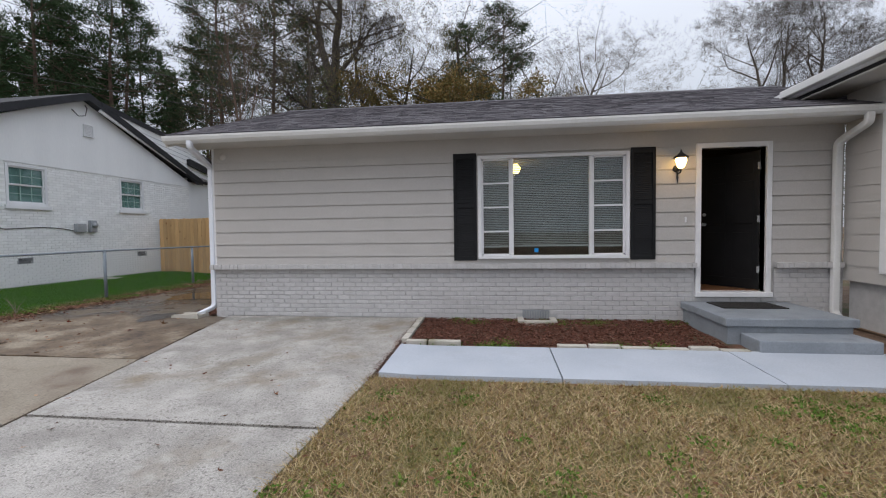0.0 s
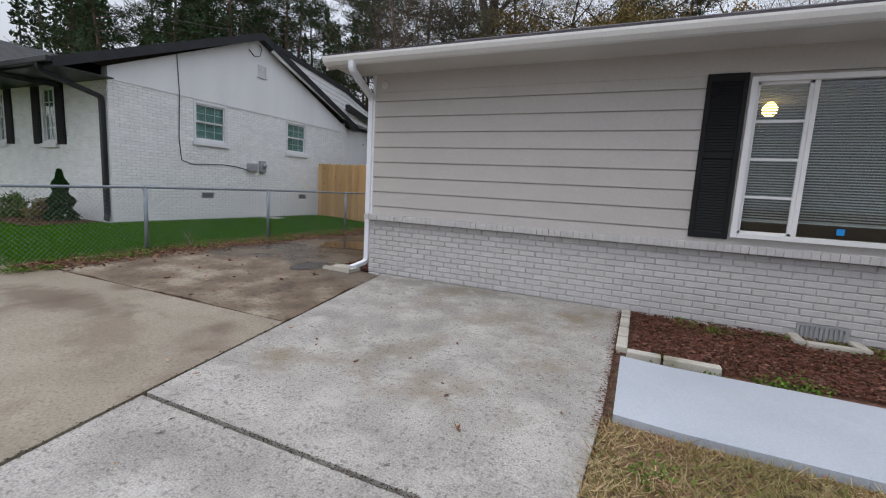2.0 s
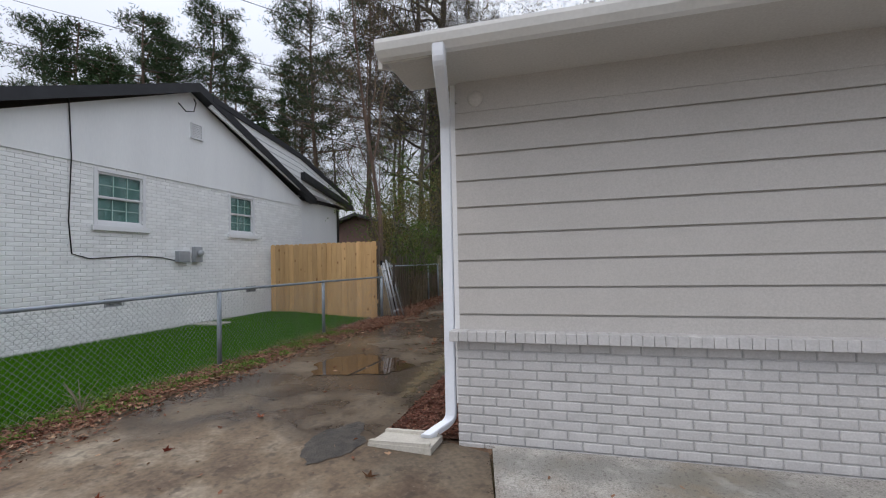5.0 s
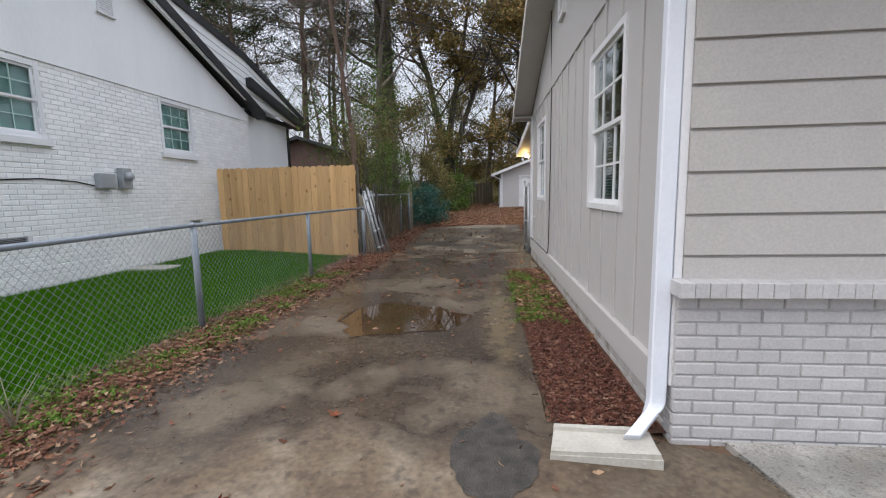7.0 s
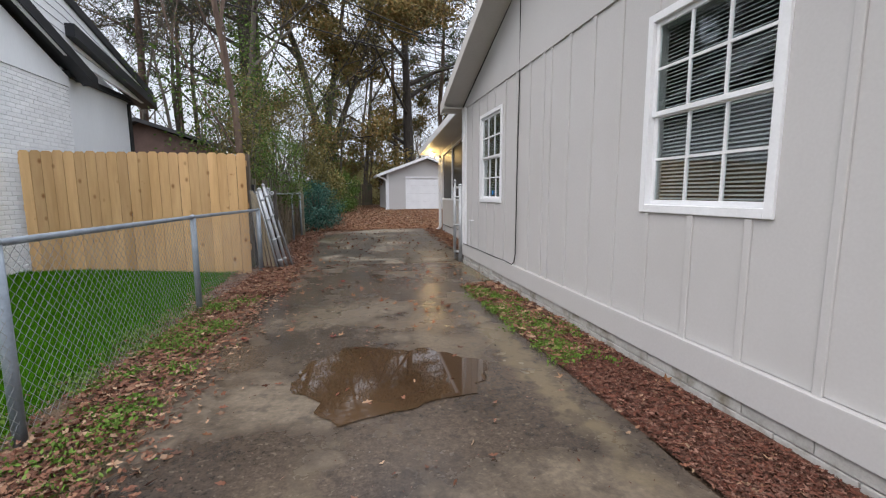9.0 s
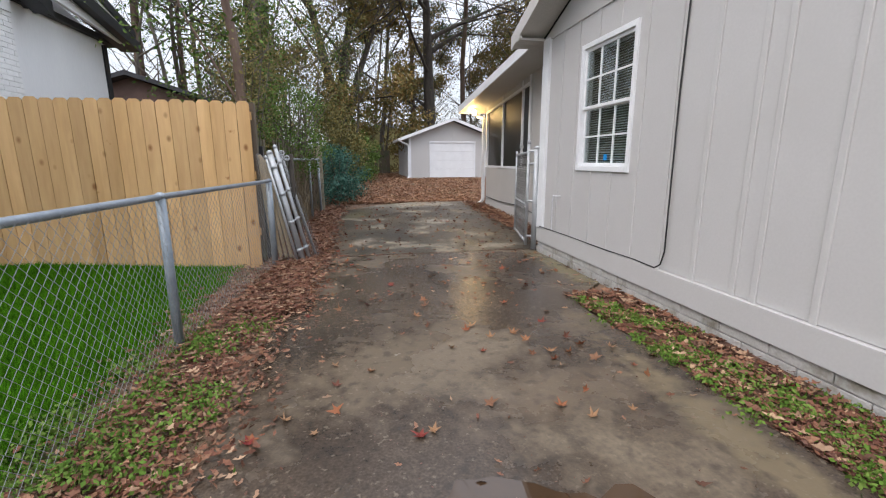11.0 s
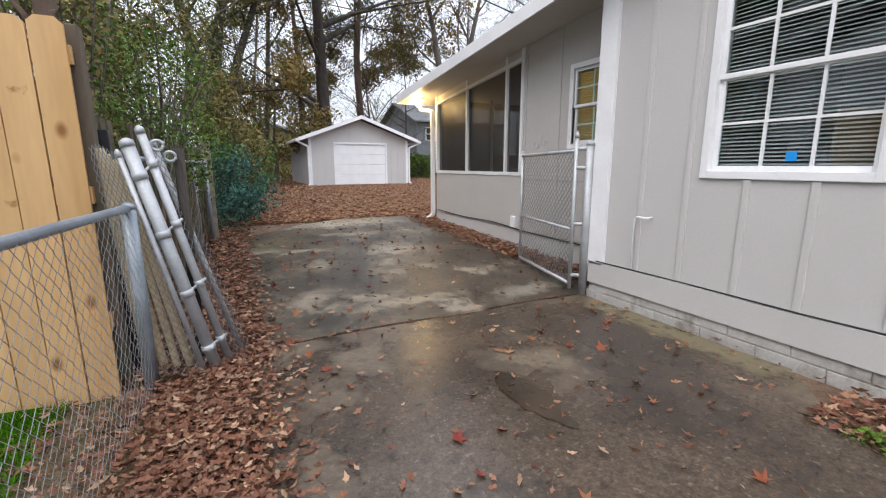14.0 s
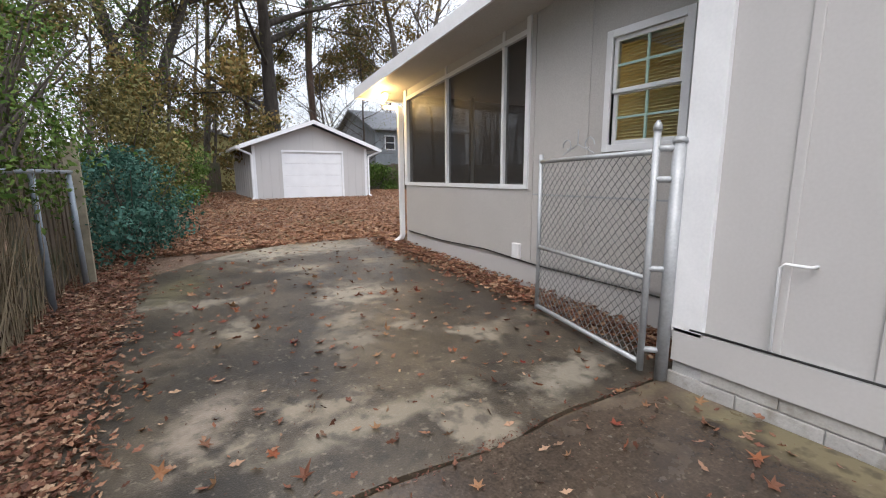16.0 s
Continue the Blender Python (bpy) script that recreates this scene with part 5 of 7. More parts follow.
boxes("frame", [(5.12, 5.52, -0.012, 0.0, 0.12, 0.14), (5.12, 5.52, -0.012, 0.0, -0.04, -0.02), (5.12, 5.14, -0.012, 0.0, -0.02, 0.12), (5.50, 5.52, -0.012, 0.0, -0.02, 0.12)], M_METER, cv)
for k in range(9):
    boxes("slat", [(5.155 + k * 0.038, 5.175 + k * 0.038, -0.010, 0.0, -0.02, 0.12)], M_METER, cv)
under(cv)
for b in ((5.04, 5.13, -0.30, -0.02), (5.52, 5.61, -0.30, -0.02), (5.13, 5.52, -0.34, -0.25)):
    z = gz(5.3, -0.2)
    tagged(boxes("vent_block", [(*b, z - 0.03, z + 0.055)], M_EDGING, bevel=0.008), "pale concrete block round the vent", "block", "vent blocks")
# bed edging stones
edge_spans = [(3.74, -1.50), (4.18, -1.53)]
rng = random.Random(8)
for x0, x1, y in ((3.60, 3.86, -1.46), (3.88, 4.28, -1.47), (5.44, 5.78, -1.50), (5.80, 6.15, -1.52), (6.17, 6.50, -1.54), (6.52, 6.88, -1.57), (6.90, 7.20, -1.56), (7.22, 7.52, -1.58)):
    z = gz(x0, y)
    tagged(boxes("edging_stone", [(x0, x1, y - 0.045, y + 0.045, z - 0.03, z + 0.05 + rng.uniform(-0.012, 0.012))], M_EDGING, bevel=0.01), "pale edging stone along the mulch bed", "edging stone", "bed edging")
for y0, y1 in ((-0.42, -0.12), (-0.76, -0.45), (-1.08, -0.79), (-1.4, -1.1)):
    x = 3.56
    z = gz(x, y0)
    tagged(boxes("edging_stone", [(x - 0.045, x + 0.045, y0, y1, z - 0.03, z + 0.045 + rng.uniform(-0.015, 0.01))], M_EDGING, bevel=0.01), "pale edging stone along the mulch bed", "edging stone", "bed edging")

# projecting wing
wg = tagged(boxes("wing_wall", [(9.6, 9.75, -5.0, 0.0, 0.62, 3.2), (9.75, 14, -5.0, -4.85, 0.62, 3.2)], M_SIDING), "greige lap-sided wing wall", "wall", kind="structure")
z = 0.62
while z < 3.15:
    prism("siding_board", [(9.6, z - 0.012), (9.6, z + 0.216), (9.596, z + 0.216), (9.584, z - 0.012)], "y", -5.0, 0.0, M_SIDING, wg)
    z += 0.216
tagged(boxes("wing_base", [(9.68, 9.8, -4.9, 0.0, -0.2, 0.62)], M_MORTAR), "shaded brick base of the wing", "wall", kind="structure")
boxes("corner_trim", [(9.57, 9.60, -0.75, -0.60, 0.75, 2.9)], M_WHITE, wg)
wr = empty("wing_roof", 11, -2, 3.3, "shingled wing roof with white eave", "roof", kind="structure")
prism("roof_deck", [(9.15, 3.30), (9.15, 3.42), (14, 5.1), (14, 4.98)], "y", -5.5, 1.6, M_NSHINGLE, wr)
boxes("fascia", [(9.12, 9.15, -5.5, 1.6, 3.27, 3.42)], M_WHITE, wr)
boxes("soffit", [(9.15, 9.62, -5.5, 1.6, 3.20, 3.22)], M_SOFFIT, wr)
boxes("gutter", [(9.02, 9.118, -5.5, 0.5, 3.30, 3.41)], M_GUTTER, wr, "", 0.012)
under(wr)

# ---- neighbour's white house ----
NX, NY0, NY1, NZ = -7.10, 0.42, 8.68, 0.12
NPK, NPZ, NSL = 4.43, 5.33, 0.415
nzf = lambda y: NPZ + 0.10 - NSL * abs(y - NPK)
NW = [(2.38, 3.36, 2.18, 3.20), (5.57, 6.50, 2.20, 3.21)]
nh = tagged(boxes("neighbour_wall", [(NX - 0.2, NX, a, b, c, d) for a, b, c, d in wall_boxes(NY0, NY1, -0.1, 3.24, NW)], M_NMORT), "white painted brick gable wall of the next house", "wall", kind="structure")
prism("gable_panel", [(NY0, 3.24), (NY1, 3.24), (NY1, 3.42), (NPK, 5.30), (NY0, 3.50)], "x", NX - 0.2, NX + 0.03, M_NSTUCCO, nh)
nf = tagged(boxes("neighbour_front_wall", [(a, b, NY0, NY0 + 0.2, c, d) for a, b, c, d in wall_boxes(-16.0, NX - 0.01, -0.1, 3.24, [(-9.82, -9.20, 1.87, 3.20), (-12.1, -11.62, 1.87, 3.20)])], M_NBRICK), "white painted brick front of the next house", "wall", kind="structure")
nroof = empty("neighbour_roof", -12, 4.4, 4, "black shingled gable roof of the white house", "roof", kind="structure")
NF0, NF1 = -0.62, 9.12
prism("roof_deck", [(NF0, nzf(NF0) - 0.06), (NF0, nzf(NF0) + 0.06), (NPK, NPZ + 0.16), (NF1, nzf(NF1) + 0.06), (NF1, nzf(NF1) - 0.06), (NPK, NPZ + 0.04)], "x", -18, NX + 0.26, M_NSHINGLE, nroof)
for a, b in ((NF0, NPK), (NPK, NF1)):
    prism("rake_board", [(a, nzf(a) - 0.15), (a, nzf(a) + 0.05), (b, nzf(b) + 0.05), (b, nzf(b) - 0.15)], "x", NX + 0.26, NX + 0.29, M_BLACK, nroof)
    prism("rake_soffit", [(a, nzf(a) - 0.12), (a, nzf(a) - 0.10), (b, nzf(b) - 0.10), (b, nzf(b) - 0.12)], "x", NX + 0.03, NX + 0.26, M_BLACK, nroof)
boxes("soffit", [(-18, NX + 0.26, NF0, NY0, 3.22, 3.24)], M_BLACK, nroof)
boxes("fascia", [(-18, NX + 0.29, NF0 - 0.02, NF0, 3.22, 3.40)], M_BLACK, nroof)
boxes("gutter", [(-18, NX + 0.30, NF0 - 0.13, NF0 - 0.022, 3.26, 3.38)], M_BLACK, nroof, "black gutter", 0.015)
# small front porch gable further along
prism("porch_gable", [(-12.9, 3.12), (-10.9, 4.12), (-8.9, 3.12), (-8.9, 3.26), (-10.9, 4.28), (-12.9, 3.26)], "y", -1.7, 2.6, M_NSHINGLE, nroof)
prism("porch_rake", [(-12.95, 3.04), (-10.9, 4.08), (-8.85, 3.04), (-8.85, 3.28), (-10.9, 4.31), (-12.95, 3.28)], "y", -1.74, -1.70, M_BLACK, nroof)
prism("porch_tympanum", [(-12.6, 3.22), (-10.9, 4.10), (-9.2, 3.22)], "y", NY0 - 0.02, NY0 + 0.02, M_NSTUCCO, nroof)
under(nroof)
downspout("downspout", [(NX - 0.12, NF0 - 0.08, 3.27), (NX - 0.12, NF0 - 0.06, 3.14), (NX - 0.12, NY0 - 0.06, 2.85), (NX - 0.12, NY0 - 0.06, 0.32), (NX + 0.02, NY0 - 0.16, 0.2)], 0.11, 0.09, M_BLACK, "black downspout at the corner of the white house")
# rear extension
EX = NX - 0.08
ext = tagged(prism("extension_wall", [(NY1, -0.1), (11.15, -0.1), (11.15, 3.42), (NY1, 4.15), (NY1, 4.25)], "x", EX - 0.2, EX, M_NSTUCCO), "smooth white wall of the rear extension", "wall", kind="structure")
er = empty("extension_roof", -8, 9, 4, "black-edged roof of the rear extension with pale lap boards", "roof", kind="structure")
up = lambda y: 5.78 - 0.325 * (y - 4.6)
lo_ = lambda y: 5.40 - 0.275 * (y - 4.6)
prism("lap_panel", [(4.75, 5.05), (8.3, 3.70), (11.5, 3.42), (11.5, 3.72), (8.3, 4.66), (4.9, 5.20)], "x", NX + 0.19, NX + 0.25, M_NSTUCCO, er)
# thin grey strips draw the shade line under each white lap
for k in range(1, 6):
    t = k / 6
    za, zb = 3.75 + 0.9 * t, 3.45 + 0.25 * t
    prism("lap_edge", [(8.3 - 3.3 * t, za + 0.45 * t - 0.012), (8.3, za - 0.012), (11.4, zb - 0.012), (11.4, zb), (8.3, za), (8.3 - 3.3 * t, za + 0.45 * t)], "x", NX + 0.25, NX + 0.258, M_METER, er)
prism("upper_rake", [(4.8, 5.19), (8.3, 4.65), (11.6, 3.66), (11.6, 3.80), (8.3, 4.80), (4.8, 5.33)], "x", NX + 0.19, NX + 0.30, M_BLACK, er)
prism("lower_rake", [(8.3, 4.02), (11.5, 3.38), (11.5, 3.56), (8.3, 4.24)], "x", NX + 0.04, NX + 0.40, M_BLACK, er)
boxes("roof_deck", [(-14, NX + 0.02, 8.7, 11.5, 3.45, 3.55)], M_NSHINGLE, er)
under(er)
tagged(boxes("corner_board", [(EX, EX + 0.03, 11.05, 11.18, 0, 3.40)], M_BLACK), "black corner strip of the extension", "trim", kind="structure")


def n_window(a, b, c, d):
    return window_unit("window", "x", a, b, c, d, NX + 0.0, 3, 2, 0.06, "white double-hung window with teal curtains in the brick wall", 2, False, 1, curtain=M_TEAL, muntin=0.014, sill=0.10, bar_mat=M_TEALBAR)


# the wall faces +x, so out is +1
for a, b, c, d in NW:
    n_window(a, b, c, d)
for x0, x1 in ((-9.82, -9.20), (-12.1, -11.62)):
    window_unit("window", "y", x0, x1, 1.87, 3.20, NY0, 2, 2, 0.06, "white double-hung front window of the next house", 2, False, -1, curtain=M_TEAL, sill=0.1)
    for s0, s1 in ((x0 - 0.41, x0 - 0.04), (x1 + 0.04, x1 + 0.41)):
        r = empty("shutter", (s0 + s1) / 2, NY0, 1.85, "black louvred shutter on the white brick house", "shutter", "neighbour shutters")
        boxes("panel", [(s0, s1, NY0 - 0.035, NY0 - 0.014, 1.85, 3.21)], M_SHUTTER, r, "", 0.004)
        for k in range(19):
            boxes("louvre", [(s0 + 0.04, s1 - 0.04, NY0 - 0.048, NY0 - 0.037, 1.91 + k * 0.067, 1.94 + k * 0.067)], M_SHUTTER, r)
        under(r)
for a in (2.56, 6.16):
    v = empty("brick_vent", NX, a + 0.18, 0.75, "dark crawl-space vent in the white brick wall", "vent", "foundation vents")
    boxes("frame", [(NX, NX + 0.018, a, a + 0.36, 0.70, 0.72), (NX, NX + 0.018, a, a + 0.36, 0.84, 0.86), (NX, NX + 0.018, a, a + 0.02, 0.72, 0.84), (NX, NX + 0.018, a + 0.34, a + 0.36, 0.72, 0.84)], M_METER, v)
    boxes("backing", [(NX - 0.01, NX + 0.006, a + 0.02, a + 0.34, 0.72, 0.84)], M_BLACK, v)
    for k in range(5):
        boxes("slat", [(NX + 0.006, NX + 0.014, a + 0.02, a + 0.34, 0.735 + k * 0.022, 0.742 + k * 0.022)], M_METER, v)
    under(v)
mt = empty("electric_meter", NX, 4.4, 1.6, "grey electric meter box on the white brick wall", "meter")
boxes("meter_box", [(NX + 0.014, NX + 0.12, 4.45, 4.65, 1.50, 1.84)], M_METER, mt, "", 0.01)
tube("meter_dial", [(NX + 0.11, 4.55, 1.70), (NX + 0.18, 4.55, 1.70), (NX + 0.21, 4.55, 1.70)], [0.075, 0.075, 0.05], M_GALV, mt, sides=16)
under(mt)
jb = tagged(boxes("junction_box", [(NX + 0.014, NX + 0.13, 4.02, 4.31, 1.50, 1.74)], M_METER, bevel=0.015), "grey plastic service box on the white brick wall", "service box")
tagged(tube("cable", [(NX + 0.05, 1.95, 4.3), (NX + 0.04, 2.0, 3.3), (NX + 0.022, 1.97, 2.2), (NX + 0.022, 2.02, 1.66), (NX + 0.022, 2.3, 1.58), (NX + 0.022, 3.2, 1.63), (NX + 0.022, 3.7, 1.60), (NX + 0.03, 4.0, 1.54)], 0.010, M_CABLE, sides=6), "grey-black cable looping down the white wall", "cable")
nv = empty("gable_vent", NX, 4.6, 4.4, "white louvred gable vent on the white house", "vent")
boxes("frame", [(NX + 0.03, NX + 0.06, 4.42, 4.44, 4.30, 4.62), (NX + 0.03, NX + 0.06, 4.70, 4.72, 4.30, 4.62), (NX + 0.03, NX + 0.06, 4.44, 4.70, 4.60, 4.62), (NX + 0.03, NX + 0.08, 4.40, 4.74, 4.27, 4.30)], M_WHITE, nv)
for k in range(7):
    boxes("slat", [(NX + 0.03, NX + 0.05, 4.44, 4.70, 4.325 + k * 0.038, 4.345 + k * 0.038)], M_WHITE, nv)
under(nv)
mast = tagged(tube("service_cable", [(NX + 0.04, 4.1, 4.95), (NX + 0.14, 4.2, 4.78), (NX + 0.2, 4.35, 4.82), (NX + 0.16, 4.45, 5.05), (NX + 0.1, 4.45, 5.15)], 0.014, M_CABLE, sides=6), "looped black service cable under the gable peak", "cable")

# ---- fences ----
FX = -3.86
posts = [(-3.95, -8.6), (-3.95, -6.0), (-3.93, -3.4), (-3.9, -0.80), (-3.9, 1.80), (-3.84, 4.48), (-3.62, 6.9)]
cf = empty("chain_link_fence", -3.9, 0, 0, "galvanised chain-link fence with a dulled blue-grey top rail", "fence")
for x, y in posts:
    z = gz(x, y)
    last = y > 6.5
    tube("post", [(x, y, z - 0.05), (x, y, z + 1.05)], 0.032 if not last else 0.036, M_GALVDK, cf, sides=12)
    tube("post_cap", [(x, y, z + 1.05), (x, y, z + 1.07), (x, y, z + 1.085)], [0.038, 0.034, 0.012], M_GALVDK, cf, sides=12)
tube("top_rail", [(x, y, gz(x, y) + 1.055) for x, y in posts], 0.021, M_GALVDK, cf, sides=10)
w = Pile()


def chain_link(w, a, b, za, zb, h, cell=0.062, r=0.0014):
    """Woven diamonds between two ground points."""
    L = math.hypot(b[0] - a[0], b[1] - a[1])
    n = int(L / cell)
    rows = int(h / cell)
    nx, ny = (b[1] - a[1]) / L, -(b[0] - a[0]) / L
    for i in range(n + 1):
        for sgn in (0, 1):
            pts = []
            for k in range(rows + 1):
                u = min(L, (i + (1 if (k + sgn) % 2 else 0)) * cell)
                t = u / L
                o = 0.002 * (1 if sgn else -1)
                pts.append((a[0] + (b[0] - a[0]) * t + nx * o, a[1] + (b[1] - a[1]) * t + ny * o, za + (zb - za) * t + k * h / rows))
            for k in range(rows):
                w.tube(pts[k:k + 2], r, 3, False)


for (ax_, ay), (bx_, by) in zip(posts[1:], posts[2:]):
    chain_link(w, (ax_ + 0.02, ay), (bx_ + 0.02, by), gz(ax_, ay) + 0.03, gz(bx_, by) + 0.03, 1.02, 0.066)
w.make("wire_mesh", M_WIRE, cf, "woven galvanised wire mesh")
under(cf)

# new board fence across the side yard
bf = empty("board_fence", -5.3, 7.0, 0.1, "new yellow pine dog-ear board fence between the houses", "fence")
rng = random.Random(11)
PK = {}
x = NX + 0.14
while x < -3.86:
    wd = 0.138
    z0, z1 = gz(x, 7) - 0.03, 1.955 + rng.uniform(-0.008, 0.008)
    key = 0
    prism("picket", [(x, z0), (x + wd, z0), (x + wd, z1 - 0.03), (x + wd - 0.03, z1), (x + 0.03, z1), (x, z1 - 0.03)], "y", 6.985 + rng.uniform(-0.003, 0.003), 7.003, M_PINE, bf)
    x += wd + rng.uniform(0.004, 0.009)
for z in (0.35, 1.05, 1.75):
    boxes("rail", [(NX + 0.12, -3.78, 7.004, 7.045, z, z + 0.09)], M_PINE, bf)
under(bf)
tagged(boxes("fence_post", [(-3.79, -3.72, 7.22, 7.29, -0.05, 1.45)], M_BLACK, bevel=0.006), "black square post behind the leaning gate", "fence post")
tagged(boxes("fence_post", [(-3.85, -3.75, 7.05, 7.15, 0, 1.95)], M_OLDWOOD, bevel=0.006), "dark weathered wood end post of the board fence", "fence post")

# old picket fence, overgrown, along the drive's far side
of = empty("old_fence", -3.7, 9, 0, "old grey weathered wood fence overgrown with vines", "fence")
y = 7.2
while y < 12.2:
    zt = 1.62 - 0.03 * (y - 7.2) + rng.choice((0.0, -0.03, -0.05, -0.22, 0.04))
    xx = -3.95 + 0.085 * (y - 7.2)
    boxes("picket", [(xx, xx + 0.018, y, y + 0.13, gz(xx, y) - 0.02, zt)], M_OLDWOOD, of)
    y += 0.142 + (0.1 if rng.random() < 0.15 else 0)
boxes("rail", [(-3.99, -3.955, 7.2, 12.1, 0.4, 0.48), (-3.99, -3.955, 7.2, 12.1, 1.2, 1.28)], M_OLDWOOD, of)
tube("post", [(-3.38, 7.15, 0), (-3.38, 7.15, 1.35)], 0.03, M_BARKDK, of)
boxes("post", [(-3.46, -3.33, 11.50, 11.56, 0.05, 1.60)], M_OLDPALE, of, "peeling pale wood post", 0.006)
tube("post", [(-3.52, 10.6, 0), (-3.52, 10.6, 1.30)], 0.026, M_GALVDK, of, "dull steel post", 10)
tube("post", [(-3.40, 11.42, 0), (-3.42, 11.42, 1.32)], 0.026, M_GALVDK, of, "dull steel post", 10)
tube("top_rail", [(-3.72, 7.4, 1.30), (-3.60, 9.3, 1.29), (-3.50, 10.6, 1.30), (-3.40, 11.45, 1.30)], 0.018, M_GALVDK, of, "dull steel top rail")
under(of)

vine = Pile()
for k in range(150):
    y0 = rng.gauss(9.75, 0.22) if k > 50 else rng.uniform(7.3, 12.0)
    x0 = -3.93 + 0.085 * (y0 - 7.2) + rng.uniform(0.02, 0.14)
    z0 = gz(x0, y0)
    h = rng.uniform(0.5, 1.5)
    a, b = rng.gauss(0, 0.25), rng.gauss(0, 0.25)
    vine.tube([(x0, y0, z0), (x0 + rng.gauss(0, 0.04), y0 + a * 0.5, z0 + h * 0.5), (x0 + rng.gauss(0.03, 0.06), y0 + a + b * 0.5, z0 + h)], [0.006, 0.004, 0.002], 3, False)
tagged(vine.make("dry_vines", M_VINE), "dry tan vine stems hanging on the old fence", "vines", kind="stuff")
stalk = empty("dry_weed", -3.72, -0.15, gz(-3.7, 0), "dry pale weed stalks by the wire fence", "weed")
p = Pile()
for k in range(9):
    a = rng.uniform(0, 6.283)
    p.tube([(-3.72, -0.15, gz(-3.7, 0)), (-3.72 + 0.05 * math.cos(a), -0.15 + 0.05 * math.sin(a), 0.16), (-3.72 + 0.14 * math.cos(a), -0.15 + 0.14 * math.sin(a), rng.uniform(0.2, 0.36))], [0.005, 0.004, 0.002], 3, False)
p.make("stalk", M_OLDPALE, stalk)
under(stalk)

# old gate panels leaning on the fence: pipes, a rail and wire
lg = empty("leaning_gate", -3.3, 7.0, 0, "old chain-link gate and pipes leaning on the fence end", "gate")
def lean_pipe(top, foot, r, label):
    a, b = Vector(top), Vector(foot)
    up_ = (a - b).normalized()
    tube("pipe", [tuple(a), tuple(b)], r, M_GALV, lg, label, sides=12)
    tube("pipe_cap", [tuple(a - up_ * 0.01), tuple(a + up_ * 0.02), tuple(a + up_ * 0.035)], [r * 1.12, r, r * 0.35], M_GALV, lg, sides=12)


lean_pipe((-3.60, 7.00, 1.36), (-3.29, 7.00, -0.02), 0.034, "thick galvanised pipe")
lean_pipe((-3.54, 7.04, 1.43), (-3.22, 7.06, 0.0), 0.023, "thin galvanised pipe")
lean_pipe((-3.64, 6.98, 1.30), (-3.36, 6.97, 0.0), 0.015, "thin galvanised pipe")
lean_pipe((-3.50, 7.16, 1.36), (-3.14, 7.18, 0.0), 0.018, "thin galvanised pipe")
for t in (0.12, 0.36, 0.62, 0.88):
    a = Vector((-3.60, 7.00, 1.36)).lerp(Vector((-3.29, 7.00, -0.02)), t)
    b = Vector((-3.54, 7.04, 1.43)).lerp(Vector((-3.22, 7.06, 0.0)), t)
    u = Vector((-0.22, 0.0, 0.97)) * 0.022
    tube("clamp", [tuple(a - u), tuple(a + u)], 0.040, M_GALV, lg, "steel clamp", sides=12)
    tube("clamp", [tuple(b - u), tuple(b + u)], 0.028, M_GALV, lg, "steel clamp", sides=12)
    tube("bolt", [tuple(a), tuple(b + (b - a) * 0.5)], 0.009, M_GALV, lg, sides=6)
for q in ((-3.47, 7.05, 1.36), (-3.42, 7.10, 1.30)):
    tube("ring", [(q[0] + 0.028 * math.cos(w_), q[1], q[2] + 0.028 * math.sin(w_)) for w_ in [0.5236 * n_ for n_ in range(13)]], 0.008, M_GALV, lg, "steel fence ring", sides=6)
for n_, (xt, xb, yb) in enumerate(((-3.74, -3.66, 7.16), (-3.715, -3.585, 7.13), (-3.69, -3.51, 7.10), (-3.665, -3.435, 7.07))):
    a, b = Vector((xt, 7.06 + 0.012 * n_, 1.34 - 0.03 * n_)), Vector((xb, yb, 0.0))
    d_ = (a - b).normalized()
    ln_ = (a - b).length
    bm = bmesh.new()
    mt_ = Matrix.Translation((a + b) / 2) @ d_.to_track_quat("Z", "Y").to_matrix().to_4x4()
    bmesh.ops.create_cube(bm, size=1.0, matrix=mt_ @ Matrix.Diagonal((0.06, 0.035, ln_, 1)))
    bmesh.ops.bevel(bm, geom=bm.edges[:], offset=0.005, segments=1, affect="EDGES")
    part("board", bm, M_BAREWOOD, lg, "bare pale timber board")
w = Pile()
for k in range(9):
    for s in (0, 1):
        for q in range(24):
            t0, t1 = q / 24, (q + 1) / 24
            u0, u1 = (k + (1 if (q + s) % 2 else 0)) / 9, (k + (1 if (q + 1 + s) % 2 else 0)) / 9
            def at(u, t):
                return (-3.76 + 0.10 * t + (0.14 + 0.26 * t) * u, 6.97 + 0.03 * u - 0.04 * t * (1 - u) - 0.03 * math.sin(3 * u), 1.32 * (1 - t) + 0.02 + 0.02 * math.sin(6 * u))
            w.tube([at(u0, t0), at(u1, t1)], 0.0022, 3, False)
for k in range(4):
    for s in (0, 1):
        for q in range(24):
            t0, t1 = q / 24, (q + 1) / 24
            u0, u1 = (k + (1 if (q + s) % 2 else 0)) / 4, (k + (1 if (q + 1 + s) % 2 else 0)) / 4
            def at2(u, t):
                return (-3.54 + 0.33 * t + (0.09 + 0.03 * t) * u, 7.06 + 0.16 * u, 1.38 * (1 - t) + 0.02)
            w.tube([at2(u0, t0), at2(u1, t1)], 0.0022, 3, False)
w.make("wire_mesh", M_WIRE, lg, "slack wire mesh", kind="stuff")
under(lg)

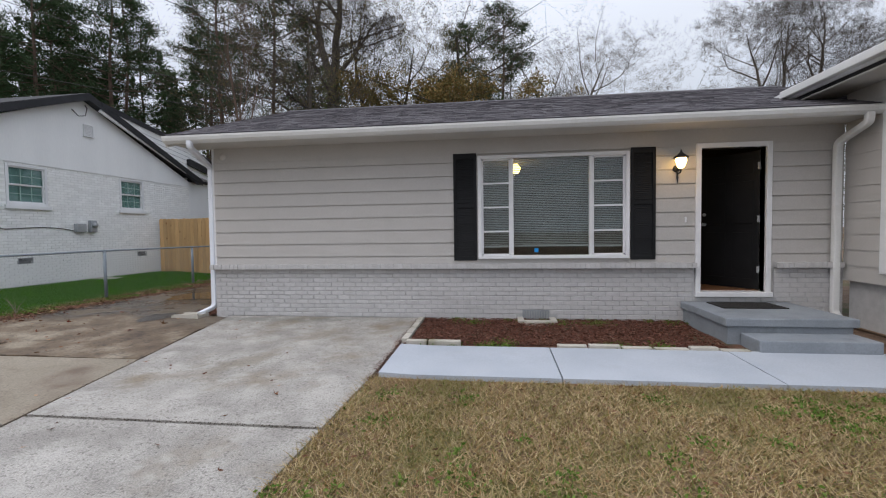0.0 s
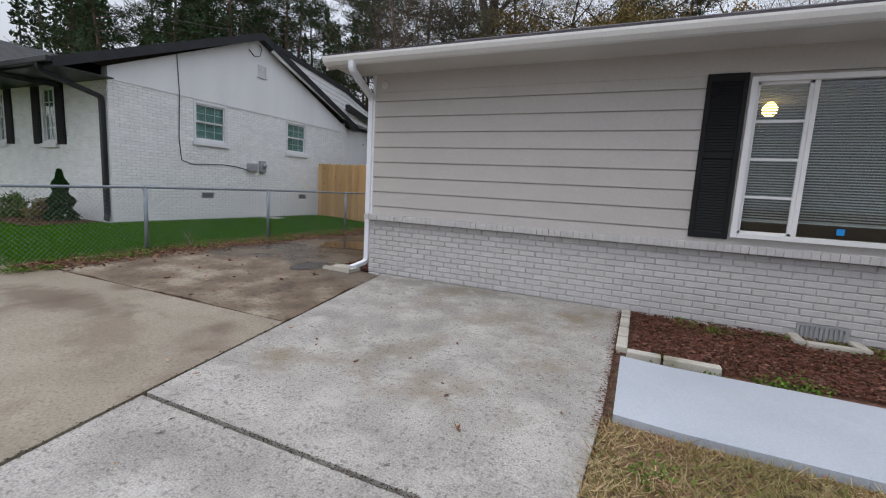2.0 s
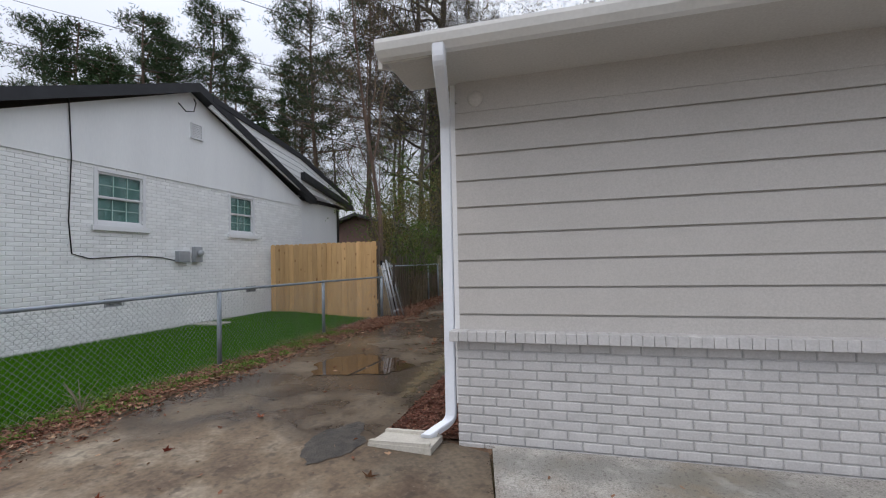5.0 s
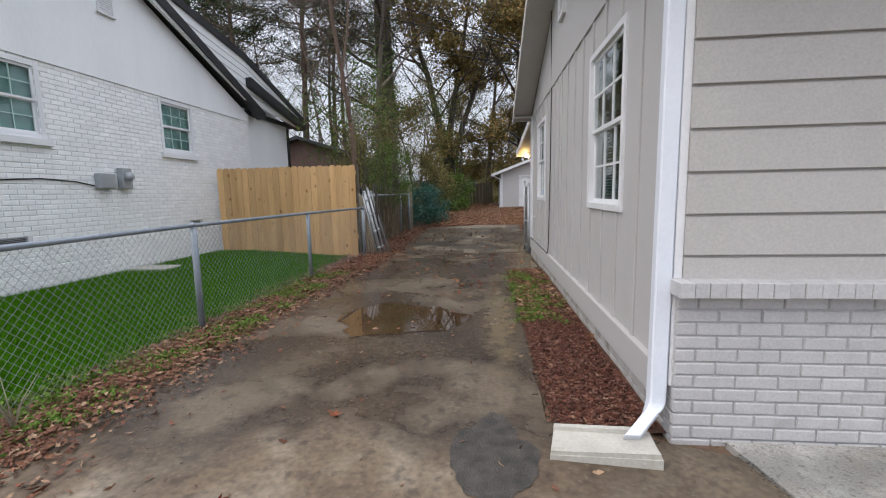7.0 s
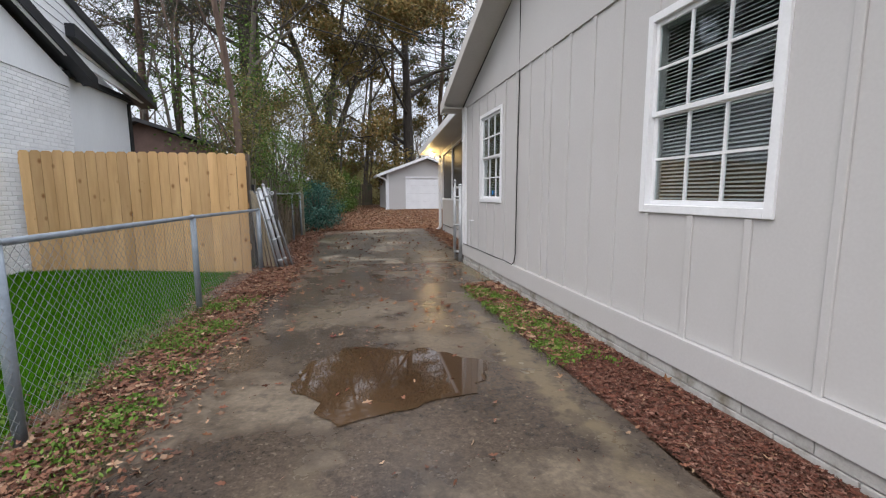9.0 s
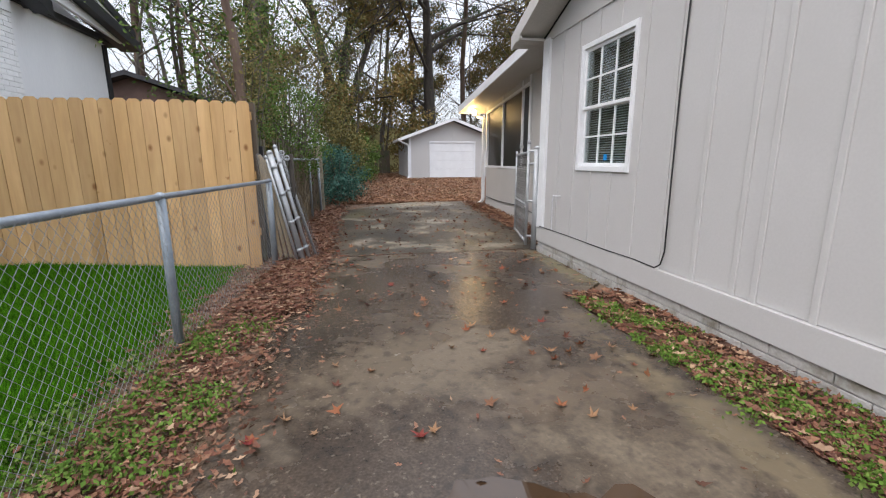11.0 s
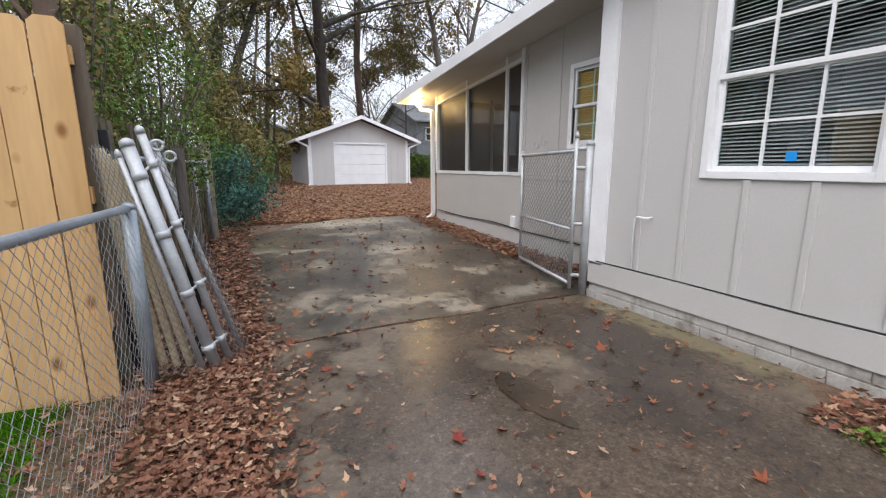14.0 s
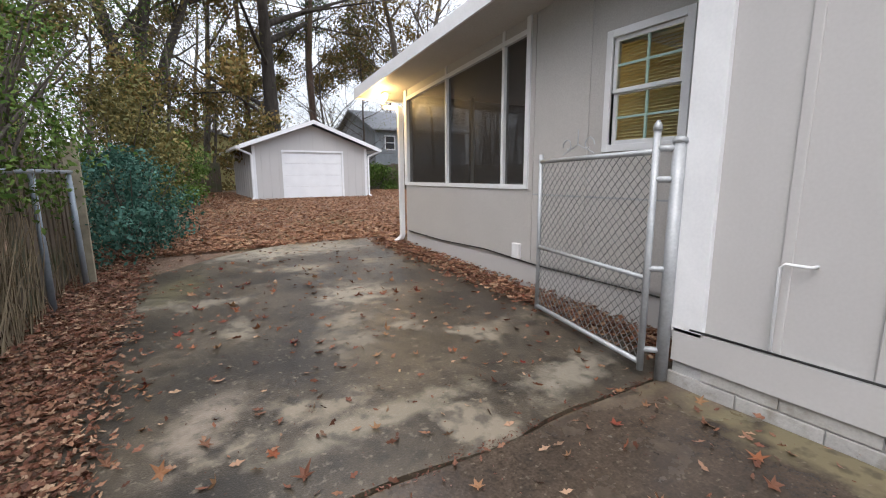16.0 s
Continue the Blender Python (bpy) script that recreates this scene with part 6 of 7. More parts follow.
# chain-link gate at the house, standing open towards the yard
gt = empty("wire_gate", -0.08, 7.3, 0, "open galvanised chain-link gate hung at the house corner", "gate")
HP, EP = Vector((-0.10, 7.30, -0.03)), Vector((0.22, 8.62, 0.0))
tube("gate_post", [(-0.035, 7.24, -0.08), (-0.035, 7.24, 1.43)], 0.038, M_GALV, gt, "thick hinge post", sides=14)
tube("post_cap", [(-0.035, 7.24, 1.43), (-0.035, 7.24, 1.455), (-0.035, 7.24, 1.47)], [0.044, 0.04, 0.012], M_GALV, gt)
HP = Vector((-0.12, 7.33, 0.0))
EP = Vector((0.16, 8.55, 0.0))
fr_ = lambda t, z: tuple(HP.lerp(EP, t) + Vector((0, 0, z)))
tube("upright", [fr_(0, 0.02), fr_(0, 1.50)], 0.021, M_GALV, gt, sides=10)
tube("upright_cap", [fr_(0, 1.50), fr_(0, 1.53), fr_(0, 1.56)], [0.026, 0.024, 0.008], M_GALV, gt)
tube("upright", [fr_(1, 0.05), fr_(1, 1.42)], 0.019, M_GALV, gt, sides=10)
tube("gate_rail", [fr_(0, 1.38), fr_(1, 1.36)], 0.018, M_GALV, gt)
tube("gate_rail", [fr_(0, 0.62), fr_(1, 0.62)], 0.016, M_GALV, gt)
tube("gate_rail", [fr_(0, 0.07), fr_(1, 0.08)], 0.018, M_GALV, gt)
for z in (0.16, 0.68, 1.22, 1.40):
    tube("hinge", [(-0.035, 7.24, z), fr_(0, z)], 0.02, M_GALV, gt, "steel hinge band")
w = Pile()
chain_link(w, (HP.x, HP.y + 0.02), (EP.x, EP.y - 0.02), 0.10, 0.10, 1.26, 0.068, 0.0032)
w.make("wire_mesh", M_WIRE, gt, "woven galvanised wire mesh")
sc = Pile()
for s in (1, -1):
    pts = []
    for k in range(26):
        a = k / 25 * 5.2
        r = 0.065 * (1 - k / 34)
        t = 0.60 + s * 0.10
        c = Vector(fr_(t, 1.46))
        dirv = (EP - HP).normalized()
        pts.append(tuple(c + dirv * (s * r * math.cos(a)) + Vector((0, 0, r * math.sin(a)))))
    sc.tube(pts, 0.005, 5)
sc.tube([fr_(0.45, 1.40), fr_(0.6, 1.47), fr_(0.75, 1.40)], 0.005, 5)
sc.tube([fr_(0.6, 1.47), fr_(0.6, 1.58)], 0.005, 5)
sc.make("scroll", M_GALV, gt, "bent wire scroll ornament on the gate")
under(gt)

# ---- garage ----
GY, GX0, GX1, GG = 22.56, -0.08, 4.20, 0.42
gw = tagged(boxes("garage_wall", [(GX0, 0.91, GY, GY + 0.12, 0.3, 2.35), (3.23, GX1, GY, GY + 0.12, 0.3, 2.35), (0.91, 3.23, GY, GY + 0.12, 2.19, 2.35), (GX0, GX0 + 0.12, GY + 0.12, 28.0, 0.3, 2.35), (GX1 - 0.12, GX1, GY + 0.12, 28.0, 0.3, 2.35), (GX0, GX1, 28.0, 28.12, 0.3, 2.35)], M_PANEL), "light grey board siding of the detached garage", "wall", kind="structure")
gpk = (GX0 + GX1) / 2
prism("garage_gable", [(GX0, 2.35), (GX1, 2.35), (gpk, 3.12)], "y", GY, GY + 0.12, M_PANEL, gw)
for k, x in enumerate([0.2, 0.5, 0.8, 3.42, 3.72, 4.0]):
    boxes("batten", [(x, x + 0.03, GY - 0.012, GY, 0.42, 2.35)], M_PANEL, gw)
for x in (1.1, 1.6, 2.06, 2.5, 3.0):
    boxes("batten", [(x, x + 0.03, GY - 0.012, GY, 2.24, 2.35 + 0.36 * (2.14 - abs(x - gpk)) - 0.06)], M_PANEL, gw)
for k in range(9):
    boxes("batten", [(GX0 - 0.012, GX0, GY + 0.5 + k * 0.6, GY + 0.53 + k * 0.6, 0.42, 2.3)], M_PANEL, gw)
boxes("corner_board", [(GX0 - 0.015, GX0 + 0.09, GY - 0.018, GY, 0.40, 2.3), (GX1 - 0.09, GX1 + 0.015, GY - 0.018, GY, 0.40, 2.3)], M_WHITE, gw)
gd = empty("garage_door", 2.07, GY, 0.43, "white sectional garage door, shut", "garage door")
for k in range(4):
    boxes("door_panel", [(0.98, 3.16, GY + 0.03, GY + 0.06, 0.43 + k * 0.425, 0.43 + (k + 1) * 0.425 - 0.006)], M_WHITE, gd, "", 0.004)
boxes("door_frame", [(0.91, 0.98, GY - 0.02, GY + 0.05, 0.42, 2.19), (3.16, 3.23, GY - 0.02, GY + 0.05, 0.42, 2.19), (0.98, 3.16, GY - 0.02, GY + 0.05, 2.12, 2.19)], M_WHITE, gd)
under(gd)
gr = empty("garage_roof", 2.07, 25, 2.5, "grey shingled garage roof with white rakes", "roof", kind="structure")
gzf = lambda x: 3.26 - 0.37 * abs(x - gpk)
prism("roof_deck", [(GX0 - 0.42, gzf(GX0 - 0.42) - 0.05), (gpk, 3.21), (GX1 + 0.42, gzf(GX1 + 0.42) - 0.05), (GX1 + 0.42, gzf(GX1 + 0.42) + 0.03), (gpk, 3.29), (GX0 - 0.42, gzf(GX0 - 0.42) + 0.03)], "y", GY - 0.32, 28.4, M_ROOFGREY, gr)
for a, b in ((GX0 - 0.44, gpk), (gpk, GX1 + 0.44)):
    prism("rake_board", [(a, gzf(a) - 0.12), (b, gzf(b) - 0.12), (b, gzf(b) + 0.02), (a, gzf(a) + 0.02)], "y", GY - 0.35, GY - 0.32, M_WHITE, gr)
boxes("gutter", [(GX0 - 0.56, GX0 - 0.44, GY - 0.3, 28.3, gzf(GX0 - 0.44) - 0.12, gzf(GX0 - 0.44) - 0.01), (GX1 + 0.44, GX1 + 0.56, GY - 0.3, 28.3, gzf(GX0 - 0.44) - 0.12, gzf(GX0 - 0.44) - 0.01)], M_WHITE, gr, "white gutter", 0.015)
under(gr)
downspout("downspout", [(GX0 - 0.5, GY - 0.2, 2.28), (GX0 - 0.5, GY - 0.2, 2.2), (GX0 - 0.05, GY - 0.06, 2.0), (GX0 - 0.05, GY - 0.06, 0.5), (GX0 - 0.1, GY - 0.15, 0.43)], 0.08, 0.065, M_WHITE, "white downspout at the garage corner")
downspout("downspout", [(GX1 + 0.5, GY - 0.2, 2.28), (GX1 + 0.5, GY - 0.2, 2.2), (GX1 + 0.05, GY - 0.06, 2.0), (GX1 + 0.05, GY - 0.06, 0.5), (GX1 + 0.1, GY - 0.15, 0.43)], 0.08, 0.065, M_WHITE, "white downspout at the garage corner")

# ---- houses beyond ----
def far_house(name, x0, x1, y0, y1, h, pitch, mat, roofmat, label, z=0.3, axis="x", wins=()):
    r = empty(name, (x0 + x1) / 2, y0, z, label, "house")
    boxes("wall", [(x0, x1, y0, y1, z - 0.3, z + h)], mat, r)
    if axis == "x":
        m = (y0 + y1) / 2
        prism("roof", [(y0 - 0.5, z + h), (m, z + h + pitch), (y1 + 0.5, z + h), (y1 + 0.5, z + h + 0.12), (m, z + h + pitch + 0.14), (y0 - 0.5, z + h + 0.12)], "x", x0 - 0.4, x1 + 0.4, roofmat, r)
        prism("gable", [(y0, z + h), (y1, z + h), (m, z + h + pitch)], "x", x0, x1, mat, r)
    else:
        m = (x0 + x1) / 2
        prism("roof", [(x0 - 0.5, z + h), (m, z + h + pitch), (x1 + 0.5, z + h), (x1 + 0.5, z + h + 0.12), (m, z + h + pitch + 0.14), (x0 - 0.5, z + h + 0.12)], "y", y0 - 0.4, y1 + 0.4, roofmat, r)
        prism("gable", [(x0, z + h), (x1, z + h), (m, z + h + pitch)], "y", y0, y1, mat, r)
    for a, b, c, d in wins:
        wdw = boxes("window", [(a, b, y0 - 0.04, y0 - 0.002, c, d)], M_WHITE, r)
        boxes("pane", [(a + 0.08, b - 0.08, y0 - 0.05, y0 - 0.042, c + 0.08, (c + d) / 2 - 0.03), (a + 0.08, b - 0.08, y0 - 0.05, y0 - 0.042, (c + d) / 2 + 0.03, d - 0.08)], M_BLACK, wdw)
    return under(r)


far_house("brown_house", -12.5, -6.6, 17.5, 24, 2.5, 1.1, M_NDARK, M_NSHINGLE, "dark brown house behind the white one", axis="y")
far_house("yellow_house", -3.6, 2.6, 37, 44, 2.6, 1.2, M_YELLOW, M_ROOFGREY, "pale yellow house beyond the trees", axis="y", wins=((0.4, 1.2, 1.7, 2.6), (-2.6, -1.8, 1.7, 2.6)))
far_house("low_house", -10, -3.9, 38, 44, 2.0, 0.7, M_GREYHOUSE, M_ROOFGREY, "low house with a pale roof beyond the yard")
far_house("grey_house", 9.5, 17, 34, 42, 4.0, 1.7, M_GREYHOUSE, M_ROOFGREY, "grey lap-sided two-storey house past the back fence", wins=((10.2, 11.0, 3.0, 4.0),))
bfz = empty("back_fence", 5, 30, 0.43, "dark weathered wood fence across the back", "fence")
for a, b in ((-16, -0.6), (4.6, 22)):
    x = a
    while x < b:
        boxes("picket", [(x, x + 0.24, 31.0, 31.03, 0.4, 1.95 + rng.uniform(-0.05, 0.05))], M_OLDWOOD, bfz)
        x += 0.26
under(bfz)

# ---- trees ----
def grow(pile, tips, base, direction, length, radius, level, maxlevel, rng, sides, up=0.12, wob=0.16, spread=0.75, kids=(3, 5)):
    """One limb and what branches from it."""
    n = 7 if level == 0 else (4 if level < 3 else 3)
    pts, rad = [Vector(base)], [radius]
    d = Vector(direction).normalized()
    for i in range(n):
        d = (d + Vector((rng.gauss(0, wob), rng.gauss(0, wob), rng.gauss(0, wob * 0.6) + up)) * (0.5 if level == 0 else 1.0)).normalized()
        pts.append(pts[-1] + d * (length / n))
        rad.append(radius * (1 - (0.86 if level == 0 else 0.82) * (i + 1) / n))
    pile.tube(pts, rad, max(3, sides - 2 * level), False)
    if level >= maxlevel:
        tips.extend(pts[1:])
        return
    k = rng.randint(*kids) + (7 if level == 0 else 0)
    for j in range(k):
        t = (0.14 + 0.84 * (j + rng.random()) / k) if level == 0 else rng.uniform(0.25, 1.0)
        f = t * n
        i = min(int(f), n - 1)
        p = pts[i].lerp(pts[i + 1], f - i)
        r = (rad[i] + (rad[i + 1] - rad[i]) * (f - i)) * rng.uniform(0.42, 0.66)
        if level == 0 and t < 0.4:
            r *= 0.55
        dd = (pts[i + 1] - pts[i]).normalized()
        a = Vector((rng.gauss(0, 1), rng.gauss(0, 1), rng.gauss(0, 0.5)))
        a = (a - dd * a.dot(dd)).normalized()
        q = (dd * (1 - spread * 0.55) + a * spread).normalized()
        grow(pile, tips, p, q, length * rng.uniform(0.42, 0.66) * (1.05 - 0.35 * t if level == 0 else 1), r, level + 1, maxlevel, rng, sides, up * 0.9, wob * 1.15, spread, kids)


def leaf_quad(pile, p, s, rng):
    u = Vector((rng.gauss(0, 1), rng.gauss(0, 1), rng.gauss(0, 1))).normalized()
    v = u.cross(Vector((rng.gauss(0, 1), rng.gauss(0, 1), rng.gauss(0, 1)))).normalized()
    k = len(pile.v)
    for a, b in ((-1, 0), (0, -0.55), (1, 0), (0, 0.55)):
        q = p + u * (a * s) + v * (b * s)
        pile.v.append((q.x, q.y, q.z))
    pile.f.append((k, k + 1, k + 2, k + 3))


def tree(x, y, height, radius, seed, mat=None, leafmat=None, leaves=0, leafsize=0.05, lean=(0, 0), maxlevel=4, label="", forks=(), name="bare_tree", kids=(3, 5), up=0.12, spread=0.75, cloud=0.35, ivy=0, twigs=0, fork_at=0.22, wob=0.12, leaf_top=99):
    rng = random.Random(seed)
    z = gz(x, y) - 0.1
    root = empty(name, x, y, z, label or "leafless winter tree with fine grey twigs", "tree")
    p, tips = Pile(), []
    if forks:
        fh = height * fork_at
        top = Vector((x + lean[0] * fh, y + lean[1] * fh, z + fh))
        p.tube([(x, y, z), (x + lean[0] * fh * 0.5 + 0.06, y + lean[1] * fh * 0.5, z + fh * 0.5), tuple(top)], [radius * 1.25, radius, radius * 0.9], 12, False)
        if fork_at > 0.3:
            for k in range(6):
                hz = fh * rng.uniform(0.35, 0.92)
                a = rng.uniform(0, 6.283)
                grow(p, tips, (x, y, z + hz), (math.cos(a), math.sin(a), 0.25), height * rng.uniform(0.14, 0.24), radius * 0.22, 1, maxlevel, rng, 10, up, 0.2, spread, kids)
        for dx, dz, k in forks:
            grow(p, tips, top - Vector((0, 0, 0.1)), (dx, rng.uniform(-0.1, 0.1), dz), height * (0.86 - fork_at) * k, radius * 0.66 * k, 0, maxlevel, rng, 12, up, 0.17, spread, kids)
    else:
        p.tube([(x, y, z), (x, y, z + 0.35)], [radius * 1.35, radius * 1.02], 12, False)
        grow(p, tips, (x, y, z + 0.3), (lean[0], lean[1], 1), height, radius, 0, maxlevel, rng, 12, up, wob, spread, kids)
    tw = Pile()
    for t in tips if twigs else ():
        for k in range(twigs):
            d = Vector((rng.gauss(0, 1), rng.gauss(0, 1), rng.gauss(0.5, 0.8))).normalized() * rng.uniform(0.25, 0.7)
            w = d.cross(Vector((rng.gauss(0, 1), rng.gauss(0, 1), rng.gauss(0, 1)))).normalized() * 0.007
            kk = len(tw.v)
            tw.v.extend([tuple(t - w), tuple(t + w), tuple(t + d)])
            tw.f.append((kk, kk + 1, kk + 2))
    p.make("trunk", mat or M_BARK, root, "trunk and branching limbs", True)
    if twigs:
        tw.make("twigs", mat or M_BARK, root, "fine bare twigs", kind="stuff")
    if leaves and leafmat:
        q = Pile()
        tips = [t for t in tips if t.z < leaf_top]
        for k in range(leaves):
            t = tips[rng.randrange(len(tips))]
            leaf_quad(q, t + Vector((rng.gauss(0, cloud), rng.gauss(0, cloud), rng.gauss(0, cloud * 0.8))), leafsize * rng.uniform(0.7, 1.3), rng)
        q.make("crown", leafmat, root, "sparse small leaves")
    if ivy:
        q = Pile()
        for k in range(ivy):
            h = rng.random() ** 1.1 * height * min(0.5, fork_at + 0.08)
            a = rng.uniform(0, 6.283)
            rr = radius * 1.1 + abs(rng.gauss(0, 0.16))
            leaf_quad(q, Vector((x + lean[0] * h + rr * math.cos(a), y + lean[1] * h + rr * math.sin(a), z + h)), 0.055, rng)
        q.make("ivy", M_LEAF_GREEN, root, "ivy leaves round the trunk")
    return under(root)


def pine(x, y, height, radius, seed, start=0.45, label="", density=1.0):
    rng = random.Random(seed)
    z = gz(x, y) - 0.1
    root = empty("pine_tree", x, y, z, label or "tall pine with a bare trunk and dark ragged crown", "tree")
    p, q = Pile(), Pile()
    pts = [Vector((x, y, z))]
    for i in range(8):
        pts.append(pts[-1] + Vector((rng.gauss(0, 0.12), rng.gauss(0, 0.12), height / 8)))
    p.tube(pts, [radius * (1 - 0.85 * i / 8) for i in range(9)], 10, False)
    n = int(58 * density)
    for k in range(n):
        t = start + (1 - start) * (k + rng.random()) / n
        f = t * 8
        i = min(int(f), 7)
        b = pts[i].lerp(pts[i + 1], f - i)
        a = rng.uniform(0, 6.283)
        L = height * 0.24 * (1.15 - t) / (1.15 - start) * rng.uniform(0.55, 1.25) + 0.5
        d = Vector((math.cos(a), math.sin(a), rng.uniform(-0.05, 0.35)))
        br = [b, b + d * L * 0.5, b + d * L + Vector((0, 0, L * 0.12))]
        p.tube(br, [0.05, 0.03, 0.012], 4, False)
        for m in range(8):
            c = b.lerp(br[2], rng.uniform(0.35, 1.05)) + Vector((rng.gauss(0, 0.25), rng.gauss(0, 0.25), rng.gauss(0, 0.15)))
            tw = Vector((rng.gauss(0, 0.4), rng.gauss(0, 0.4), rng.gauss(0.1, 0.15)))
            p.tube([b.lerp(br[2], 0.6), c], 0.012, 3, False)
            for e in range(22):
                s = Vector((rng.gauss(0, 1), rng.gauss(0, 1), rng.gauss(0.25, 0.8))).normalized()
                w = s.cross(Vector((rng.gauss(0, 1), rng.gauss(0, 1), rng.gauss(0, 1)))).normalized() * 0.034
                o = c + Vector((rng.gauss(0, 0.30), rng.gauss(0, 0.30), rng.gauss(0, 0.14)))
                kk = len(q.v)
                e1 = o + s * 0.32
                q.v.extend([tuple(o - w), tuple(o + w), tuple(e1)])
                q.f.append((kk, kk + 1, kk + 2))
    p.make("trunk", M_BARKPINE, root, "straight reddish-grey trunk", True)
    q.make("crown", M_NEEDLE, root, "tufts of dark needles")
    return under(root)


tree(-6.7, 23.0, 25, 0.50, 21, M_BARKDK, M_LEAF_AUT, 1500, 0.05, maxlevel=5, kids=(3, 5), cloud=0.12, forks=((-0.42, 1.0, 0.95), (0.12, 1.0, 1.0), (0.75, 0.8, 0.55)), fork_at=0.47, label="large dark forked oak behind the house, ivy round its trunk", spread=0.85, up=0.05, ivy=7000, twigs=1)
tree(-4.05, 8.0, 9.0, 0.08, 229, M_BARKPINE, M_LEAF_OLIVE, 1500, 0.026, lean=(0.02, 0.0), maxlevel=4, cloud=0.12, spread=0.4, up=0.35, label="slim light-barked tree by the fence end", kids=(3, 4), twigs=2)
tree(-5.6, 15.5, 11, 0.16, 23, M_BARK, M_LEAF_OLIVE, 5000, 0.03, maxlevel=4, kids=(3, 4), cloud=0.2, label="slender grey tree in the brush behind the fence", twigs=2)
tree(-3.25, 25.5, 19, 0.42, 24, M_BARKDK, M_LEAF_OLIVE, 14000, 0.06, maxlevel=5, kids=(3, 4), cloud=0.2, forks=((-0.28, 1.0, 1.0), (0.10, 1.0, 0.95), (0.42, 1.0, 0.8)), fork_at=0.14, label="big dark forked tree at the far end of the yard", twigs=1, ivy=2500)
tree(2.3, 30.5, 17, 0.46, 33, M_BARKDK, M_LEAF_AUT, 60000, 0.095, leaf_top=12.5, maxlevel=5, label="broad straight tree with brown autumn leaves behind the garage", cloud=0.28, kids=(3, 4), up=-0.02, spread=1.0, wob=0.03)
tree(9.6, 29, 19, 0.36, 26, M_BARK, None, 0, maxlevel=5, kids=(3, 4), forks=((-0.2, 1.0, 1.0), (0.25, 1.0, 0.95)), label="tall bare tree past the garage", twigs=1)
tree(28.5, 31, 21, 0.34, 27, M_BARK, None, 0, maxlevel=5, kids=(4, 5), forks=((-0.7, 1.0, 0.95), (-0.2, 1.0, 1.0), (0.3, 1.0, 1.0), (0.8, 0.9, 0.9)), fork_at=0.34, label="wide fan-shaped bare tree beyond the roof", twigs=1)
for i, (x, y, h, r) in enumerate([(-10.5, 27, 15, 0.16), (-13.5, 34, 17, 0.2), (-0.8, 34.5, 17, 0.2), (6.0, 37, 18, 0.2), (-1, 47, 18, 0.2), (13.5, 33, 13, 0.16), (-18, 31, 14, 0.17), (22, 36, 13, 0.17), (-10.9, 20.5, 10, 0.10), (-8.9, 18.8, 10, 0.09), (18, 42, 14, 0.17)]):
    tree(x, y, h, r, 100 + i, M_BARK, M_LEAF_AUT if i % 3 else M_LEAF_OLIVE, 1500, 0.04, cloud=0.12, maxlevel=5, kids=(3, 4), label="tall winter tree with fine twigs in the woods behind", twigs=1)
for i, (x, y, h, s) in enumerate([(-25, 24, 21, 0.25), (-28, 28, 24, 0.3), (-27, 20, 19, 0.2), (-31, 24, 20, 0.2), (-12.3, 24.5, 21, 0.42), (-35, 30, 22, 0.2), (-26, 36, 22, 0.3), (2.2, 38, 22, 0.45), (5.2, 33, 21, 0.5), (-33, 27, 22, 0.2), (-17.5, 27, 24, 0.40), (-37, 20, 20, 0.15), (-29, 17, 17, 0.15), (-33, 14, 17, 0.12), (-39, 15, 19, 0.15), (-22, 31, 21, 0.3), (-15, 37, 22, 0.4), (-30, 33, 22, 0.2), (-25, 16, 14, 0.12), (-36, 24, 19, 0.12)]):
    pine(x, y, h, 0.24, 300 + i, s)

# understorey of slim saplings and brush
rngt = random.Random(5)
for i, (x, y, h) in enumerate([(-4.6, 10.6, 3.6), (-4.5, 14.5, 4.0), (-4.2, 19.5, 5), (-2.6, 24.5, 7), (-5.5, 25, 7), (-0.6, 33, 8), (5.6, 33, 9), (8.5, 33, 8)]):
    tree(x, y, h, 0.05 + 0.006 * h, 500 + i, M_BARK, M_LEAF_OLIVE if i % 2 else M_LEAF_GREEN, 3600, 0.035, cloud=0.28, maxlevel=3, kids=(4, 5), name="sapling", label="slim sapling with small olive leaves and fine twigs", spread=0.9)

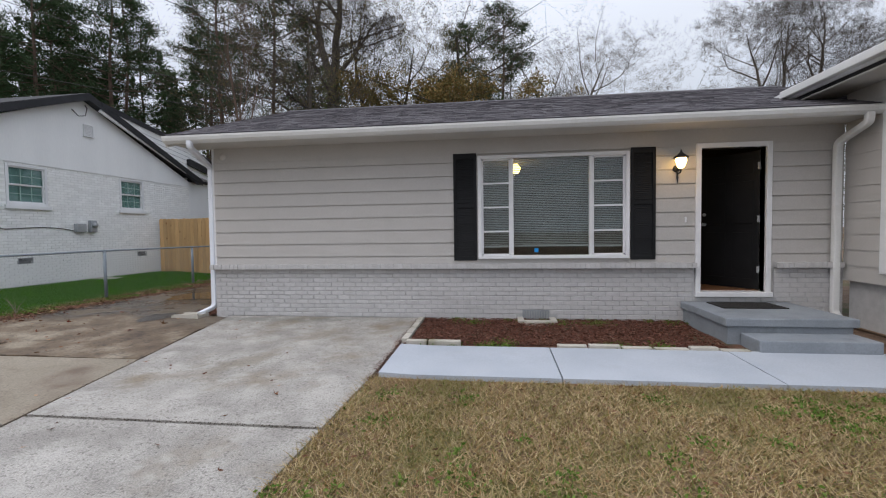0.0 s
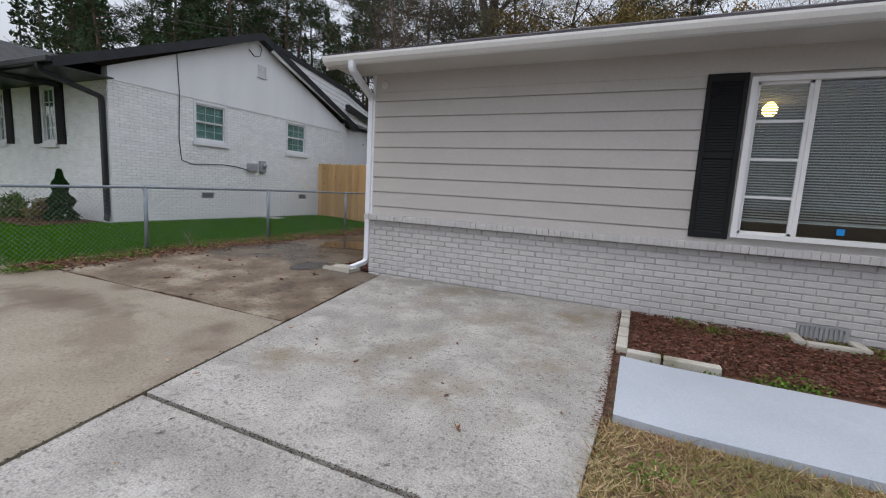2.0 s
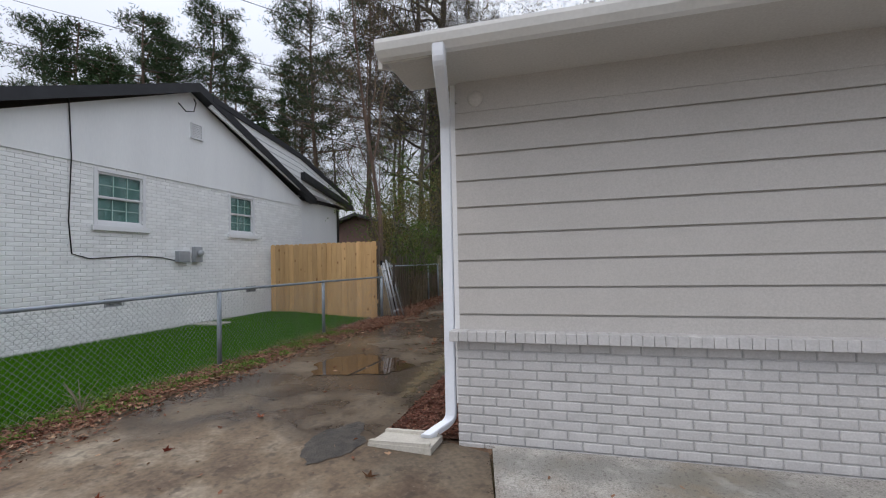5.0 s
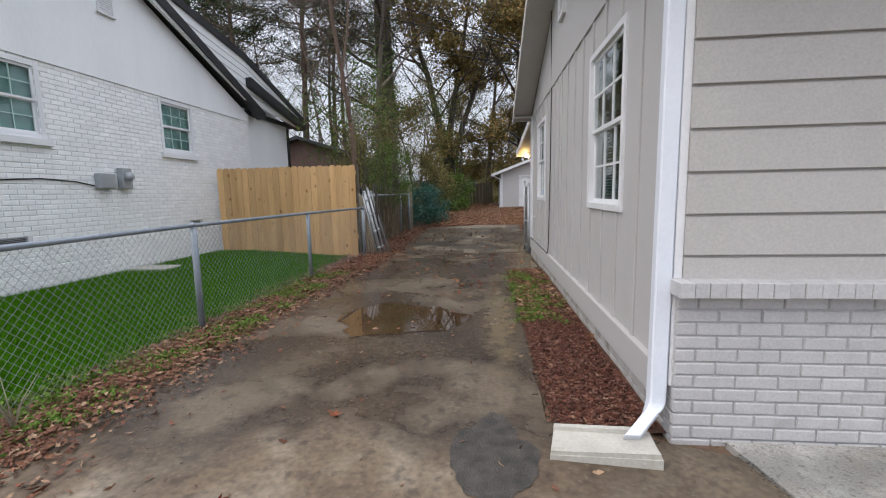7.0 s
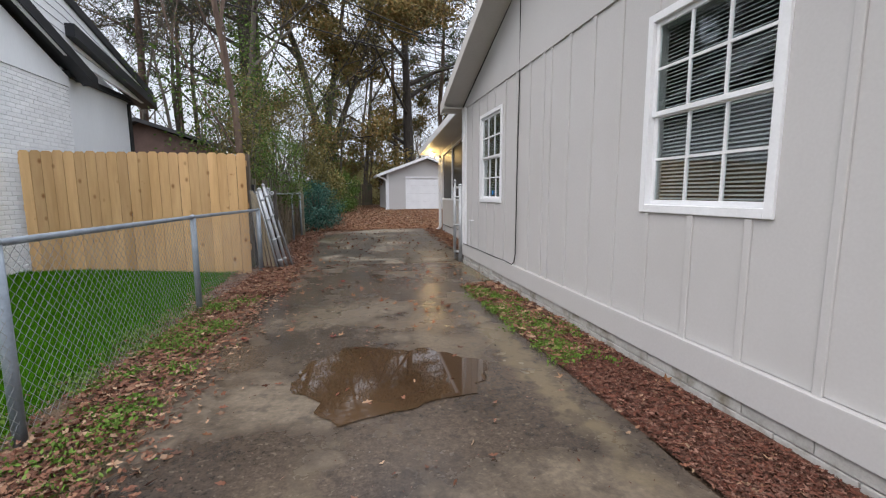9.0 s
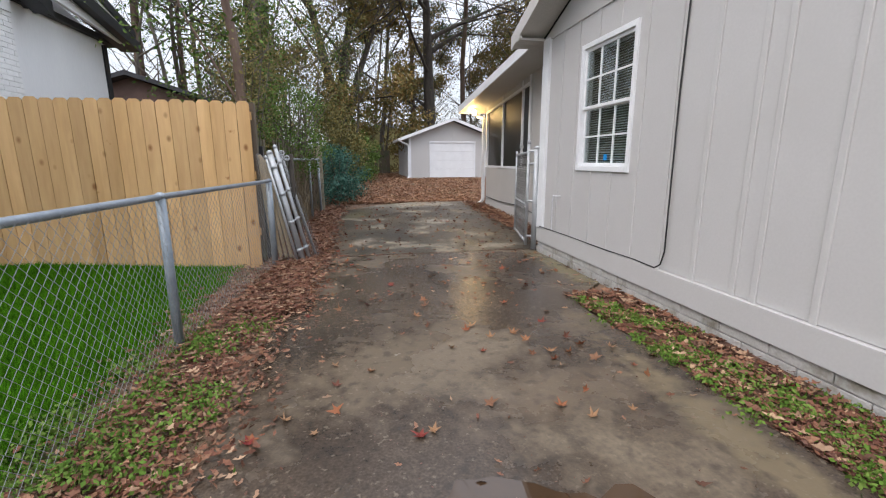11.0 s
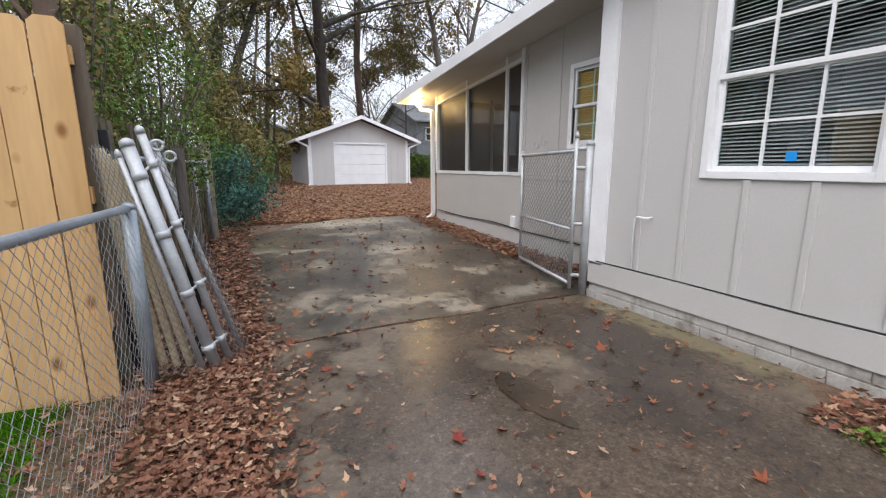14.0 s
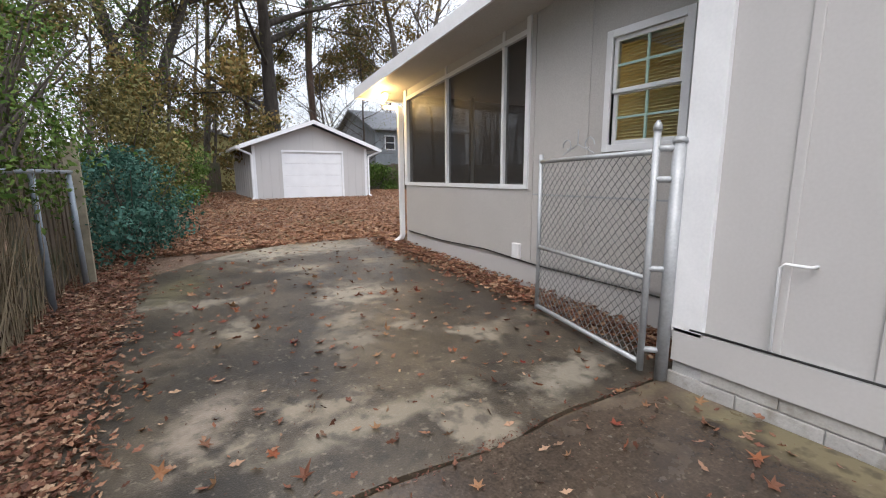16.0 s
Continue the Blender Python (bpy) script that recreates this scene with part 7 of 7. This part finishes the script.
# far woods: a ring of trunks and twig haze
def far_woods():
    rng = random.Random(9)
    p, q, n2 = Pile(), Pile(), Pile()
    for k in range(90):
        a = rng.uniform(radians(128), radians(196))
        d = rng.uniform(44, 75)
        x, y = d * math.cos(a), 2 + d * math.sin(a)
        h = d * rng.uniform(0.30, 0.43)
        p.tube([(x, y, 0), (x, y, h)], [0.22, 0.05], 4, False)
        cw = rng.uniform(1.8, 3.0)
        for m in range(420):
            u = rng.random() ** 0.7
            w = cw * (1.15 - u) * rng.uniform(0.2, 1.0)
            b = rng.uniform(0, 6.283)
            leaf_quad(n2, Vector((x + w * math.cos(b), y + w * math.sin(b), h * (0.3 + 0.7 * u))), rng.uniform(0.2, 0.42), rng)
    for k in range(230):
        a = rng.uniform(radians(-5), radians(215))
        d = rng.uniform(60, 120)
        x, y = d * math.cos(a), 5 + d * math.sin(a)
        h = rng.uniform(9, 16)
        p.tube([(x, y, 0), (x + rng.gauss(0, 0.5), y, h * 0.5), (x + rng.gauss(0, 1), y, h)], [0.28, 0.2, 0.04], 4, False)
        for m in range(24):
            z = h * rng.uniform(0.2, 0.97)
            b = rng.uniform(0, 6.283)
            L = rng.uniform(1.5, 4)
            p.tube([(x, y, z), (x + L * 0.5 * math.cos(b), y + L * 0.5 * math.sin(b), z + L * 0.45), (x + L * math.cos(b), y + L * math.sin(b), z + L * 0.8)], [0.07, 0.045, 0.02], 3, False)
        tgt = q if k % 3 else n2
        for m in range(90 if k % 3 else 230):
            c = Vector((x + rng.gauss(0, 2.2), y + rng.gauss(0, 2.2), h * rng.uniform(0.1, 1.0)))
            leaf_quad(tgt, c, rng.uniform(0.08, 0.2), rng)
    tagged(p.make("far_woods", M_BARK), "distant bare woods round the yards", "woods", kind="stuff")
    tagged(q.make("far_woods", M_LEAF_AUT), "distant brown foliage round the yards", "woods", kind="stuff")
    tagged(n2.make("far_woods", M_NEEDLE), "distant evergreen foliage round the yards", "woods", kind="stuff")


far_woods()


# shrubs
def shrub(name, x, y, rx, ry, h, n, size, mat, seed, label, z0=0.0, cat="shrub"):
    rng = random.Random(seed)
    r = empty(name, x, y, gz(x, y), label, cat)
    st_, lf = Pile(), Pile()
    g = gz(x, y)
    for k in range(26):
        a = rng.uniform(0, 6.283)
        t = rng.uniform(0.3, 1)
        st_.tube([(x + rng.gauss(0, rx * 0.12), y + rng.gauss(0, ry * 0.12), g + z0 - 0.05), (x + rx * t * 0.5 * math.cos(a), y + ry * t * 0.5 * math.sin(a), g + z0 + h * 0.5), (x + rx * t * math.cos(a), y + ry * t * math.sin(a), g + z0 + h * rng.uniform(0.6, 1.0))], [0.018, 0.010, 0.004], 4, False)
    cl = []
    for k in range(70):
        a, t, u = rng.uniform(0, 6.283), rng.random() ** 0.6, rng.random()
        prof = math.sqrt(max(0.05, 1 - (u * 1.6 - 0.6) ** 2)) if u > 0.3 else 0.9
        cl.append(Vector((x + rx * t * prof * math.cos(a), y + ry * t * prof * math.sin(a), g + z0 + h * (0.05 + 0.95 * u))))
    for k in range(n):
        c = cl[rng.randrange(len(cl))]
        leaf_quad(lf, c + Vector((rng.gauss(0, rx * 0.14), rng.gauss(0, ry * 0.14), rng.gauss(0, h * 0.07))), size * rng.uniform(0.6, 1.3), rng)
    st_.make("stem", M_BARK, r)
    lf.make("foliage", mat, r)
    return under(r)


shrub("shrub", -3.1, 13.6, 0.85, 1.9, 1.35, 9500, 0.03, M_LEAF_BLUE, 31, "dense blue-green shrub at the end of the drive")
shrub("shrub", -3.8, 10.4, 0.75, 2.3, 1.7, 8000, 0.022, M_LEAF_GREEN, 32, "straggling green privet grown over the old fence", z0=0.9, cat="bush")
shrub("shrub", -4.25, 8.6, 0.45, 1.0, 2.3, 4500, 0.028, M_LEAF_OLIVE, 33, "olive vines grown over the old fence", z0=0.5, cat="bush")
shrub("shrub", -3.4, 15.8, 1.2, 1.6, 2.6, 9000, 0.04, M_LEAF_OLIVE, 34, "green bushes behind the blue-green shrub", cat="bush")
shrub("shrub", -2.6, 20.5, 1.0, 2.4, 2.0, 8000, 0.045, M_LEAF_GREEN, 35, "green bushes beside the garage", cat="bush")
shrub("shrub", -5.0, 12.5, 1.1, 2.5, 4.2, 8500, 0.035, M_LEAF_OLIVE, 36, "tall tangle of olive brush behind the fence", cat="bush")
shrub("shrub", 7.5, 29.8, 2.4, 0.6, 1.4, 5000, 0.07, M_LEAF_GREEN, 37, "ivy over the back fence", cat="bush")
shrub("shrub", -8.4, -0.3, 0.35, 0.3, 0.45, 1500, 0.03, M_LEAF_OLIVE, 38, "low reddish shrub in the front bed of the white house", cat="bush")
shrub("shrub", -9.4, -0.4, 0.5, 0.3, 0.5, 1800, 0.03, M_LEAF_GREEN, 39, "low green shrub in the front bed of the white house", cat="bush")
# arborvitae cone
ar = empty("arborvitae", -7.95, -0.15, gz(-7.95, -0.15), "small dark green conical arborvitae at the white house", "shrub")
rng = random.Random(41)
lf, tk = Pile(), Pile()
g = gz(-7.95, -0.15)
tk.tube([(-7.95, -0.15, g - 0.05), (-7.95, -0.15, g + 0.9)], [0.03, 0.01], 6)
for k in range(7000):
    u = rng.random() ** 0.8
    r0 = 0.33 * (1 - u) ** 0.75 * (0.8 + 0.2 * math.sin(u * 20)) + 0.015
    a = rng.uniform(0, 6.283)
    r_ = r0 * rng.uniform(0.6, 1.06)
    leaf_quad(lf, Vector((-7.95 + r_ * math.cos(a), -0.15 + r_ * math.sin(a), g + 0.03 + 1.1 * u)), 0.028, rng)
tk.make("trunk", M_BARK, ar)
lf.make("foliage", M_CONIFER, ar)
under(ar)

# overhead wires
for pts in ([(-45.5, 14, 23.6), (-22.8, 14, 14.0), (8, 14, 4.0)], [(-20, 14, 17.5), (-10, 14, 12.0), (6, 14, 6.0)], [(-45.2, 14, 19.7), (-25, 14, 12.6), (4, 14, 5.5)], [(-44.4, 14, 16.0), (-24, 14, 10.6), (4, 14, 5.0)]):
    a, b, c = [Vector(q) for q in pts]
    cur = [tuple(a.lerp(b, t / 8).lerp(b.lerp(c, t / 8), t / 8)) for t in range(9)]
    tagged(tube("overhead_wire", cur, 0.018, M_CABLE, sides=5), "thin black overhead service wire", "wire")

# ---- ground litter ----
def scatter_blades(name, mat, region, n, h, seed, label, width=0.003, lean=0.6, lift=-0.01):
    rng = random.Random(seed)
    p = Pile()
    for k in range(n):
        x, y = region(rng)
        z = gz(x, y) + lift
        a = rng.uniform(0, 6.283)
        hh = h * rng.uniform(0.5, 1.3)
        dx, dy = math.cos(a) * width, math.sin(a) * width
        lx, ly = rng.gauss(0, lean) * hh, rng.gauss(0, lean) * hh
        kk = len(p.v)
        p.v.extend([(x - dx, y - dy, z), (x + dx, y + dy, z), (x + lx, y + ly, z + hh)])
        p.f.append((kk, kk + 1, kk + 2))
    return tagged(p.make(name, mat), label, "grass", kind="stuff")


def near(x0, x1, y0, y1, power=1.0):
    return lambda r: (r.uniform(x0, x1), y1 - (y1 - y0) * r.random() ** (1 / power))


def lawn_front(r):
    while True:
        x, y = r.uniform(2.9, 10.5), -2.66 - 6.2 * r.random() ** 1.0
        if x > PAD_R(y) + 0.0:
            return x, y


scatter_blades("dry_grass", M_BLADE_DRY, lawn_front, 240000, 0.04, 51, "short straw-coloured winter grass", 0.0042, 1.2)
def lawn_green(r):
    return r.uniform(-7.05, -4.0) if r.random() < 0.9 else r.uniform(-9.5, -7.0), r.uniform(-4.0, 6.95)
def lawn_green_ok(r):
    while True:
        x, y = lawn_green(r)
        if x > -7.08 or y < 0.2:
            return x, y
scatter_blades("green_grass", M_BLADE_GREEN, lawn_green_ok, 260000, 0.05, 52, "thick green rye grass behind the wire fence", 0.003, 0.5)


def tufts(name, mat, spots, per, h, seed, label, rad=0.07):
    rng = random.Random(seed)
    p = Pile()
    for sx, sy in spots:
        k = rng.uniform(0.5, 1.5)
        for i in range(int(per * k)):
            x, y = sx + rng.gauss(0, rad * k), sy + rng.gauss(0, rad * k)
            leaf_quad(p, Vector((x, y, gz(x, y) + rng.uniform(0.0, h))), 0.014 * rng.uniform(0.6, 1.4), rng)
    return tagged(p.make(name, mat), label, "weeds", kind="stuff")


rng = random.Random(60)
tufts("weeds", M_WEED, [lawn_front(rng) for k in range(170)], 70, 0.03, 61, "small green weeds in the dry lawn", 0.06)
tufts("weeds", M_WEED, [(rng.uniform(-4.15, -3.35), rng.uniform(-3.0, 5.0)) for k in range(150)], 100, 0.05, 62, "green weeds along the wire fence", 0.07)
tufts("weeds", M_WEED, [(rng.uniform(-0.6, -0.3) if k % 3 else rng.uniform(-0.6, -0.05), rng.uniform(2.0, 5.0)) for k in range(60)], 110, 0.03, 63, "green weeds in the strip by the side wall", 0.05)
tufts("weeds", M_WEED, [(rng.uniform(3.7, 7.3), rng.choice((rng.uniform(-1.5, -1.35), rng.uniform(-0.35, -0.05)))) for k in range(34)], 110, 0.03, 64, "green weeds at the edge of the mulch bed", 0.07)


def curled_leaf(p, x, y, z, s, rng, star=False):
    a = rng.uniform(0, 6.283)
    tilt = rng.gauss(0, 0.65)
    curl = rng.uniform(0.2, 1.1) * s
    m = Matrix.Translation((x, y, z)) @ Matrix.Rotation(a, 4, "Z") @ Matrix.Rotation(tilt, 4, "X")
    k = len(p.v)
    if star:
        pts = [(0, 0)]
        for i in range(10):
            r = s * (rng.uniform(0.7, 1.15) if i % 2 == 0 else rng.uniform(0.28, 0.5))
            w = math.pi * 2 * (i + rng.uniform(-0.25, 0.25)) / 10
            pts.append((r * math.cos(w), r * math.sin(w)))
        for u, v in pts:
            q = m @ Vector((u, v, curl * ((u * u + v * v) / (s * s)) * 0.6))
            p.v.append((q.x, q.y, q.z))
        for i in range(10):
            p.f.append((k, k + 1 + i, k + 1 + (i + 1) % 10))
    else:
        fold = rng.uniform(0.1, 0.9)
        rim = [(-1, 0), (-0.62, -0.34), (-0.2, -0.26), (0.1, -0.55), (0.42, -0.28), (1.1, 0), (0.45, 0.3), (0.15, 0.52), (-0.22, 0.24), (-0.6, 0.36)]
        for u, v in rim:
            u, v = u * rng.uniform(0.85, 1.15), v * rng.uniform(0.8, 1.25)
            q = m @ Vector((u * s, v * s * (1 - 0.4 * fold), (0.45 * u * u * curl + fold * abs(v) * s)))
            p.v.append((q.x, q.y, q.z))
        p.f.extend([(k, k + 1, k + 9), (k + 1, k + 2, k + 8, k + 9), (k + 2, k + 3, k + 7, k + 8), (k + 3, k + 4, k + 6, k + 7), (k + 4, k + 5, k + 6)])


def litter(name, mat, region, n, size, seed, label, lift=0.004, star=False, pile_h=0.0, cat="fallen leaves"):
    rng = random.Random(seed)
    p = Pile()
    for k in range(n):
        x, y = region(rng)
        curled_leaf(p, x, y, gz(x, y) + lift + rng.random() * pile_h, size * rng.uniform(0.6, 1.35), rng, star)
    return tagged(p.make(name, mat), label, cat, kind="stuff")


def fence_band(r):
    y = r.uniform(-2.6, 6.9)
    return -3.62 + r.gauss(0, 0.16 + 0.03 * max(0, y - 2)) + 0.03 * max(0, y - 4), y


litter("leaf_litter", M_LEAF_LIT, fence_band, 11000, 0.025, 71, "brown leaves drifted along the wire fence", 0.0, pile_h=0.035)
litter("leaf_litter", M_LEAF_LIT, lambda r: (-3.32 + r.gauss(0, 0.16), r.uniform(5.0, 8.0)), 7000, 0.027, 72, "heap of brown leaves at the leaning gate", 0.0, pile_h=0.07)
litter("leaf_litter", M_LEAF_LIT, lambda r: (-3.02 + r.gauss(0, 0.1) - r.random() ** 1.3 * 1.1, r.uniform(7.0, 14.5)), 15000, 0.028, 73, "brown leaves along the old fence", 0.0, pile_h=0.05)
litter("leaf_litter", M_LEAF_YARD, lambda r: (r.uniform(-3.2, 9), 12.9 + 18 * r.random() ** 1.6), 70000, 0.04, 74, "thick carpet of brown leaves over the back yard", -0.03, pile_h=0.05)
litter("leaf_litter", M_LEAF_LIT, lambda r: (0.42 + r.gauss(0, 0.13), r.uniform(7.3, 12.6)), 4500, 0.034, 75, "brown leaves heaped along the porch wall", 0.0, pile_h=0.05)
litter("leaf_litter", M_LEAF_LIT, lambda r: (r.uniform(-0.6, -0.03), r.uniform(2.2, 5.1)), 1500, 0.035, 76, "brown leaves in the strip by the side wall", 0.0, pile_h=0.02)
litter("leaf_litter", M_LEAF_LIT, lambda r: (r.uniform(-3.3, 0.1), r.uniform(5.2, 13.2)), 950, 0.027, 77, "scattered brown leaves on the damp drive", 0.006)
litter("leaf_litter", M_LEAF_LIT, lambda r: (r.uniform(-3.3, -0.4), r.uniform(-2.4, 5.5)), 190, 0.022, 78, "scattered brown leaves on the wet drive", 0.006)
litter("leaf_litter", M_LEAF_LIT, lambda r: (r.uniform(0.3, 3.5), r.uniform(-7.0, -0.3)), 90, 0.022, 79, "few dry leaves on the pale pad", 0.008)
litter("leaf_litter", M_LEAF_LIT, lawn_front, 2200, 0.018, 80, "few dry leaves on the lawn", 0.012)
litter("star_leaves", M_LEAF_MAPLE, lambda r: (r.uniform(-3.1, -0.1), r.uniform(3.0, 12.0)), 230, 0.042, 81, "red and orange star-shaped leaves on the drive", 0.007, True)
litter("star_leaves", M_LEAF_MAPLE, lambda r: (r.uniform(-2.6, 3.0), r.uniform(-5.5, 2.0)), 14, 0.055, 82, "few red star-shaped leaves on the concrete", 0.008, True)
litter("leaf_litter", M_LEAF_LIT, lambda r: (r.uniform(-0.62, -0.03), r.uniform(0.1, 2.6)), 330, 0.024, 92, "few brown leaves on the bark strip", 0.006)
litter("leaf_litter", M_LEAF_LIT, lambda r: (r.uniform(3.6, 7.4), r.uniform(-1.46, -0.03)), 500, 0.02, 93, "few brown leaves on the front bark bed", 0.01)
litter("mulch_chips", M_CHIP, lambda r: (r.uniform(3.62, 7.4), r.uniform(-1.46, -0.03)), 24000, 0.017, 83, "reddish bark chips of the front bed", 0.0, pile_h=0.03, cat="mulch")
litter("mulch_chips", M_CHIP, lambda r: (r.uniform(-0.6, -0.03), r.uniform(0.08, 2.9)), 13000, 0.015, 84, "reddish bark chips by the side wall", 0.0, pile_h=0.02, cat="mulch")
litter("mulch_chips", M_CHIP, lambda r: (r.uniform(-9.5, -7.3), r.uniform(-1.0, 0.3)), 3000, 0.03, 85, "reddish bark chips in the bed of the white house", 0.0, pile_h=0.02, cat="mulch")

def seam_debris(r):
    if r.random() < 0.6:
        y = r.uniform(-6.5, 0.0)
        return JOINT(y) + r.gauss(0, 0.018), y
    x = r.uniform(1.0, 3.4)
    return x, -3.755 + r.gauss(0, 0.012)


litter("seam_debris", M_BLACKCRUMB, seam_debris, 1300, 0.007, 86, "dark crumbs and leaf bits in the concrete seams", 0.003, cat="debris")
litter("seam_debris", M_CHIP, lambda r: (r.uniform(-3.2, 0.1), 7.275 + r.gauss(0, 0.02)), 500, 0.009, 87, "dark crumbs in the slab seam", 0.003, cat="debris")
litter("seam_debris", M_CHIP, lambda r: (PAD_R(-1) + r.gauss(0, 0.025), r.uniform(-2.8, -0.1)), 900, 0.011, 88, "dark crumbs along the pad's edge", 0.003, cat="debris")
litter("drive_grit", M_CHIP, lambda r: (r.uniform(-3.2, 0.0), r.uniform(-2.2, 12.8)), 2600, 0.006, 89, "small bits of bark and twig on the drive", 0.003, cat="debris")

litter("leaf_litter", M_LEAF_LIT, lambda r: (-3.35 + r.gauss(0, 0.16), r.uniform(-2.4, 6.9)), 3200, 0.024, 90, "brown leaves over the drive's fence-side edge", 0.003, pile_h=0.02)
litter("twigs", M_CHIP, lambda r: (r.uniform(-3.2, 9), 12.9 + 12 * r.random()), 4000, 0.02, 91, "small bark bits and twigs on the back yard", 0.0, cat="debris")

# puddles, patch and slab
blob_sheet("puddle", -1.9, 2.2, 0.66, 0.58, 0.006, M_WATER, "shallow brown puddle on the wet drive", "puddle", 3, 0.35)
blob_sheet("puddle", -1.72, 5.9, 0.11, 0.34, 0.005, M_FILM, "thin wet film on the drive", "puddle", 8, 0.4)
blob_sheet("asphalt_patch", -0.93, -0.20, 0.20, 0.34, 0.005, M_ASPH, "coarse black asphalt patch in the concrete", "asphalt patch", 5, 0.32)
tagged(boxes("stone_slab", [(-7.0, -6.35, 4.35, 4.8, gz(-6.8, 4.5) - 0.02, gz(-6.8, 4.5) + 0.04)], M_ROCK, bevel=0.02), "pale flat stone slab in the green lawn", "stone")

# ---- siding boards and bricks ----
lap_siding(wall_front, 0.03, 9.58, [(4.45, 6.70, 0.935, 2.525), (7.63, 8.65, 0.42, 2.594)], 0.7760, 2.67, 0.2081, 0.034)
fvent = [(5.12, 5.52, -0.05, 0.14)]
lay_bricks(base, 0.0, 7.6, -0.07, 12, CH, lambda u: (u, 0.012), 0.0, fvent, lambda u, z: u < 4.6, M_BRICK, M_BRICK)
lay_bricks(base, 7.6, 9.6, -0.07, 6, CH, lambda u: (u, 0.012), 0.0, fvent, lambda u, z: False, M_BRICK, M_BRICK)
lay_bricks(base, 8.7, 9.6, -0.07 + 6 * CH, 6, CH, lambda u: (u, 0.012), 0.0, fvent, lambda u, z: False, M_BRICK, M_BRICK)
lay_bricks(base, 0.012, 0.12, -0.07, 12, CH, lambda u: (0.012, u), radians(-90), [], lambda u, z: True, M_BRICK, M_BRICK)
rng = random.Random(14)
ROWL = None
k = 0
for a, b in ((-0.03, 7.6), (8.69, 9.56)):
    x = a
    while x < b - 0.02:
        wd = 0.0715
        ob = boxes("ledge_brick", [(x + 0.001, x + wd - 0.001, -0.09 + rng.uniform(-0.005, 0.005), 0.05, 0.785, 0.862 + rng.uniform(-0.002, 0.002))], M_BRICK, base, bevel=0.004)
        x += wd
        k += 1
boxes("ledge_bed", [(-0.02, 7.6, -0.075, 0.05, 0.79, 0.856), (8.69, 9.56, -0.075, 0.05, 0.79, 0.856)], M_MORTAR, base)
lay_bricks(nh, NY0, NY1, 0.0, 46, 0.0705, lambda u: (NX, u), radians(90), NW + [(2.56, 2.92, 0.69, 0.87), (6.16, 6.52, 0.69, 0.87)], lambda u, z: 3.4 < u < 5.5 and 1.0 < z < 2.9, M_NBRICK, M_NBRICKS, head=0.0025)
lay_bricks(nf, -16.0, NX, 0.0, 46, 0.0705, lambda u: (u, NY0), 0.0, [(-9.82, -9.20, 1.87, 3.20), (-12.1, -11.62, 1.87, 3.20)], lambda u, z: False, M_NBRICK, M_NBRICKS)
